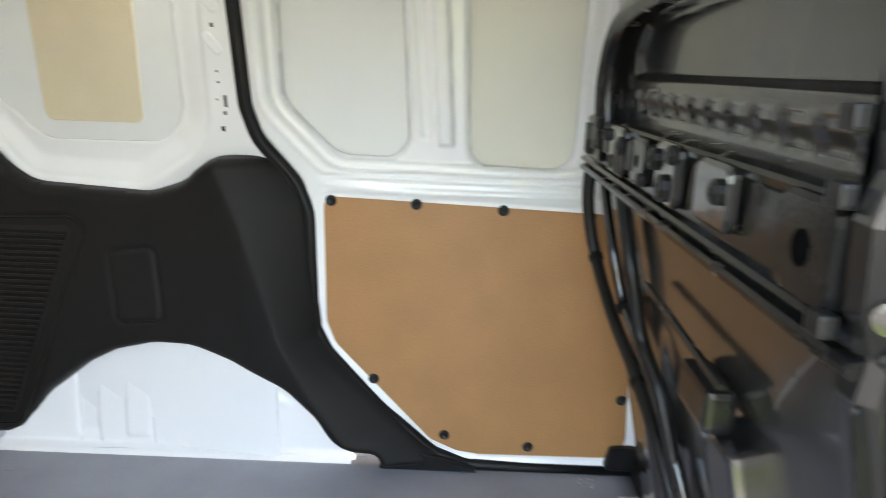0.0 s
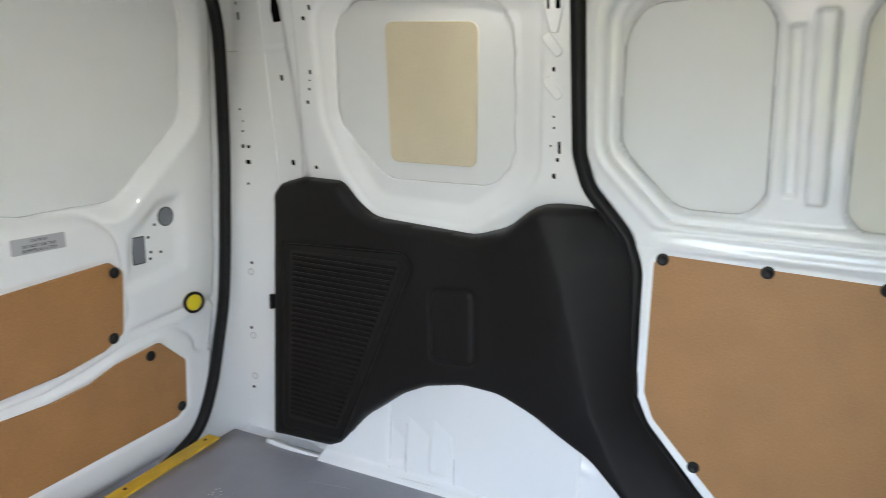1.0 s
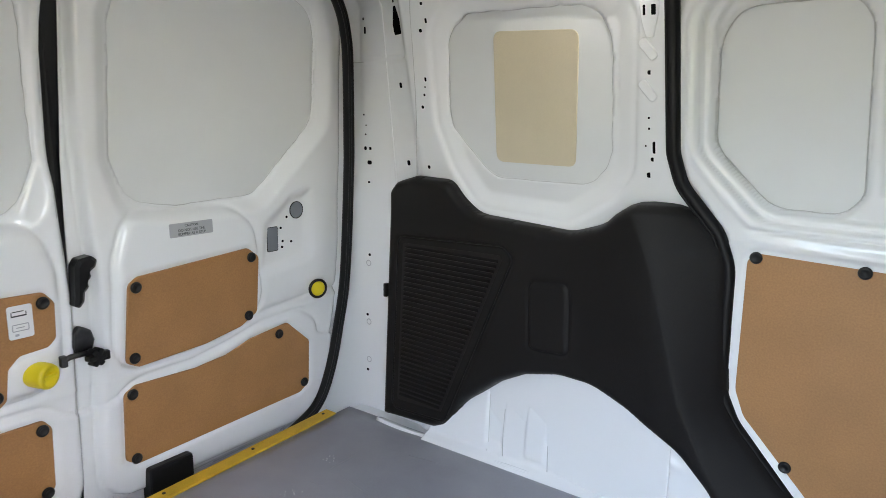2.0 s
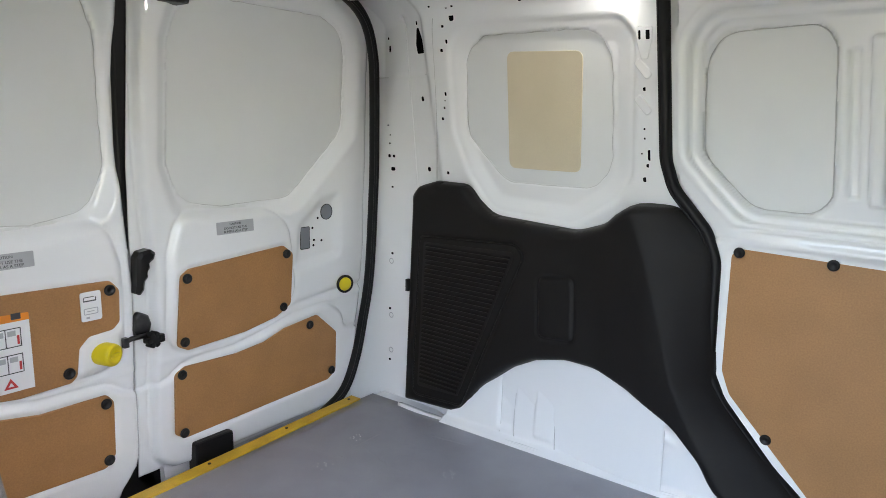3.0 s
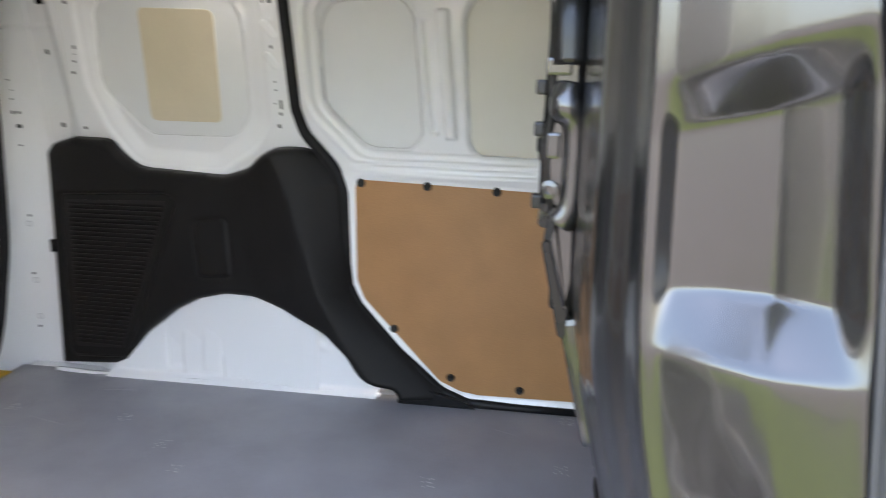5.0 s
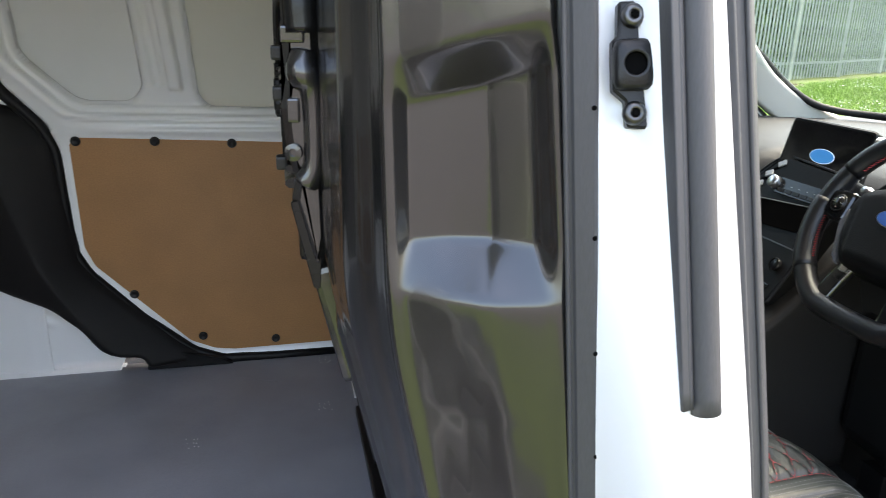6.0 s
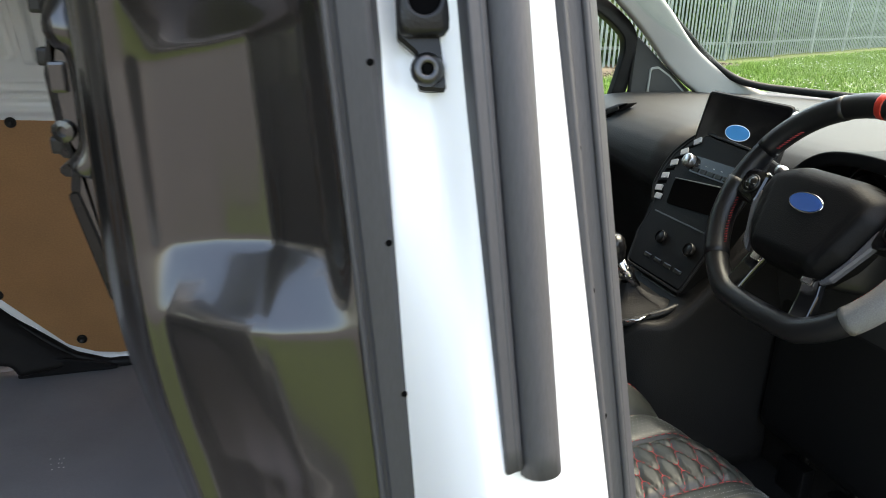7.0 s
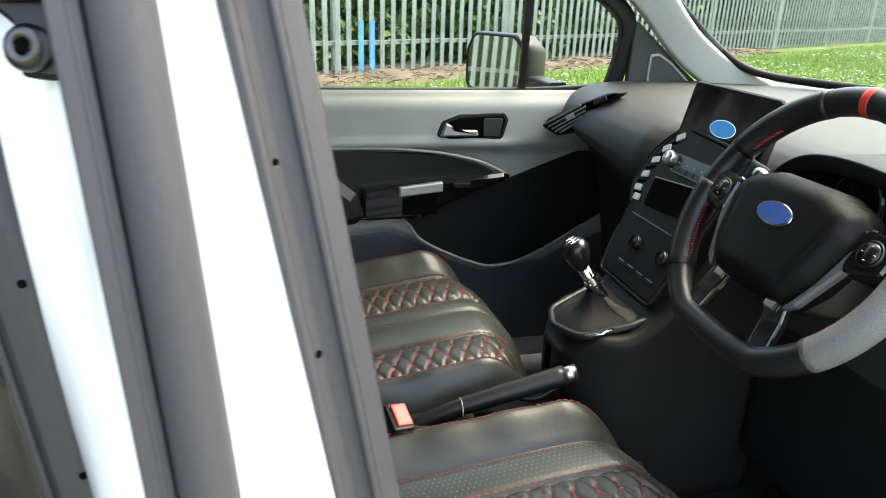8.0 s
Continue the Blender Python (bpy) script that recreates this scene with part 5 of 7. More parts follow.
def pil_path(x, y, dx, dy, z0, z1, n=40):
    """A line up the pillar from its place at 1.40 m and its lean."""
    return [(*(float(c) for c in pil_move((x, y, dx, dy), z)), z) for z in np.linspace(z0, z1, n)]


def strip_seal(name, label, path, section, up, lip, material=SEALGREY):
    return seal(name, label, path, section, up, "pillar seals", lip, material)


def seal_pins(parent, x, y, dx, dy, zs, facing):
    for z in zs:
        px, py = (float(c) for c in pil_move((x, y, dx, dy), z))
        part("pin", lathe([(0.0019, -0.001), (0.0019, 0.0006), (0.0, 0.0008)], 10, aim((px, py, z), facing)), HOLE, parent)


N_BULK, N_CAB = (-0.463, -0.887, 0), (0.653, -0.757, 0)
bseal = strip_seal("bulkhead_seal", "weathered dark grey ribbed rubber seal beside the bulkhead", pil_path(0.4715, 0.0075, -0.097, 0.0, 0.45, 1.87),
                   rounded([(-0.013, -0.014), (0.013, -0.014), (0.013, -0.001), (0.0105, 0.0018), (-0.004, 0.003), (-0.0065, 0.0008), (-0.0085, 0.0008), (-0.0125, 0.003)], 0.0012, 3), N_BULK, (-0.0105, 0.0030, 0.0020))
seal_pins(bseal, 0.4803, 0.0010, -0.100, 0.0, (1.587, 1.487, 1.387, 1.287, 1.187), N_BULK)
strip_seal("flat_seal", "flat dark grey rubber strip ending part-way down the pillar", pil_path(0.5290, -0.0370, -0.086, 0.145, 1.2655, 1.86),
           rounded([(-0.0055, -0.008), (0.0055, -0.008), (0.0055, 0.0065), (-0.0055, 0.009)], 0.0015, 3), (0, -1, 0), (0.002, 0.006, 0.002))
strip_seal("tube_seal", "round dark grey rubber tube seal ending part-way down the pillar", pil_path(0.5468, -0.0380, -0.086, 0.148, 1.2605, 1.86), circle(0.0122, 18), (0, -1, 0), (-0.0085, -0.002, 0.0035))
front = strip_seal("cab_door_seal", "dark grey rubber seal along the cab door opening", pil_path(0.6025, -0.0130, -0.166, 0.075, 0.42, 1.87),
                   rounded([(-0.019, -0.016), (0.0195, -0.016), (0.0195, 0.003), (0.013, 0.0085), (0.003, 0.0085), (-0.003, 0.003), (-0.0075, 0.0002), (-0.0125, 0.0004), (-0.015, 0.003), (-0.019, 0.003)], 0.0018, 3), N_CAB, (0.0005, 0.0065, 0.0022))
seal_pins(front, 0.5947, -0.0195, -0.170, 0.076, (1.613, 1.527, 1.441, 1.355, 1.269, 1.183), N_CAB)

# locating cup on the pillar
cup = thing("door_locator", "black steel locating cup with two screws on the pillar", "door fitting", (0.4985, 0.007, 1.5185))
m = aim((0.5025, 0.0105, 1.5160), (-0.22, -0.95, 0.23), (0.0, 0.24, 0.97))
plate_out = rounded([(-0.0050, -0.045), (0.0115, -0.047), (0.0120, -0.024), (0.0155, -0.020), (0.0155, 0.018), (0.0125, 0.022), (0.0120, 0.046), (-0.0105, 0.046), (-0.0110, 0.022), (-0.0150, 0.018), (-0.0150, -0.018), (-0.0060, -0.026)], 0.003, 3)
part("base_plate", plate(plate_out, lambda u, v, h: m @ Vector((u, v, h - 0.004)), 0.010, 0.002), BLACK, cup)
cup_rings = []
for grow, z in ((1.0, 0.002), (1.0, 0.009), (0.93, 0.0125), (0.80, 0.0142), (0.0, 0.0148), (-0.1, 0.0152), (-0.22, 0.0138)):
    loop = []
    for k in range(32):
        c, sn = math.cos(k * math.pi / 16), math.sin(k * math.pi / 16)
        sq = (abs(c) ** 6 + abs(sn) ** 6) ** (-1 / 6)
        r = 0.0105 * (1 + grow) if grow <= 0 else None
        loop.append(m @ Vector((c * r, sn * r, z) if r else (0.015 * grow * sq * c, 0.0185 * grow * sq * sn, z)))
    cup_rings.append(loop)
cbm = bmesh.new()
cup_verts = [[cbm.verts.new(p) for p in loop] for loop in cup_rings]
for lo, hi in zip(cup_verts, cup_verts[1:]):
    for k in range(32):
        cbm.faces.new((lo[k], lo[(k + 1) % 32], hi[(k + 1) % 32], hi[k]))
body = part("cup_body", cbm, BLACK, cup, smooth=True)
part("socket", lathe([(0.0083, 0.0140), (0.0080, 0.0106), (0.0, 0.0104)], 20, m), HOLE, body)
for y in (-0.035, 0.035):
    sc = part("screw", lathe([(0.0088, 0.005), (0.009, 0.008), (0.0068, 0.0115), (0.0034, 0.0122), (0.0034, 0.0105), (0.0, 0.0105)], 18, m @ Matrix.Translation((0.0, y, 0))), STEEL, cup, smooth=True)
    part("drive_recess", plate([(0.0032 * math.cos(k * math.pi / 6) * (1 if k % 2 else 0.6), 0.0032 * math.sin(k * math.pi / 6) * (1 if k % 2 else 0.6)) for k in range(12)], lambda u, v, h: m @ Vector((u, y + v, 0.0112 + h)), 0.0006), HOLE, sc)

# plain outer body that closes the van around the openings
shell = tagged(new("body_shell"), "plain white van body shell", "van body", kind="structure")
roof = sheet("roof_skin", grid(-1.60, 1.30, 0.05), grid(0.0, 1.56, 0.05), lambda u, v: (u, v, 2.02 - 0.08 * ((v - 0.70) / 0.86) ** 4 - 0.25 * np.clip((u - 0.9) / 0.9, 0, 1) ** 2), WHITE, shell, thick=0.004)


def side_skin(side, x0, x1, z0, z1):
    def place(u, v):
        y = 1.655 - 0.14 * np.maximum(v - 1.22, 0) - 0.05 * np.maximum(0.75 - v, 0)
        return u, flip(y, side), v
    sheet("side_skin", grid(x0, x1, 0.05), grid(z0, z1, 0.05), place, WHITE, shell, thick=0.003)


side_skin(1, -1.60, 0.60, 0.28, 1.97)
side_skin(-1, -1.60, -0.44, 0.28, 1.97)
side_skin(-1, -0.44, 0.47, 0.28, 0.545)
side_skin(-1, 0.60, 1.60, 0.28, 0.52)
side_skin(1, 0.60, 1.70, 0.28, 0.60)
part("rear_skin", boxed((-1.66, -0.05, 0.28), (-1.655, 1.54, 1.98)), WHITE, shell)
part("underbody", boxed((-1.62, 0.0, 0.0), (2.3, 1.49, 0.40), 0.03), UNDER, shell)
part("side_rail", boxed((-0.44, 0.02, 1.82), (1.25, 0.12, 1.99), 0.01), WHITE, shell)
# ---- the cab ----
cab_floor = solid("cab_floor", "dark carpeted cab floor", "floor", boxed((0.50, 0.02, 0.40), (1.95, 1.46, 0.47), 0.01), CARPET, kind="structure")
firewall = solid("firewall", "dark trimmed firewall under the dashboard", "wall", boxed((1.62, 0.0, 0.40), (1.70, 1.46, 1.20), 0.02), CARPET, kind="structure")
cab_roof = solid("cab_ceiling", "pale grey cab roof lining", "ceiling", boxed((0.50, 0.12, 1.80), (1.25, 1.37, 1.83), 0.01), PALEGREY, kind="structure")


# seats with quilted bands
def seat(name, label, yc, half, bands, x0, x1, z_front, z_rear, seam):
    PITCH = 0.034
    joins = sorted([yc - half * 0.98, yc - seam * half, yc + seam * half, yc + half * 0.98, yc] + [b for pair in bands for b in pair])
    ob = thing(name, label, "car seat", (0.5 * (x0 + x1), yc, 0.47), "cab seats")
    top = lambda u: z_rear + (z_front - z_rear) * step(u, x0, x1 - 0.10) - 0.008

    def rows(lo, hi, u):
        """The three zigzag seams of a band of staggered cells."""
        h, w = hi - lo, np.cos(2 * np.pi * (u - x0) / PITCH)
        w = w * (1.25 - 0.25 * w * w)
        return lo + 0.15 * h - 0.12 * h * w, lo + 0.5 * h + 0.12 * h * w, lo + 0.85 * h - 0.12 * h * w

    def ogee(u, v):
        """Distance to the seams of the quilt, 1 in the middle of a cell; 0 on the seams."""
        best = np.full(np.shape(u), 1.0)
        for lo, hi in bands:
            a, b, c = rows(lo, hi, u)
            ph = ((u - x0) / PITCH) % 1.0
            d = 0.7 * np.minimum(np.minimum(np.abs(v - a), np.abs(v - b)), np.abs(v - c))
            d = np.minimum(d, np.where(((v > a) & (v < b)) | (v > c), np.abs(ph - 0.5) * PITCH, np.minimum(ph, 1 - ph) * PITCH))
            best = np.where((v >= lo) & (v <= hi), np.minimum(best, d / (0.45 * PITCH)), best)
        return best

    def place(u, v):
        z = top(u)
        e = (v - yc) / half
        z = z + 0.034 * step(np.abs(e), seam, seam + 0.18) - 0.085 * np.clip((np.abs(e) - seam - 0.17) / (0.83 - seam), 0, 1) ** 2
        for a, b in zip(joins, joins[1:]):
            z = z + 0.13 * (b - a) * np.sin(np.pi * np.clip((v - a) / (b - a), 0, 1)) ** 0.7 * 0.5 if b - a > 0.02 else z
        nose = np.clip((u - (x1 - 0.11 - 0.07 * e ** 2)) / 0.11, 0, 1)
        z = z - 0.135 * (1 - np.sqrt(np.clip(1 - nose ** 2, 0, 1))) - 0.010 * nose
        for c in (0.30, 0.55):
            z = z - 0.0012 * np.sin((u - x0) * 60 + 9 * e * c) * step(np.abs(e), seam, seam + 0.1)
        for lo, hi in bands:
            for b in (lo, hi):
                z = z - 0.006 * np.exp(-((v - b) / 0.006) ** 2)
            inside = (v > lo) & (v < hi)
            z = np.where(inside, z - 0.003 + 0.0062 * np.clip(ogee(u, v), 0, 0.6) ** 0.6, z)
        z = z - 0.007 * np.exp(-((np.abs(e) - seam) / 0.02) ** 2) - 0.006 * np.exp(-(e / 0.018) ** 2)
        return u, v, z

    sheet("cushion", grid(x0, x1 + 0.0, 0.0034), grid(yc - half, yc + half, 0.0034), place, LEATHER, ob, thick=0.004)
    part("seat_base", boxed((x0 + 0.02, yc - half + 0.03, 0.47), (x1 - 0.06, yc + half - 0.03, min(z_front, z_rear) - 0.05), 0.02), CARPET, ob)
    part("valance", boxed((x0, yc - half + 0.005, min(z_front, z_rear) - 0.17), (x1 - 0.03, yc + half - 0.005, min(z_front, z_rear) - 0.055), 0.02), LEATHER, ob)

    def thread(pts, r=0.0016):
        q = []
        for u, v in pts:
            x, y, z = place(np.array([u]), np.array([v]))
            q.append((float(np.ravel(x)[0]), float(np.ravel(y)[0]), float(np.ravel(z)[0]) + 0.0034))
        return q

    bm = bmesh.new()
    for lo, hi in bands:
        us = np.linspace(x0 + 0.005, x1 - 0.012, 190)
        for k in range(3):
            sweep(thread([(u, float(rows(lo, hi, u)[k])) for u in us]), circle(0.0008, 5), bm=bm)
        for k in range(int((x1 - x0) / PITCH * 2) - 1):
            u = x0 + 0.5 * PITCH * (k + 1)
            a, b, c = (float(q) for q in rows(lo, hi, u))
            for p, q in (((a, b), (c, hi)) if k % 2 == 0 else ((lo, a), (b, c))):
                sweep(thread([(u, p), (u, (p + q) / 2), (u, q)]), circle(0.0008, 5), bm=bm)
        for b in (lo - 0.006, hi + 0.006):
            for k in range(int((x1 - x0) / 0.012)):
                u = x0 + 0.012 * k
                sweep(thread([(u, b), (u + 0.007, b)]), circle(0.0007, 5), bm=bm)
    for e in (seam, -seam, seam + 0.17, -seam - 0.17):
        for k in range(int((x1 - x0) / 0.012)):
            u = x0 + 0.012 * k
            sweep(thread([(u, yc + e * half), (u + 0.007, yc + e * half)]), circle(0.0008, 5), bm=bm)
    part("stitching", bm, STITCH, ob, "red stitched seams", kind="stuff")
    # perforations beside the bands
    bm = bmesh.new()
    for lo, hi in bands:
        for a, b in ((lo - 0.080, lo - 0.012), (hi + 0.012, hi + 0.080)):
            for j, v in enumerate(np.arange(a, b, 0.0085)):
                for u in np.arange(x0 + 0.03 + 0.004 * (j % 2), x1 - 0.03, 0.0085):
                    if abs(v - yc) / half < seam - 0.03:
                        x, y, z = place(np.array([u]), np.array([v]))
                        x, y, z = (float(np.ravel(q)[0]) for q in (x, y, z))
                        vs = [bm.verts.new((x + dx, y + dy, z + 0.0030)) for dx, dy in ((0.0008, 0), (0, 0.0008), (-0.0008, 0), (0, -0.0008))]
                        bm.faces.new(vs)
    part("perforations", bm, STICKER, ob, "fine perforations", kind="stuff")
    sheet("backrest", grid(0.0, 0.62, 0.03), grid(yc - half + 0.08, yc + half - 0.08, 0.02),
          lambda u, v: (x0 - 0.10 - 0.13 * u + 0.03 * np.cos((v - yc) / half * 1.5), v, z_rear - 0.03 + u), LEATHER, ob, thick=0.05)
    return ob


seat("passenger_seat", "black leatherette passenger seat with red honeycomb stitching", 0.985, 0.305, [(0.775, 0.875), (1.045, 1.165)], 0.70, 1.085, 0.876, 0.845, 0.70)
seat("driver_seat", "black leatherette driver seat with red honeycomb stitching", 0.285, 0.330, [(0.115, 0.235), (0.335, 0.455)], 0.70, 1.185, 0.862, 0.830, 0.75)

# handbrake and seat belt buckle
hb = thing("handbrake", "black leather handbrake lever with silver tip", "handbrake", (0.86, 0.645, 0.80))
part("lever", sweep(smooth_path([(0.74, 0.655, 0.80), (0.84, 0.648, 0.850), (0.93, 0.642, 0.878), (1.045, 0.636, 0.908)], 6), circle(0.0155, 12), scale=lambda t: 0.8 + 0.35 * t), BLACK, hb, smooth=True)
part("tip", sweep([(1.040, 0.636, 0.907), (1.064, 0.6345, 0.914)], circle(0.0135, 12)), SATIN, hb, "silver button end", smooth=True)
part("release_guard", sweep(smooth_path([(0.97, 0.638, 0.872), (1.00, 0.637, 0.868), (1.035, 0.636, 0.888)], 4), circle(0.006, 6)), BLACK, hb, smooth=True)
part("gaiter", boxed((0.72, 0.615, 0.70), (0.90, 0.685, 0.838), 0.02), CONSOLE, hb)
part("grip_seam", sweep(smooth_path([(0.868, 0.645 + 0.017 * math.cos(a), 0.859 + 0.017 * math.sin(a)) for a in np.linspace(0, 5.5, 9)], 3), circle(0.001, 5), up=(1, 0, 0)), DOORCARD, hb)
bk = thing("belt_buckle", "black seat belt buckle with red release button", "seat belt buckle", (0.76, 0.62, 0.84))
m = aim((0.757, 0.612, 0.872), (0.25, -0.35, 0.9), (0.9, 0.2, 0))
part("buckle_body", boxed((-0.025, -0.019, -0.09), (0.025, 0.019, 0.012), 0.006, m), BLACK, bk)
part("release_button", boxed((-0.020, -0.012, 0.008), (0.020, 0.015, 0.016), 0.003, m), RED, bk, "red button")

# passenger door
pdoor = thing("passenger_door", "grey plastic passenger door with black armrest and window", "car door", (1.10, 1.42, 0.50))
POCKET = [(0.56, 0.52), (0.56, 0.90), (0.88, 0.925), (0.98, 0.88), (1.06, 0.83), (1.145, 0.797), (1.31, 0.818), (1.48, 0.89), (1.58, 0.98), (1.60, 0.52)]


def pdoor_place(u, v):
    y = 1.405 + 0 * u
    y = y - 0.035 * step(v, 1.10, 1.15) - 0.012 * np.exp(-((v - 1.145 + 0.05 * np.clip(u - 1.0, 0, 1) ** 1.2) / 0.010) ** 2) * step(-u, -1.25, -1.15)
    y = y + 0.03 * step(v, 1.235, 1.27)
    hollow = [(0.55, 0.99), (0.55, 1.125), (0.80, 1.128), (0.98, 1.116), (1.10, 1.090), (1.17, 1.062), (1.10, 1.045)]
    y = y + 0.022 * ramp(sdf(hollow, u, v, 0.015), 0.02)
    y = y + 0.025 * ramp(sdf(POCKET, u, v, 0.03), 0.03)
    return u, y, v


sheet("door_lining", grid(0.55, 1.62, 0.01), grid(0.50, 1.272, 0.01), pdoor_place, DOORCARD, pdoor, thick=0.004)
# pocket sheet: door grey toned down for the shade low in the door
sheet("pocket_lining", grid(0.57, 1.59, 0.02), grid(0.50, 0.98, 0.02), lambda u, v: (u, 1.4265 + 0 * u, v), TRIM_LIT, pdoor, outline=inset(POCKET, 0.014), thick=0.002)
recess = [(0.56, 0.945), (0.56, 1.122), (0.80, 1.127), (0.98, 1.114), (1.10, 1.087), (1.165, 1.058), (1.10, 1.03), (1.0, 0.985), (0.9, 0.945)]
part("armrest_recess", plate(rounded(recess, 0.01, 3), lambda u, v, h: (u, 1.400 - h, v), 0.012, 0.003), BLACK, pdoor, "black recess over the armrest")
part("trim_line", sweep(smooth_path([(0.56, 1.366, 1.131), (0.80, 1.366, 1.137), (0.98, 1.366, 1.124), (1.10, 1.368, 1.097), (1.175, 1.372, 1.062)], 6), circle(0.004, 6)), DOORCARD, pdoor, smooth=True)
lip = [(0.905, 0.945), (0.925, 0.925), (0.958, 0.882), (1.045, 0.834), (1.143, 0.798), (1.224, 0.805), (1.305, 0.839), (1.42, 0.905), (1.60, 1.01)]
lower = lip + [(1.615, 1.20), (1.32, 1.09), (1.20, 1.045), (1.0, 0.985)]
# dark panel paints the shade of the dash onto the door
part("door_shade_panel", plate(rounded(lower, 0.02, 3), lambda u, v, h: (u, 1.402 - h, v), 0.006, 0.002), CONSOLE, pdoor, "dark panel for the shade on the lower door")
part("pocket_lip", sweep([(p.x, 1.392, p.y) for p in smooth_path([Vector((u, v, 0)) for u, v in lip[:8]], 6)], circle(0.0042, 8), up=(0, -1, 0)), DOORCARD, pdoor, "grey lip of the door pocket", smooth=True)
arm = part("armrest", plate(rounded([(0.56, 1.088), (0.66, 1.086), (0.735, 1.066), (0.785, 1.025), (0.805, 0.965), (0.78, 0.945), (0.56, 0.940)], 0.03, 5), lambda u, v, h: (u, 1.410 - h, v), 0.075, 0.022), BLACK, pdoor, "black padded armrest")
grip = rounded([(0.80, 0.952), (0.80, 1.034), (0.90, 1.044), (1.02, 1.052), (1.165, 1.066), (1.190, 1.058), (1.10, 1.022), (1.02, 0.988), (0.95, 0.954)], 0.012, 4)
part("door_grip", plate(grip, lambda u, v, h: (u, 1.404 - h, v), 0.048, 0.008), PIANO, arm, "gloss black door grip")
pull = part("pull_trim", plate(rounded([(0.889, 1.014), (0.889, 1.040), (1.002, 1.052), (1.002, 1.025)], 0.005, 3), lambda u, v, h: (u, 1.358 - h, v), 0.015, 0.004), MATT_SILVER, arm, "silver pull handle trim")
part("pull_cup", boxed((0.900, 1.3535, 0.966), (0.990, 1.3575, 1.008), 0.001), HOLE, arm)
part("window_switch", boxed((1.030, 1.345, 1.034), (1.075, 1.358, 1.048), 0.003), BLACK, arm)
hnd = [(0.985, 1.165), (0.998, 1.200), (1.043, 1.217), (1.160, 1.221), (1.172, 1.203), (1.158, 1.153), (1.015, 1.148)]
bez = part("handle_bezel", plate(rounded(hnd, 0.012, 4), lambda u, v, h: (u, 1.3715 - h, v), 0.006, 0.002), BLACK, pdoor, "black door handle surround")
part("handle_bowl", plate(rounded(inset(hnd, 0.008), 0.010, 3), lambda u, v, h: (u, 1.3650 - h, v), 0.001), HOLE, bez)
part("door_lever", plate(rounded([(0.993, 1.163), (0.998, 1.178), (1.007, 1.198), (1.020, 1.191), (1.031, 1.181), (1.088, 1.179), (1.092, 1.164), (1.008, 1.165)], 0.004, 3), lambda u, v, h: (u, 1.3635 - h, v), 0.010, 0.004), MATT_SILVER, bez, "silver door lever")
part("lock_pad", plate(rounded([(1.106, 1.162), (1.148, 1.162), (1.156, 1.208), (1.104, 1.208)], 0.006, 3), lambda u, v, h: (u, 1.3650 - h, v), 0.004, 0.001), DASH, bez)
# window frame, divider and panes
frame_path = smooth_path([(0.60, 1.43, 1.262), (1.20, 1.43, 1.262), (1.462, 1.43, 1.275)], 6)
part("window_rail", sweep(frame_path, rounded([(-0.012, -0.012), (0.012, -0.012), (0.012, 0.012), (-0.012, 0.012)], 0.004, 2)), RUBBER, pdoor)
fp = smooth_path([(1.470, 1.43, 1.262), (1.490, 1.42, 1.36), (1.492, 1.412, 1.425), (1.462, 1.405, 1.472), (1.36, 1.39, 1.535), (1.15, 1.36, 1.63), (0.85, 1.33, 1.70), (0.58, 1.32, 1.72)], 8)
part("window_frame", sweep(fp, rounded([(-0.020, -0.014), (0.022, -0.014), (0.022, 0.014), (-0.020, 0.014)], 0.004, 2), up=(0, -1, 0.2)), RUBBER, pdoor, "black rubber window frame", smooth=True)
part("window_divider", sweep([(1.222, 1.43, 1.262), (1.212, 1.395, 1.42), (1.203, 1.36, 1.60)], rounded([(-0.009, -0.008), (0.009, -0.008), (0.009, 0.008), (-0.009, 0.008)], 0.003, 2), up=(0, -1, 0)), BLACK, pdoor, "black window divider")
pane = sheet("pane", grid(0.58, 1.22, 0.08), grid(1.262, 1.70, 0.08), lambda u, v: (u, 1.438 - 0.24 * (v - 1.262), v), GLASS, pdoor, "clear side window", thick=0.003)
pane2 = sheet("pane", grid(1.22, 1.48, 0.04), grid(1.262, 1.52, 0.04), lambda u, v: (u, 1.438 - 0.20 * (v - 1.262), v), GLASS, pdoor, "clear quarter window", outline=[(1.22, 1.262), (1.478, 1.262), (1.49, 1.42), (1.45, 1.47), (1.22, 1.60)], thick=0.003)
for p in (pane, pane2):
    p.visible_shadow = False
sail = part("sail_panel", plate(rounded([(1.50, 1.262), (1.505, 1.455), (1.56, 1.41), (1.64, 1.345), (1.74, 1.270)], 0.01, 3), lambda u, v, h: (u, 1.408 - h, v), 0.012, 0.004), DASH, pdoor, "dark grey sail panel")
tw = [(1.555, 1.292), (1.558, 1.365), (1.585, 1.368), (1.625, 1.345), (1.682, 1.297), (1.676, 1.288)]
part("tweeter_rim", plate(rounded(tw, 0.010, 4), lambda u, v, h: (u, 1.396 - h, v), 0.004, 0.002), DOORCARD, sail)
part("tweeter_mesh", plate(rounded(inset(tw, 0.006), 0.006, 4), lambda u, v, h: (u, 1.3925 - h, v), 0.002), DASH, sail)

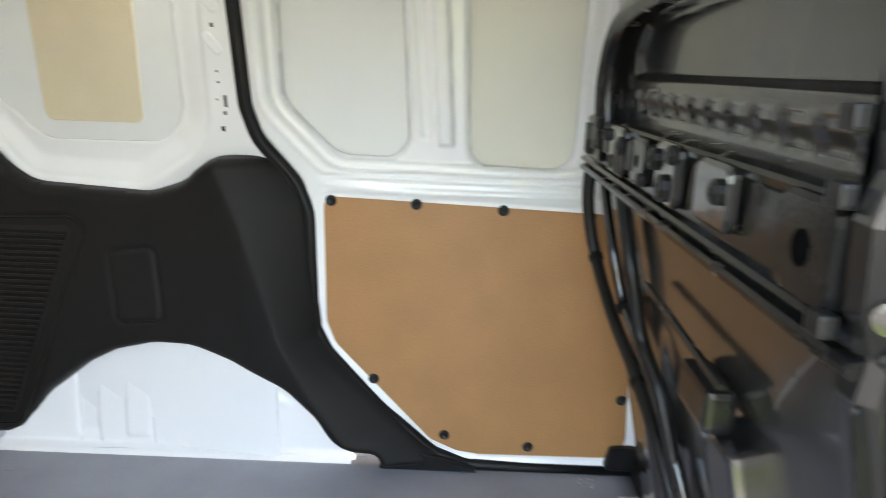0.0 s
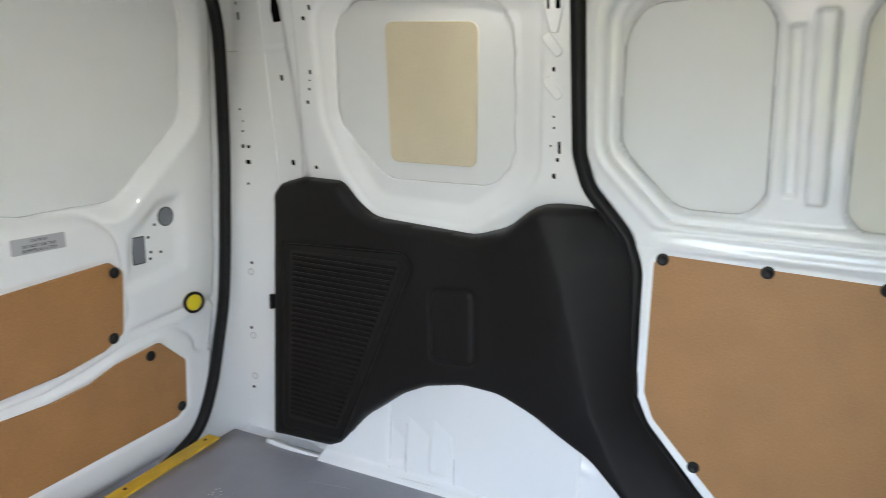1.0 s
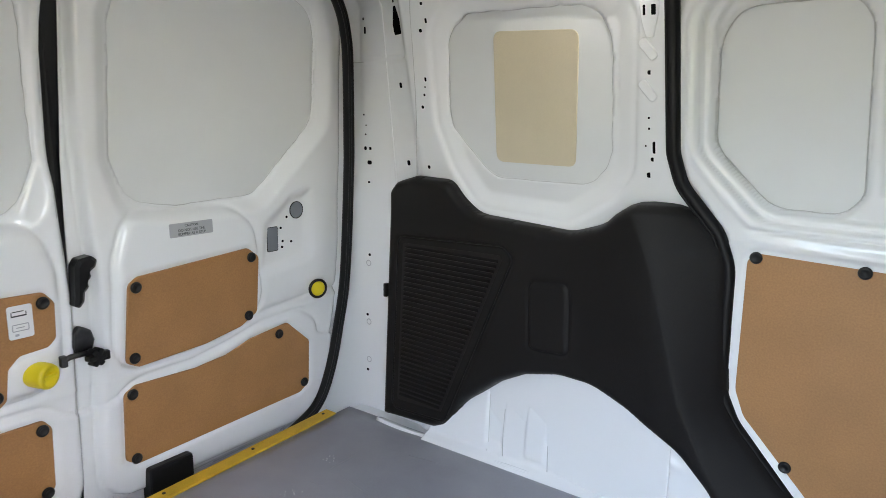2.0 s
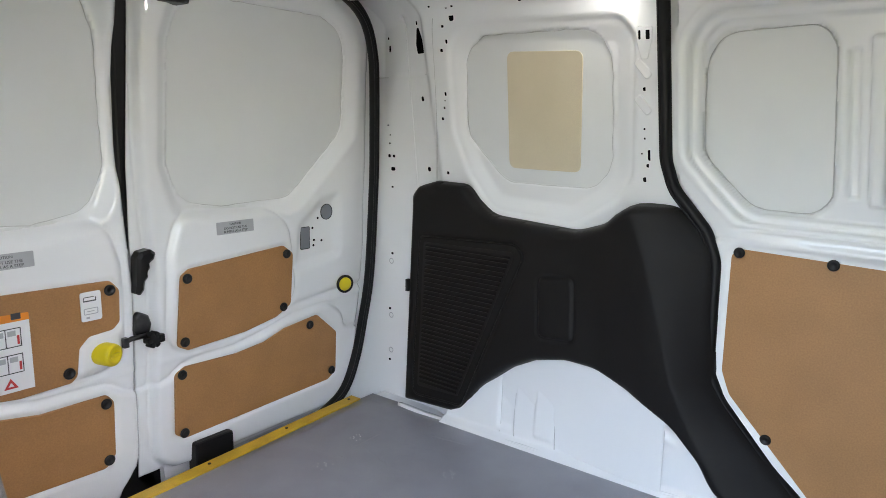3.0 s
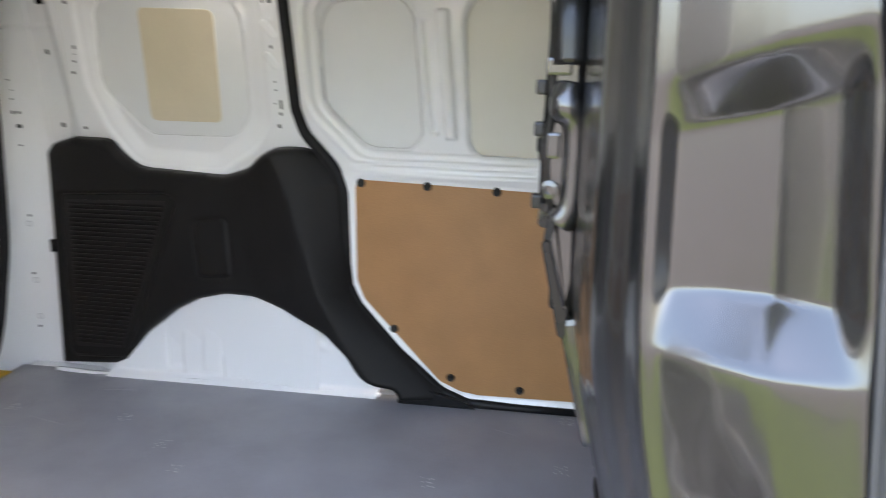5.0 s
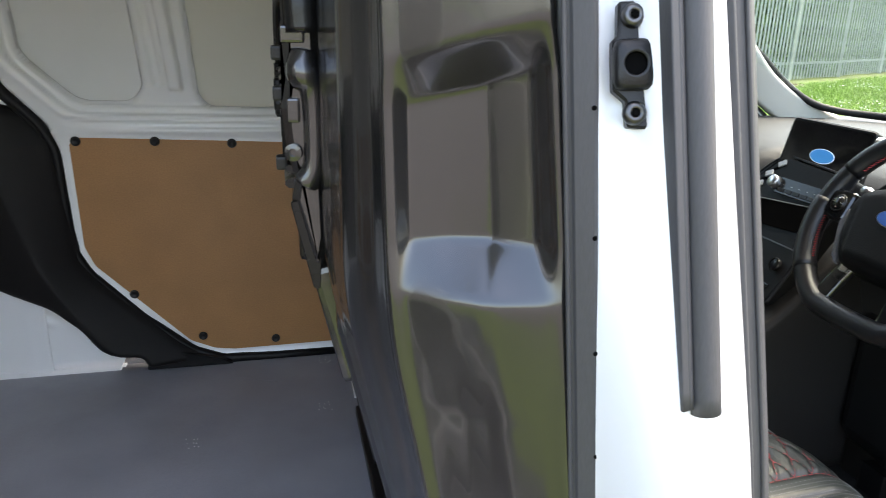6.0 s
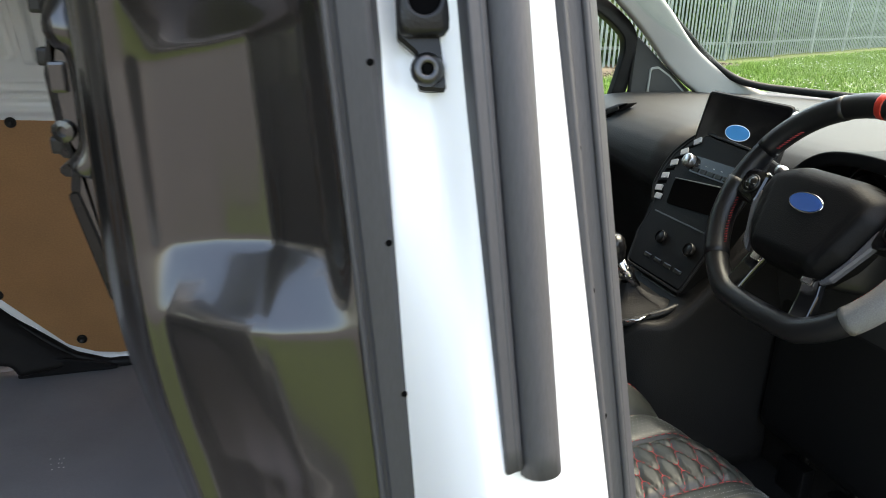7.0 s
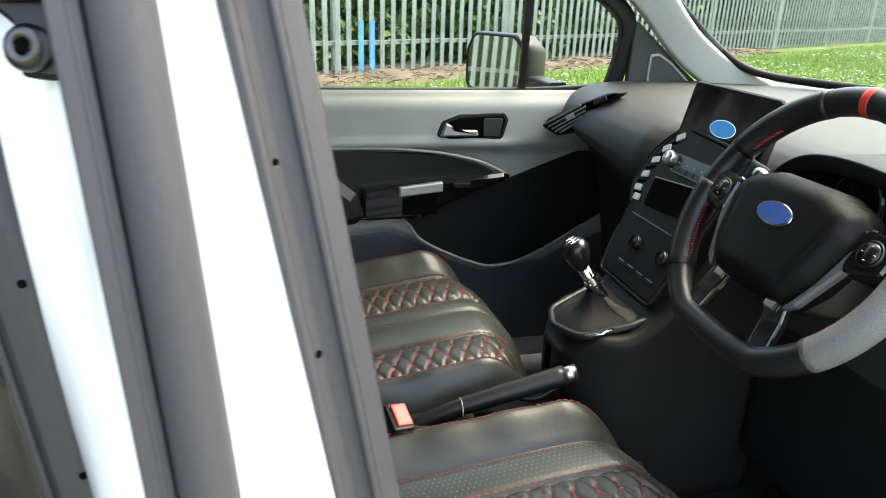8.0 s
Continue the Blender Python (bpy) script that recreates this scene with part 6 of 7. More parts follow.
# outside mirror
mir = thing("door_mirror", "black door mirror seen through the passenger window", "door mirror", (1.26, 1.60, 1.24))
m = aim((1.215, 1.645, 1.312), (-0.90, -0.42, 0.035))
face = rounded([(-0.105, -0.072), (0.088, -0.080), (0.106, -0.03), (0.104, 0.050), (0.070, 0.074), (-0.085, 0.072), (-0.108, 0.03)], 0.03, 4)
def shell_ring(k, h):
    return [m @ Vector((u * k, v * k, h)) for u, v in face]
bm = bmesh.new()
rings = [[bm.verts.new(p) for p in shell_ring(k, h)] for k, h in ((1.02, 0.002), (1.06, 0.008), (1.14, 0.0), (1.18, -0.025), (1.12, -0.07), (0.88, -0.11), (0.45, -0.135))]
for a, b in zip(rings, rings[1:]):
    for i in range(len(a)):
        bm.faces.new((a[i], a[(i + 1) % len(a)], b[(i + 1) % len(a)], b[i]))
bm.faces.new(rings[-1])
part("housing", bm, BLACK, mir, smooth=True)
part("glass", plate(face, lambda u, v, h: m @ Vector((u * 1.02, v * 1.02, h + 0.002)), 0.002), MIRROR, mir, "mirror glass")
part("arm", sweep([(1.30, 1.56, 1.27), (1.33, 1.45, 1.265)], rounded([(-0.03, -0.02), (0.03, -0.02), (0.03, 0.02), (-0.03, 0.02)], 0.01, 3)), BLACK, mir)

# windscreen and far pillar
solid("windscreen_pillar", "pale grey lined windscreen pillar", "pillar", sweep(smooth_path([(1.22, 1.30, 1.70), (1.40, 1.345, 1.60), (1.545, 1.378, 1.497), (1.66, 1.385, 1.388), (1.79, 1.375, 1.305), (1.93, 1.345, 1.245)], 6),
            rounded([(-0.050, -0.020), (0.050, -0.020), (0.044, 0.018), (-0.040, 0.022)], 0.012, 4), up=(-0.45, -0.88, 0.05)), PALEGREY, kind="structure", smooth=True)
screen = sheet("windscreen", grid(0, 1, 0.1), grid(0.08, 1.41, 0.07), lambda u, v: (2.10 - 0.85 * u - 0.75 * (1 - 0.3 * u) * (np.abs(v - MID) / 0.68) ** 2.6 * 0.36, v, 1.30 + 0.42 * u), GLASS, thick=0.004)
tagged(screen, "clear curved windscreen", "windscreen", kind="structure")
screen.visible_shadow = False
solid("windscreen_rubber", "black windscreen edge band", "windscreen seal", sweep(smooth_path([(1.46, 1.385, 1.575), (1.595, 1.375, 1.500), (1.722, 1.372, 1.398), (1.80, 1.352, 1.345), (1.87, 1.32, 1.322), (1.96, 1.25, 1.312), (2.06, 1.08, 1.308), (2.11, 0.75, 1.305), (2.06, 0.40, 1.305), (1.90, 0.15, 1.31)], 8), circle(0.011, 8, 1.0), up=(-0.5, 0, 0.8)), RUBBER, kind="structure", smooth=True)

# dashboard
dash = thing("dashboard", "charcoal grained plastic dashboard with centre stack", "dashboard", (1.45, MID, 0.55))
PROF_S = np.array([0.0, 0.12, 0.24, 0.34, 0.42, 0.50, 0.58, 0.66, 0.78, 0.90, 1.0])
PASS_X = np.array([2.12, 1.85, 1.60, 1.45, 1.355, 1.308, 1.290, 1.306, 1.42, 1.47, 1.52])
PASS_Z = np.array([1.290, 1.292, 1.296, 1.294, 1.282, 1.250, 1.190, 1.135, 1.09, 0.82, 0.60])
DRIV_X = np.array([2.12, 1.85, 1.60, 1.48, 1.42, 1.390, 1.370, 1.375, 1.41, 1.48, 1.52])
DRIV_Z = np.array([1.290, 1.292, 1.290, 1.285, 1.270, 1.225, 1.165, 1.095, 0.98, 0.82, 0.60])


def dash_place(u, v):
    w = step(u, 0.865, 0.94)
    round_off = lambda table: sum(k * np.interp(np.clip(v + o, 0, 1), PROF_S, table) for o, k in ((-0.07, 0.14), (-0.035, 0.22), (0, 0.28), (0.035, 0.22), (0.07, 0.14)))
    x = round_off(PASS_X) * w + round_off(DRIV_X) * (1 - w)
    z = round_off(PASS_Z) * w + round_off(DRIV_Z) * (1 - w)
    side = np.clip((u - 1.22) / 0.18, 0, 1)
    x = x + 0.02 * side ** 2 * step(v, 0.25, 0.5)
    return x, u, z + 0.045 * w * np.clip((u - 0.98) / 0.3, 0, 1) * step(v, 0.52, 0.66) * (1 - step(v, 0.80, 0.95))


sheet("dash_top", grid(0.06, 1.40, 0.02), np.linspace(0, 1, 110), dash_place, DASH, dash, thick=0.006)
# end vent, a slanting slot with upright blades
ax, nn = Vector((0.39, -0.80, 0.447)).normalized(), Vector((-0.902, -0.431, 0.016))
nn = (nn - ax * nn.dot(ax)).normalized()
mv = Matrix.Translation(Vector((1.333, 1.266, 1.238)) + nn * 0.032) @ Matrix((ax, nn.cross(ax), nn)).transposed().to_4x4()
vent_out = rounded([(-0.122, 0.006), (-0.0925, 0.017), (0.030, 0.018), (0.098, 0.0145), (0.131, 0.0055), (0.0395, -0.0076), (-0.0245, -0.039), (-0.079, -0.032)], 0.008, 4)
ev = part("end_vent", plate(vent_out, lambda u, v, h: mv @ Vector((u, v, h - 0.040)), 0.044, 0.004), MATT, dash, "black end air vent")
part("vent_opening", plate(rounded(inset(vent_out, 0.005), 0.004, 2), lambda u, v, h: mv @ Vector((u, v, 0.0042 + h)), 0.0008), HOLE, ev)
for (u0, v0), (u1, v1) in (((-0.105, 0.006), (0.020, 0.013)), ((-0.095, -0.004), (0.034, 0.006)), ((-0.085, -0.013), (0.030, -0.003)), ((-0.078, -0.022), (0.018, -0.012)), ((-0.062, -0.029), (-0.004, -0.022))):
    part("louvre", sweep([mv @ Vector((u0, v0, 0.006)), mv @ Vector((u1, v1, 0.006))], rounded([(-0.0026, -0.002), (0.0026, -0.002), (0.0020, 0.0022), (-0.0026, 0.001)], 0.0008, 2), up=tuple(nn)), VANE, ev)
part("vent_tab", boxed((-0.030, -0.010, 0.006), (-0.004, 0.004, 0.0115), 0.003, mv), STICKER, ev)
part("vent_wheel", boxed((0.058, 0.000, 0.003), (0.098, 0.010, 0.008), 0.002, mv), DASH, ev)
# centre stack
sn = Vector((-0.89, 0, 0.456)).normalized()
ms = aim((1.288, 0.752, 1.165), sn, (0.45, 0, 0.89))
stack_out = rounded([(-0.094, -0.178), (0.090, -0.178), (0.120, 0.050), (0.118, 0.115), (-0.081, 0.128), (-0.111, 0.103), (-0.135, 0.067), (-0.142, 0.028), (-0.138, -0.008), (-0.114, -0.039), (-0.108, -0.061), (-0.113, -0.108)], 0.012, 4)
stk = part("stack_panel", plate(stack_out, lambda u, v, h: ms @ Vector((u, v, h - 0.030)), 0.042, 0.006), MATT, dash, "black centre stack")
part("stack_bezel", sweep([ms @ Vector((u, v, 0.010)) for u, v in stack_out], circle(0.003, 6), up=tuple(sn), closed=True), RUBBER, stk)
part("tray_opening", plate(rounded([(-0.088, 0.020), (0.052, 0.034), (0.062, -0.022), (-0.074, -0.034)], 0.008, 3), lambda u, v, h: ms @ Vector((u, v, 0.012 + h)), 0.002), HOLE, stk)
part("button_panel", boxed((-0.062, 0.042, 0.012), (0.100, 0.078, 0.0145), 0.001, ms), KNOB, stk)
part("tray_edge", sweep([ms @ Vector((u, v, 0.013)) for u, v in ((-0.088, 0.021), (0.052, 0.035))], circle(0.0016, 6), up=tuple(sn)), VANE, stk)
for k in range(6):
    part("button", boxed((-0.052 + 0.023 * k, 0.046, 0.0142), (-0.034 + 0.023 * k, 0.055, 0.0162), 0.001, ms), BLACK, stk)
    part("button_mark", boxed((-0.045 + 0.023 * k, 0.062, 0.0144), (-0.040 + 0.023 * k, 0.0631, 0.0152), 0, ms), STICKER, stk)
part("volume_knob", lathe([(0.014, 0.0), (0.014, 0.012), (0.012, 0.015), (0.0, 0.015)], 20, aim((1.304, 0.821, 1.227), sn)), SATIN, stk, "silver volume knob", smooth=True)
arc = [(-0.084, 0.106), (-0.105, 0.078), (-0.117, 0.050), (-0.122, 0.018), (-0.120, -0.010), (-0.108, -0.027)]
for k, (u, v) in enumerate(arc):
    part("vent_blade", boxed((-0.010, -0.0065, 0.0), (0.010, 0.0065, 0.004), 0.0015, ms @ Matrix.Translation((u, v, 0.0115)) @ pose(0, 0, 0, 0, 0, 35 - 6 * k)), STICKER, stk, "silver vent blade")
    if k:
        part("vent_gap", boxed((-0.014, -0.003, 0.0), (0.012, 0.003, 0.001), 0, ms @ Matrix.Translation(((u + arc[k - 1][0]) / 2, (v + arc[k - 1][1]) / 2, 0.0118)) @ pose(0, 0, 0, 0, 0, 38 - 6 * k)), HOLE, stk)
part("vent_rim", sweep(smooth_path([ms @ Vector((u, v, 0.011)) for u, v in ((-0.076, 0.134), (-0.111, 0.108), (-0.139, 0.070), (-0.147, 0.028), (-0.142, -0.010), (-0.118, -0.043))], 5), circle(0.0035, 8), up=tuple(sn)), MATT, stk, smooth=True)
for yy, zz in ((0.782, 1.082), (0.690, 1.085)):
    part("heater_dial", lathe([(0.0125, 0.0), (0.012, 0.004), (0.010, 0.006), (0.0, 0.006)], 20, aim((1.231, yy, zz), sn)), BLACK, stk, smooth=True)
    part("dial_ring", lathe([(0.0130, 0.004), (0.0136, 0.006), (0.0125, 0.008)], 20, aim((1.231, yy, zz), sn)), STEEL, stk, smooth=True)
for k in range(4):
    part("slim_button", boxed((-0.055 + 0.034 * k, -0.150, 0.010), (-0.030 + 0.034 * k, -0.140, 0.0135), 0.002, ms), KNOB, stk)
part("stack_bar", boxed((-0.095, -0.058, 0.011), (0.090, -0.055, 0.0128), 0.0005, ms), STEEL, stk)
# touch screen
c = Vector((1.357, 0.760, 1.296))
rt, upv = Vector((0.040, -0.160, -0.008)).normalized(), Vector((0.028, 0.012, 0.122)).normalized()
nz = rt.cross(upv).normalized()
upv = nz.cross(rt)
mt = Matrix.Translation(c) @ Matrix((rt, upv, nz)).transposed().to_4x4()
scr = part("touch_screen", plate(slot(0.192, 0.138, 0.012), lambda u, v, h: mt @ Vector((u, v, h - 0.014)), 0.016, 0.003), BLACK, dash, "black touch screen")
part("screen_glass", plate(slot(0.178, 0.124, 0.008), lambda u, v, h: mt @ Vector((u, v, 0.002 + h)), 0.001), PIANO, scr)
part("logo_shape", plate(disc(1, 24, 0.028, 0.0155), lambda u, v, h: mt @ Vector((u, v - 0.002, 0.0032 + h)), 0.0005), SCREEN_PALE, scr, "pale rim of a blue oval")
part("logo_shape", plate(disc(1, 24, 0.0268, 0.0143), lambda u, v, h: mt @ Vector((u, v - 0.002, 0.0038 + h)), 0.0005), SCREEN_BLUE, scr, "blue oval on the screen")
part("screen_knob", lathe([(0.016, 0.0), (0.016, 0.01), (0.012, 0.014), (0, 0.014)], 16, aim(mt @ Vector((0.097, 0.045, -0.006)), tuple(rt))), SATIN, scr, smooth=True)
# instrument hood
part("instrument_hood", sweep(smooth_path([(1.34, 0.532, 1.220), (1.335, 0.526, 1.272), (1.335, 0.48, 1.306), (1.335, 0.40, 1.316), (1.335, 0.31, 1.306), (1.335, 0.27, 1.272), (1.34, 0.264, 1.220)], 6), rounded([(-0.045, -0.012), (0.05, -0.012), (0.05, 0.010), (-0.045, 0.006)], 0.005, 3), up=(0, 0, 1)), MATT, dash, "black instrument hood", smooth=True)
part("binnacle_back", boxed((1.375, 0.27, 1.19), (1.46, 0.525, 1.308), 0.02), MATT, dash)
part("instrument_face", boxed((1.365, 0.275, 1.20), (1.372, 0.52, 1.300), 0.004), PIANO, dash)
for yy in (0.34, 0.455):
    part("dial", lathe([(0.042, 0.0), (0.042, 0.003), (0.0395, 0.003)], 28, aim((1.364, yy, 1.252), (-1, 0, 0.1))), SATIN, dash, "silver dial ring")
part("stalk", sweep([(1.30, 0.46, 1.225), (1.285, 0.545, 1.262)], circle(0.008, 8)), BLACK, dash, smooth=True)
part("stalk_end", lathe([(0.010, 0.0), (0.011, 0.014), (0.008, 0.022), (0.0, 0.022)], 12, aim((1.285, 0.545, 1.262), (-0.1, 0.9, 0.4))), SATIN, dash, smooth=True)
part("column_shroud", sweep([(1.215, 0.407, 1.185), (1.40, 0.407, 1.140)], rounded([(-0.055, -0.045), (0.055, -0.045), (0.055, 0.045), (-0.055, 0.045)], 0.02, 4)), BLACK, dash, smooth=True)
part("knee_panel", boxed((1.40, 0.06, 0.72), (1.44, 0.62, 1.02), 0.02), BLACK, dash)
for yy in (0.30, 0.42, 0.54):
    part("pedal_arm", sweep(smooth_path([(1.56, yy, 0.95), (1.50, yy, 0.78), (1.46, yy, 0.66)], 4), circle(0.009, 8)), STEEL, dash, smooth=True)
    part("pedal_pad", boxed((1.43, yy - 0.032, 0.60), (1.462, yy + 0.032, 0.67), 0.006), RUBBER, dash)

# gear console
con = thing("gear_console", "charcoal gear console with leather gaiter", "centre console", (1.2, 0.74, 0.60))


def con_place(u, v):
    # u along the van, v round the cross section from the driver side to the passenger side
    t = (u - 1.03) / 0.40
    half = 0.106 * np.sqrt(np.clip(1 - (1 - np.clip((u - 1.055) / 0.12, 0, 1)) ** 2, 0, 1)) + 0.001
    yy = np.interp(v, [0.0, 0.18, 0.30, 0.36, 0.64, 0.70, 0.82, 1.0], [-1.0, -1.0, -1.0, -0.88, 0.88, 1.0, 1.0, 1.0])
    zz = np.interp(v, [0.0, 0.28, 0.33, 0.38, 0.62, 0.67, 0.72, 1.0], [0.0, 0.93, 0.99, 1.0, 1.0, 0.99, 0.93, 0.0])
    top = 0.965 + 0.16 * step(u, 1.14, 1.36) - 0.05 * (1 - step(u, 1.055, 1.12))
    low = 0.62 + 0.24 * (1 - step(u, 1.03, 1.25))
    return u, 0.735 + half * yy, low + (top - low) * zz


sheet("console_body", grid(1.056, 1.44, 0.008), np.linspace(0, 1, 60), con_place, CONSOLE, con, thick=0.004)
mg = aim((1.168, 0.735, 0.975), (-0.25, 0, 0.97), (1, 0, 0))
ring = rounded([(0.0, -0.110), (-0.055, -0.092), (-0.086, 0.0), (-0.082, 0.110), (0.068, 0.110), (0.080, 0.0), (0.068, -0.086)], 0.035, 5)
part("gaiter_ring", sweep([mg @ Vector((u, v, 0.004)) for u, v in ring], circle(0.007, 8), up=tuple(mg.to_3x3() @ Vector((0, 0, 1))), closed=True), BLACK, con, "black rim round the gaiter", smooth=True)
# the rim's highlight, modelled as a short bright bar
part("rim_highlight", sweep([mg @ Vector((u, v, 0.009)) for u, v in ((0.080, -0.030), (0.082, -0.055), (0.072, -0.080))], circle(0.0028, 6)), CHROME, con, "silver bar for the bright highlight on the rim", smooth=True)
bm = bmesh.new()
loops = []
for k, h, wob in ((0.96, 0.002, 0), (0.80, 0.010, 0.07), (0.58, 0.014, 0.12), (0.36, 0.022, 0.12), (0.22, 0.034, 0.06), (0.15, 0.044, 0.0)):
    loops.append([bm.verts.new(mg @ Vector(((u * k * (1 + wob * math.sin(9 * math.atan2(v, u)))) - 0.004 - 0.10 * h, (min(v, 0.035) + 0.022) * k * (1 + wob * math.cos(7 * math.atan2(v, u))) - 0.022, h))) for u, v in ring])
for a, b in zip(loops, loops[1:]):
    for i in range(len(a)):
        bm.faces.new((a[i], a[(i + 1) % len(a)], b[(i + 1) % len(a)], b[i]))
part("gaiter", bm, CONSOLE, con, "black leather gaiter", smooth=True)
tray = rounded([(-0.064, 0.040), (0.064, 0.040), (0.058, 0.108), (-0.058, 0.108)], 0.012, 4)
tr = part("tray", plate(tray, lambda u, v, h: mg @ Vector((u, v, 0.003 + h)), 0.001), HOLE, con, "open black tray")
part("tray_rim", sweep([mg @ Vector((u, v, 0.010)) for u, v in tray], rounded([(-0.004, -0.010), (0.004, -0.010), (0.004, 0.006), (-0.004, 0.006)], 0.002, 2), up=tuple(mg.to_3x3() @ Vector((0, 0, 1))), closed=True), LEATHER, tr, smooth=True)
lever = part("gear_lever", sweep([(1.150, 0.735, 1.000), (1.134, 0.734, 1.022), (1.100, 0.730, 1.064)], circle(0.011, 12)), CHROME, con, "chrome gear lever", smooth=True)
part("collar", lathe([(0.016, 0.0), (0.018, 0.006), (0.013, 0.014), (0.013, 0.020)], 16, aim((1.128, 0.7335, 1.030), (-0.62, -0.05, 0.78))), CHROME, lever, smooth=True)
knobm = aim((1.100, 0.729, 1.062), (-0.42, -0.05, 0.90))
part("gear_knob", lathe([(0.012, 0.0), (0.017, 0.008), (0.0225, 0.026), (0.024, 0.042), (0.019, 0.053), (0.010, 0.057), (0.0, 0.058)], 20, knobm), KNOB, lever, "black gear knob", smooth=True)
part("shift_pattern", plate(slot(0.020, 0.003, 0.001), lambda u, v, h: knobm @ Vector((u, v, 0.0582 + h)), 0.0004), PAPER, lever)
for k in (-0.008, 0.0, 0.008):
    part("shift_pattern", plate(slot(0.002, 0.016, 0.001), lambda u, v, h: knobm @ Vector((u + k, v, 0.0582 + h)), 0.0004), PAPER, lever)

# steering wheel
wheel = thing("steering_wheel", "black leather steering wheel with red centre mark", "steering wheel", (1.23, 0.407, 1.24))
tilt = radians(28)
wn_ = Vector((-math.cos(tilt), 0, math.sin(tilt)))
mw = aim((1.222, 0.407, 1.238), wn_, (math.sin(tilt), 0, math.cos(tilt)))
R = 0.178


def rim(a):
    """Angle from the top, clockwise as the driver sees it; the foot is slightly flattened."""
    x, y = R * math.sin(a), R * math.cos(a)
    return mw @ Vector((x, max(y, -0.162 - 0.25 * max(0, -0.162 - y)) if y < -0.162 else y, 0))


def rim_arc(a0, a1, r, n):
    return sweep([rim(a0 + (a1 - a0) * k / n) for k in range(n + 1)], circle(r, 14), up=tuple(wn_))


full = [rim(2 * math.pi * k / 72) for k in range(72)]
part("rim", sweep(full, circle(0.0188, 16), up=tuple(wn_), closed=True), RIM, wheel, "black leather rim", smooth=True)
part("centre_mark", rim_arc(-0.035, 0.035, 0.0196, 4), RED, wheel, "red band at the top", smooth=True)
for a0, a1 in ((-1.15, -0.35), (0.35, 1.15)):
    part("grip", rim_arc(a0, a1, 0.0198, 14), RIM, wheel, smooth=True)
for a in (-1.9, 1.9):
    part("grip", rim_arc(a - 0.4, a + 0.4, 0.0205, 14), RIM if a < 0 else PERF_LIT, wheel, "perforated grip, coloured paler for the light on it" if a > 0 else "", smooth=True)
bm = bmesh.new()
for a0, a1 in ((-2.2, -1.45), (-1.05, -0.75), (1.45, 2.2), (0.75, 1.05)):
    for k in range(int((a1 - a0) / 0.03)):
        a = a0 + 0.03 * k
        p, q = rim(a), rim(a + 0.018)
        cdir = (mw.translation - p).normalized()
        sweep([p + cdir * 0.0200 + wn_ * 0.007, q + cdir * 0.0200 + wn_ * 0.002], circle(0.0009, 5), bm=bm)
part("stitching", bm, STITCH, wheel, "red stitching", kind="stuff")
hub_out = [(-0.066, -0.092), (0.066, -0.092), (0.094, -0.050), (0.112, 0.012), (0.100, 0.050), (0.050, 0.066), (-0.050, 0.066), (-0.100, 0.050), (-0.112, 0.012), (-0.094, -0.050)]


def hub_place(u, v):
    sd = sdf(hub_out, u, v, 0.03)
    h = -0.022 + 0.050 * np.sqrt(np.clip(1 - (1 - np.clip(-sd / 0.030, 0, 1)) ** 2, 0, 1)) + 0.006 * np.cos(u * 12)
    h = h - 0.0025 * np.exp(-((np.abs(u) - 0.058 - 0.25 * (v + 0.07)) / 0.0025) ** 2)
    q = np.stack([u, v, h, np.ones_like(u)], 0)
    w = np.tensordot(np.array(mw), q, 1)
    return w[0], w[1], w[2]


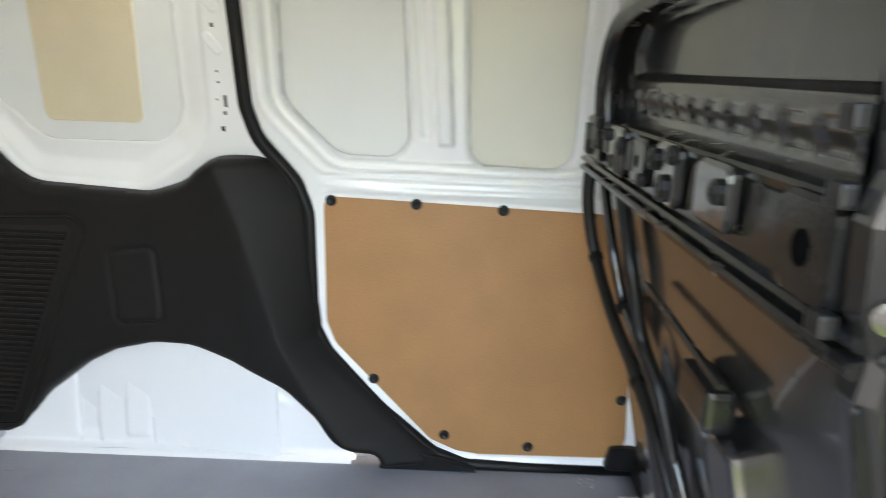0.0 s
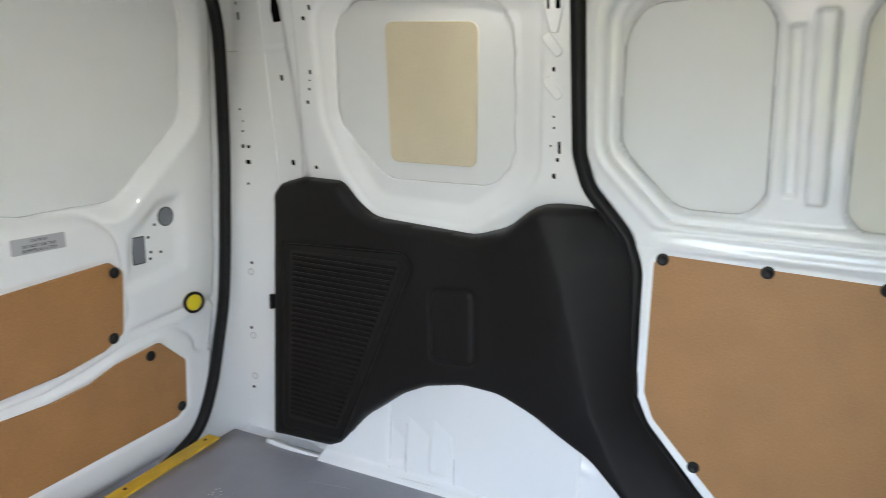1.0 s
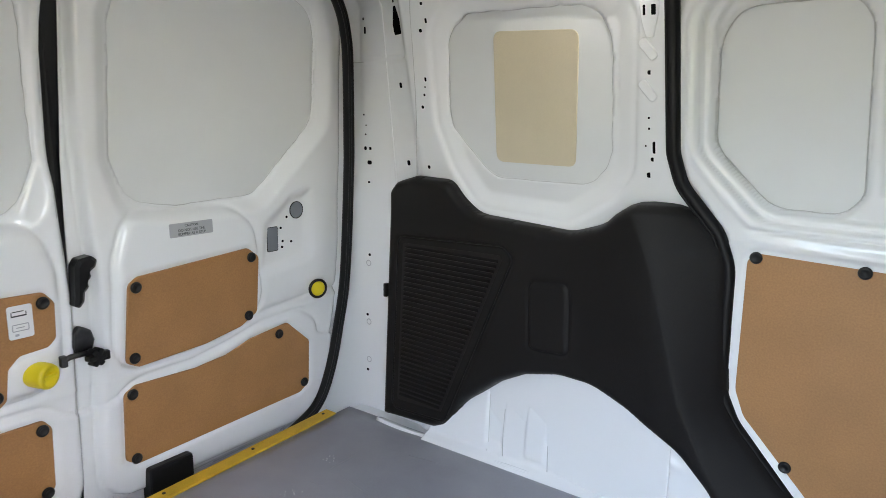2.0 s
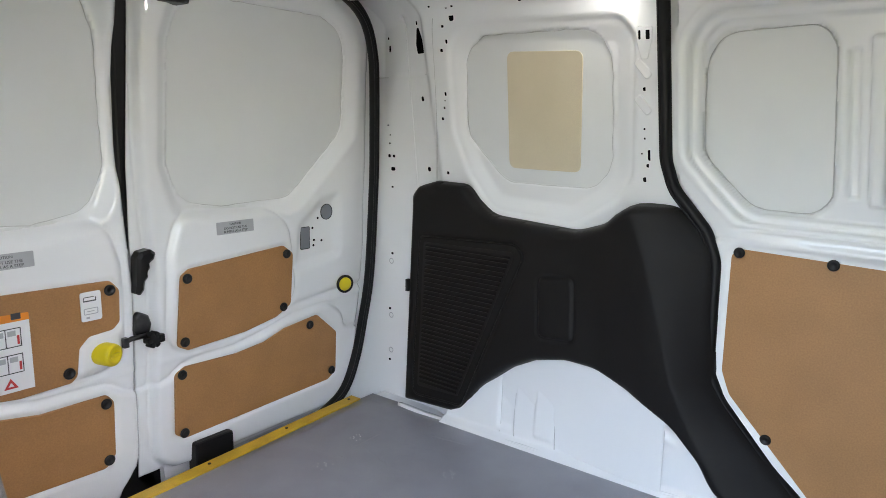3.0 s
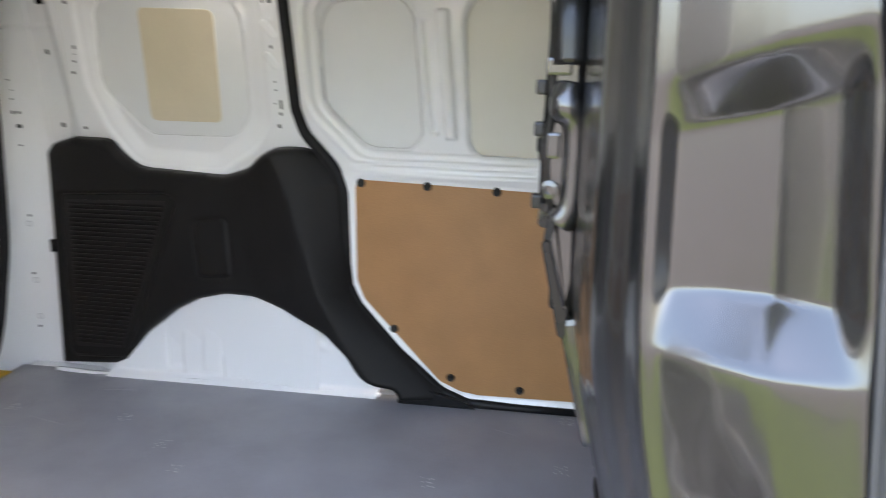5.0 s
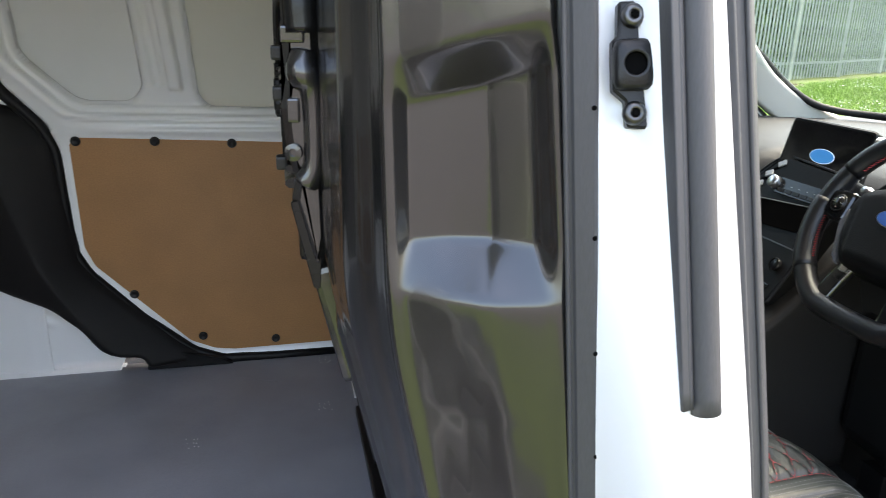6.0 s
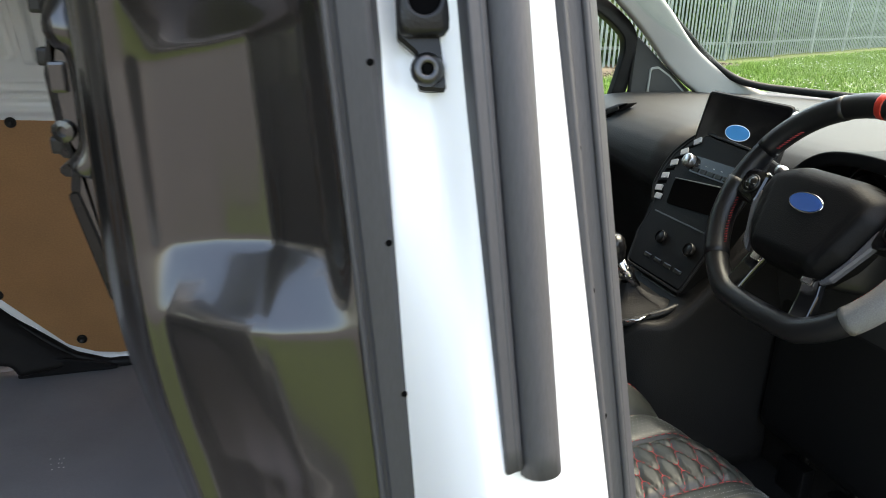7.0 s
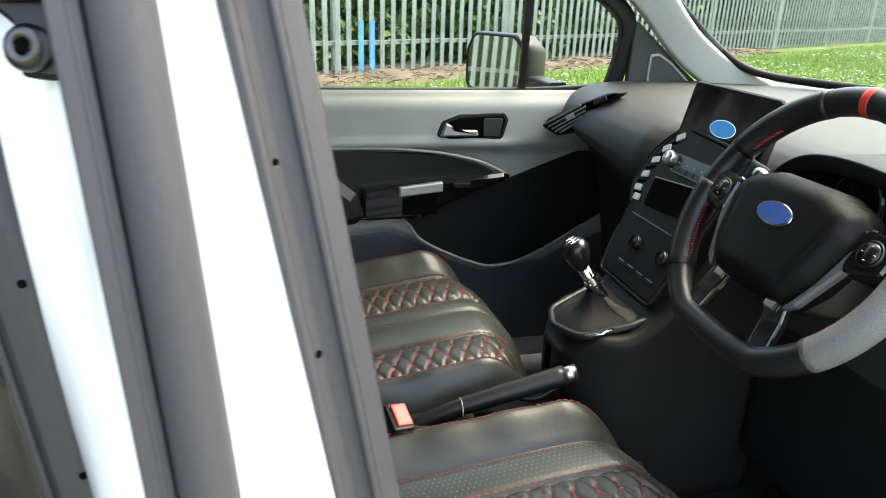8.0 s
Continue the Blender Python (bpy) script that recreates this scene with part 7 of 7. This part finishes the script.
hub = sheet("airbag_cover", grid(-0.116, 0.116, 0.004), grid(-0.096, 0.070, 0.004), hub_place, MATT, wheel, "black airbag cover", outline=hub_out, r=0.03, thick=0.003)
part("badge_rim", plate(disc(1, 28, 0.031, 0.0155), lambda u, v, h: mw @ Vector((u, v + 0.006, 0.0340 + h)), 0.002, 0.0006), CHROME, hub)
part("badge", plate(disc(1, 28, 0.0285, 0.0132), lambda u, v, h: mw @ Vector((u, v + 0.006, 0.0362 + h)), 0.0012), BLUE, hub, "blue oval badge shape")
for s in (-1, 1):
    part("spoke", sweep([mw @ Vector((s * 0.07, 0.006, -0.004)), mw @ Vector((s * 0.120, 0.008, -0.002)), mw @ Vector((s * (R - 0.004), 0.012, 0))], rounded([(-0.030, -0.010), (0.030, -0.010), (0.026, 0.010), (-0.026, 0.010)], 0.006, 3), up=tuple(wn_)), BLACK, wheel)
    pod = part("button_pod", plate(rounded([(s * 0.108, -0.022), (s * 0.160, -0.008), (s * 0.160, 0.032), (s * 0.112, 0.038)], 0.010, 3), lambda u, v, h: mw @ Vector((u, v, 0.008 + h)), 0.008, 0.003), PIANO, wheel, "gloss black button pod")
    part("pad_ring", lathe([(0.0150, 0.0), (0.0165, 0.003), (0.0150, 0.005), (0.0135, 0.003)], 24, mw @ Matrix.Translation((s * 0.134, 0.010, 0.014))), STEEL, pod, smooth=True)
    part("pad_disc", lathe([(0.0135, 0.0), (0.0130, 0.005), (0.0, 0.006)], 24, mw @ Matrix.Translation((s * 0.134, 0.010, 0.014))), KNOB, pod, smooth=True)
    for a in range(4):
        ca, sa = 0.0085 * math.cos(a * math.pi / 2), 0.0085 * math.sin(a * math.pi / 2)
        part("pad_mark", boxed((s * 0.134 + ca - 0.0012, 0.010 + sa - 0.0004, 0.019), (s * 0.134 + ca + 0.0012, 0.010 + sa + 0.0004, 0.0204), 0, mw), PAPER, pod)
    band = [(s * 0.070, -0.094), (s * 0.088, -0.080), (s * 0.112, -0.028), (s * 0.124, 0.000), (s * 0.108, 0.010), (s * 0.092, -0.046)]
    part("spoke_band", plate(rounded(band, 0.006, 3), lambda u, v, h: mw @ Vector((u, v, 0.004 + h)), 0.010, 0.003), BAND, wheel, "satin grey spoke trim")
    part("lower_spoke", sweep([mw @ Vector((s * 0.045, -0.055, 0.0)), mw @ Vector((s * 0.062, -0.110, -0.002)), mw @ Vector((s * 0.070, -0.160, 0))], rounded([(-0.016, -0.007), (0.016, -0.007), (0.016, 0.007), (-0.016, 0.007)], 0.004, 3), up=tuple(wn_)), PIANO, wheel, "gloss black lower spoke")
    part("spoke_trim", boxed((s * 0.052 - 0.010, -0.098, 0.006), (s * 0.052 + 0.010, -0.080, 0.010), 0.002, mw), CHROME, wheel)
# ---- outdoors: lawn rising to a palisade fence with ivy behind it ----
FENCE_A, FENCE_D = Vector((1.60, 7.90)), Vector((0.883, 0.470)).normalized()
FENCE_Z = 0.53


def ground_z(x, y):
    d = (np.asarray(x, float) - FENCE_A.x) * -FENCE_D.y + (np.asarray(y, float) - FENCE_A.y) * FENCE_D.x
    return FENCE_Z * step(d, -6.4, -1.0) * step(y, 2.6, 4.2) + 0.012 * np.sin(np.asarray(x) * 2.3) * np.sin(np.asarray(y) * 1.9)


def stretch(a, b, c, d, n1, n2, n3):
    return np.unique(np.concatenate([-np.geomspace(-a, -b, n1), np.linspace(b, c, n2), np.geomspace(c, d, n3)]))


ground = sheet("ground", stretch(-900, -12, 30, 1500, 24, 90, 24), stretch(-900, -12, 26, 1500, 24, 90, 24), lambda u, v: (u, v, ground_z(u, v) - 0.004), GRASS)
tagged(ground, "short green lawn rising gently to the fence", "ground", kind="structure")


def along(s, off=0.0, z=0.0):
    x, y = FENCE_A.x + FENCE_D.x * s - FENCE_D.y * off, FENCE_A.y + FENCE_D.y * s + FENCE_D.x * off
    return Vector((x, y, float(ground_z(x, y)) + z))


# parking strip: added ground out of view, kept dark for the bulkhead to mirror
for label, surface, rows in (("unseen dark asphalt strip added under the van for its reflection", ASPHALT, grid(-0.8, 2.5, 0.3)), ("worn grey tarmac lane beyond the grass verge", TARMAC, np.concatenate([[-70, -40, -20], grid(-9.0, -2.5, 0.5)]))):
    tarmac = sheet("road", np.concatenate([[-60, -30], grid(-12, 14, 0.5), [30, 60]]), rows, lambda u, v: (u, v, 0.022 + 0 * u), surface)
    tagged(tarmac, label, "road", kind="structure")


dirt = sheet("soil_border", np.linspace(-5, 9.5, 150), np.linspace(-1.25, 0.9, 30), lambda u, v: (
    FENCE_A.x + FENCE_D.x * u - FENCE_D.y * v, FENCE_A.y + FENCE_D.y * u + FENCE_D.x * v,
    ground_z(FENCE_A.x + FENCE_D.x * u - FENCE_D.y * v, FENCE_A.y + FENCE_D.y * u + FENCE_D.x * v) + 0.02 + 0.05 * np.exp(-((v + 0.2) / 0.6) ** 2) * (0.6 + 0.4 * np.sin(u * 5.1)) - 0.09 * step(-v, 0.75 + 0.0, 1.2)), SOIL)
tagged(dirt, "bare brown soil and litter along the fence foot", "soil", kind="structure")
rng = random.Random(11)
bm = bmesh.new()
for k in range(900):
    p = along(rng.uniform(-4.5, 9.0), rng.uniform(-0.95, 0.3), 0.05)
    a = rng.uniform(0, 6.28)
    d = Vector((math.cos(a), math.sin(a), rng.uniform(-0.3, 0.5))) * rng.uniform(0.02, 0.09)
    sweep([p - d, p + d * 0.2 + Vector((0, 0, 0.012)), p + d], circle(rng.uniform(0.003, 0.008), 4), bm=bm)
tagged(part("litter", bm, BARK, None, "", kind="stuff"), "scattered twigs and dead leaves by the fence", "litter", kind="stuff")

fence = thing("palisade_fence", "galvanised steel palisade fence with pointed pales", "fence", along(0))
turn = math.atan2(FENCE_D.y, FENCE_D.x)


def pale_mesh(h):
    """A W-section pale with a split pointed head."""
    bm = bmesh.new()
    sec = [(-0.033, 0.0), (-0.022, -0.014), (-0.011, -0.004), (0.0, -0.016), (0.011, -0.004), (0.022, -0.014), (0.033, 0.0), (0.011, 0.002), (-0.011, 0.002)]
    rings = []
    for z, k in ((0.0, 1.0), (h - 0.12, 1.0), (h - 0.03, 0.75), (h, 0.15)):
        rings.append([bm.verts.new((x * k, y, z)) for x, y in sec])
    for a, b in zip(rings, rings[1:]):
        for i in range(len(sec)):
            bm.faces.new((a[i], a[(i + 1) % len(sec)], b[(i + 1) % len(sec)], b[i]))
    bm.faces.new(rings[-1])
    me = bpy.data.meshes.new("pale")
    bmesh.ops.recalc_face_normals(bm, faces=bm.faces)
    bm.to_mesh(me)
    bm.free()
    me.materials.append(GALV)
    return me


PALE = pale_mesh(2.30)


def put(name, me, p, rz, lean=0.0):
    ob = new(name, me)
    ob.parent = fence
    ob.matrix_parent_inverse = Matrix.Translation(-fence.location)
    ob.matrix_basis = Matrix.Translation(p) @ Matrix.Rotation(rz, 4, "Z") @ Matrix.Rotation(lean, 4, "Y")
    return ob


S0, SPACE = -3.4, 0.155
for k in range(255):
    s = S0 + SPACE * k
    put("pale", PALE, along(s, -0.03, 0.03), turn, rng.uniform(-0.006, 0.006))
bm = bmesh.new()
for k in range(1, 90):
    spot = Matrix.Translation(along(S0 - SPACE * k, -0.03, 0.03)) @ Matrix.Rotation(turn, 4, "Z")
    box(bm, (-0.033, -0.014, 0.0), (0.033, 0.0, 2.24), 0, spot)
part("far_pales", bm, GALV, fence, "further pales along the fence", kind="stuff")
for s in (0.075, 0.23):
    p = along(round((s - S0) / SPACE) * SPACE + S0, -0.032, 0.03)
    mz = Matrix.Translation(p) @ Matrix.Rotation(turn, 4, "Z")
    part("paint_patch", plate([(-0.030, 0.0), (0.030, 0.0), (0.030, 0.58), (-0.030, 0.56)], lambda u, v, h: mz @ Vector((u, -0.0155 - h, v)), 0.003), PAINT_BLUE, fence, "blue sprayed paint")
for k in range(-1, 14):
    s = -0.28 + 2.75 * k
    p = along(s, 0.03, -0.1)
    part("post", boxed((-0.05, -0.02, 0), (0.05, 0.03, 2.3), 0.006, Matrix.Translation(p) @ Matrix.Rotation(turn, 4, "Z")), GALV, fence, "steel post")
for z in (0.36, 1.95):
    part("rail", sweep([along(s, 0.0, z) for s in np.linspace(S0 - SPACE * 90, S0 + SPACE * 255, 70)], [(-0.003, -0.025), (0.003, -0.025), (0.003, 0.02), (0.03, 0.02), (0.03, 0.026), (-0.003, 0.026)]), GALV, fence, "angle-iron rail")

# ivy and brambles behind the fence
def leaf_cloud(n, seed, zmax):
    r = random.Random(seed)
    verts, faces = [], []
    for _ in range(n):
        s, off = r.triangular(-4.5, 42, 2), abs(r.gauss(0, 0.5)) + 0.10
        z = r.uniform(0.0, 1) ** 0.8 * zmax if r.random() > 0.25 else r.uniform(0, 0.6)
        z = max(z, 0.02)
        bulge = 0.35 * math.sin(s * 1.7) + 0.25 * math.sin(s * 4.1 + z * 3)
        p = along(s, off + 0.3 + bulge * 0.5, z)
        size = r.uniform(0.03, 0.075)
        q = Matrix.LocRotScale(p, Euler((r.uniform(0.4, 1.9), r.uniform(-0.6, 0.6), r.uniform(0, 6.28))), None)
        base = len(verts)
        for u, v, w in ((0, -1, 0), (0.75, -0.2, 0.15), (0.35, 0.7, 0.0), (0, 1.1, -0.1), (-0.35, 0.7, 0.0), (-0.75, -0.2, 0.15)):
            verts.append(tuple(q @ Vector((u * size, v * size, w * size))))
        faces += [(base, base + 1, base + 2, base + 3), (base, base + 3, base + 4, base + 5)]
    me = bpy.data.meshes.new("leaves")
    me.from_pydata(verts, [], faces)
    return me


ivy = thing("hedge", "dense green ivy and bramble hedge behind the fence", "hedge", along(5, 1.0))
link_mesh("leaves", leaf_cloud(52000, 5, 3.2), LEAF, ivy, "green leaves", smooth=False, kind="stuff")
# dark green sheet: the shade deep in the hedge, put into its colour
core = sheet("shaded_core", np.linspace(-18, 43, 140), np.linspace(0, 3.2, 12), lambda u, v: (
    FENCE_A.x + FENCE_D.x * u - FENCE_D.y * (1.5 + 0.2 * np.sin(u * 2 + v)), FENCE_A.y + FENCE_D.y * u + FENCE_D.x * (1.5 + 0.2 * np.sin(u * 2 + v)), FENCE_Z + v - 0.1), shader("hedge_shade", (0.03, 0.055, 0.015), 0.9, mottle=0.5, mottle_scale=6, bump=0.8, bump_scale=30), ivy, thick=0.05)
for k in range(9):
    s = -3.5 + 3.0 * k
    a = along(s, 1.1)
    part("stem", sweep(smooth_path([a, a + Vector((0.15, 0.1, 1.1)), a + Vector((-0.1, 0.2, 2.2)), a + Vector((0.2, 0.1, 3.1))], 4), circle(0.035, 7), scale=lambda t: 1 - 0.7 * t), BARK, ivy, smooth=True)

# grass blades and daisies where the lawn comes into view
def tufts(n, seed):
    r = random.Random(seed)
    verts, faces = [], []
    for _ in range(n):
        s, off = r.uniform(-4, 26), -abs(r.triangular(0.5, 6.0, 1.2))
        p = along(s, off, -0.006)
        for _b in range(3):
            a, h, w = r.uniform(0, 6.28), r.uniform(0.03, 0.085), r.uniform(0.003, 0.007)
            dx, dy = math.cos(a), math.sin(a)
            base = len(verts)
            ox, oy = r.uniform(-0.02, 0.02), r.uniform(-0.02, 0.02)
            verts += [(p.x + ox - dy * w, p.y + oy + dx * w, p.z), (p.x + ox + dy * w, p.y + oy - dx * w, p.z), (p.x + ox + dx * h * 0.5, p.y + oy + dy * h * 0.5, p.z + h)]
            faces.append((base, base + 1, base + 2))
    me = bpy.data.meshes.new("blades")
    me.from_pydata(verts, [], faces)
    return me


tagged(link_mesh("grass", tufts(60000, 7), BLADE, None, "", smooth=False, kind="stuff"), "short green grass blades on the lawn", "grass", kind="stuff")
verts, faces = [], []
for k in range(3000):
    s, off = rng.uniform(-3, 25), -abs(rng.triangular(0.9, 5.0, 1.6))
    if math.sin(s * 1.3) + math.sin(off * 2.1 + s) < -0.3:
        continue
    p = along(s, off, rng.uniform(0.03, 0.07))
    rr = rng.uniform(0.010, 0.018)
    base = len(verts)
    verts += [(p.x + rr * math.cos(q * 1.047), p.y + rr * math.sin(q * 1.047), p.z + 0.004 * (q % 2)) for q in range(6)]
    faces.append(tuple(range(base, base + 6)))
me = bpy.data.meshes.new("daisies")
me.from_pydata(verts, [], faces)
tagged(link_mesh("daisies", me, PETAL, None, "", smooth=False, kind="stuff"), "small white daisies in the lawn", "flowers", kind="stuff")
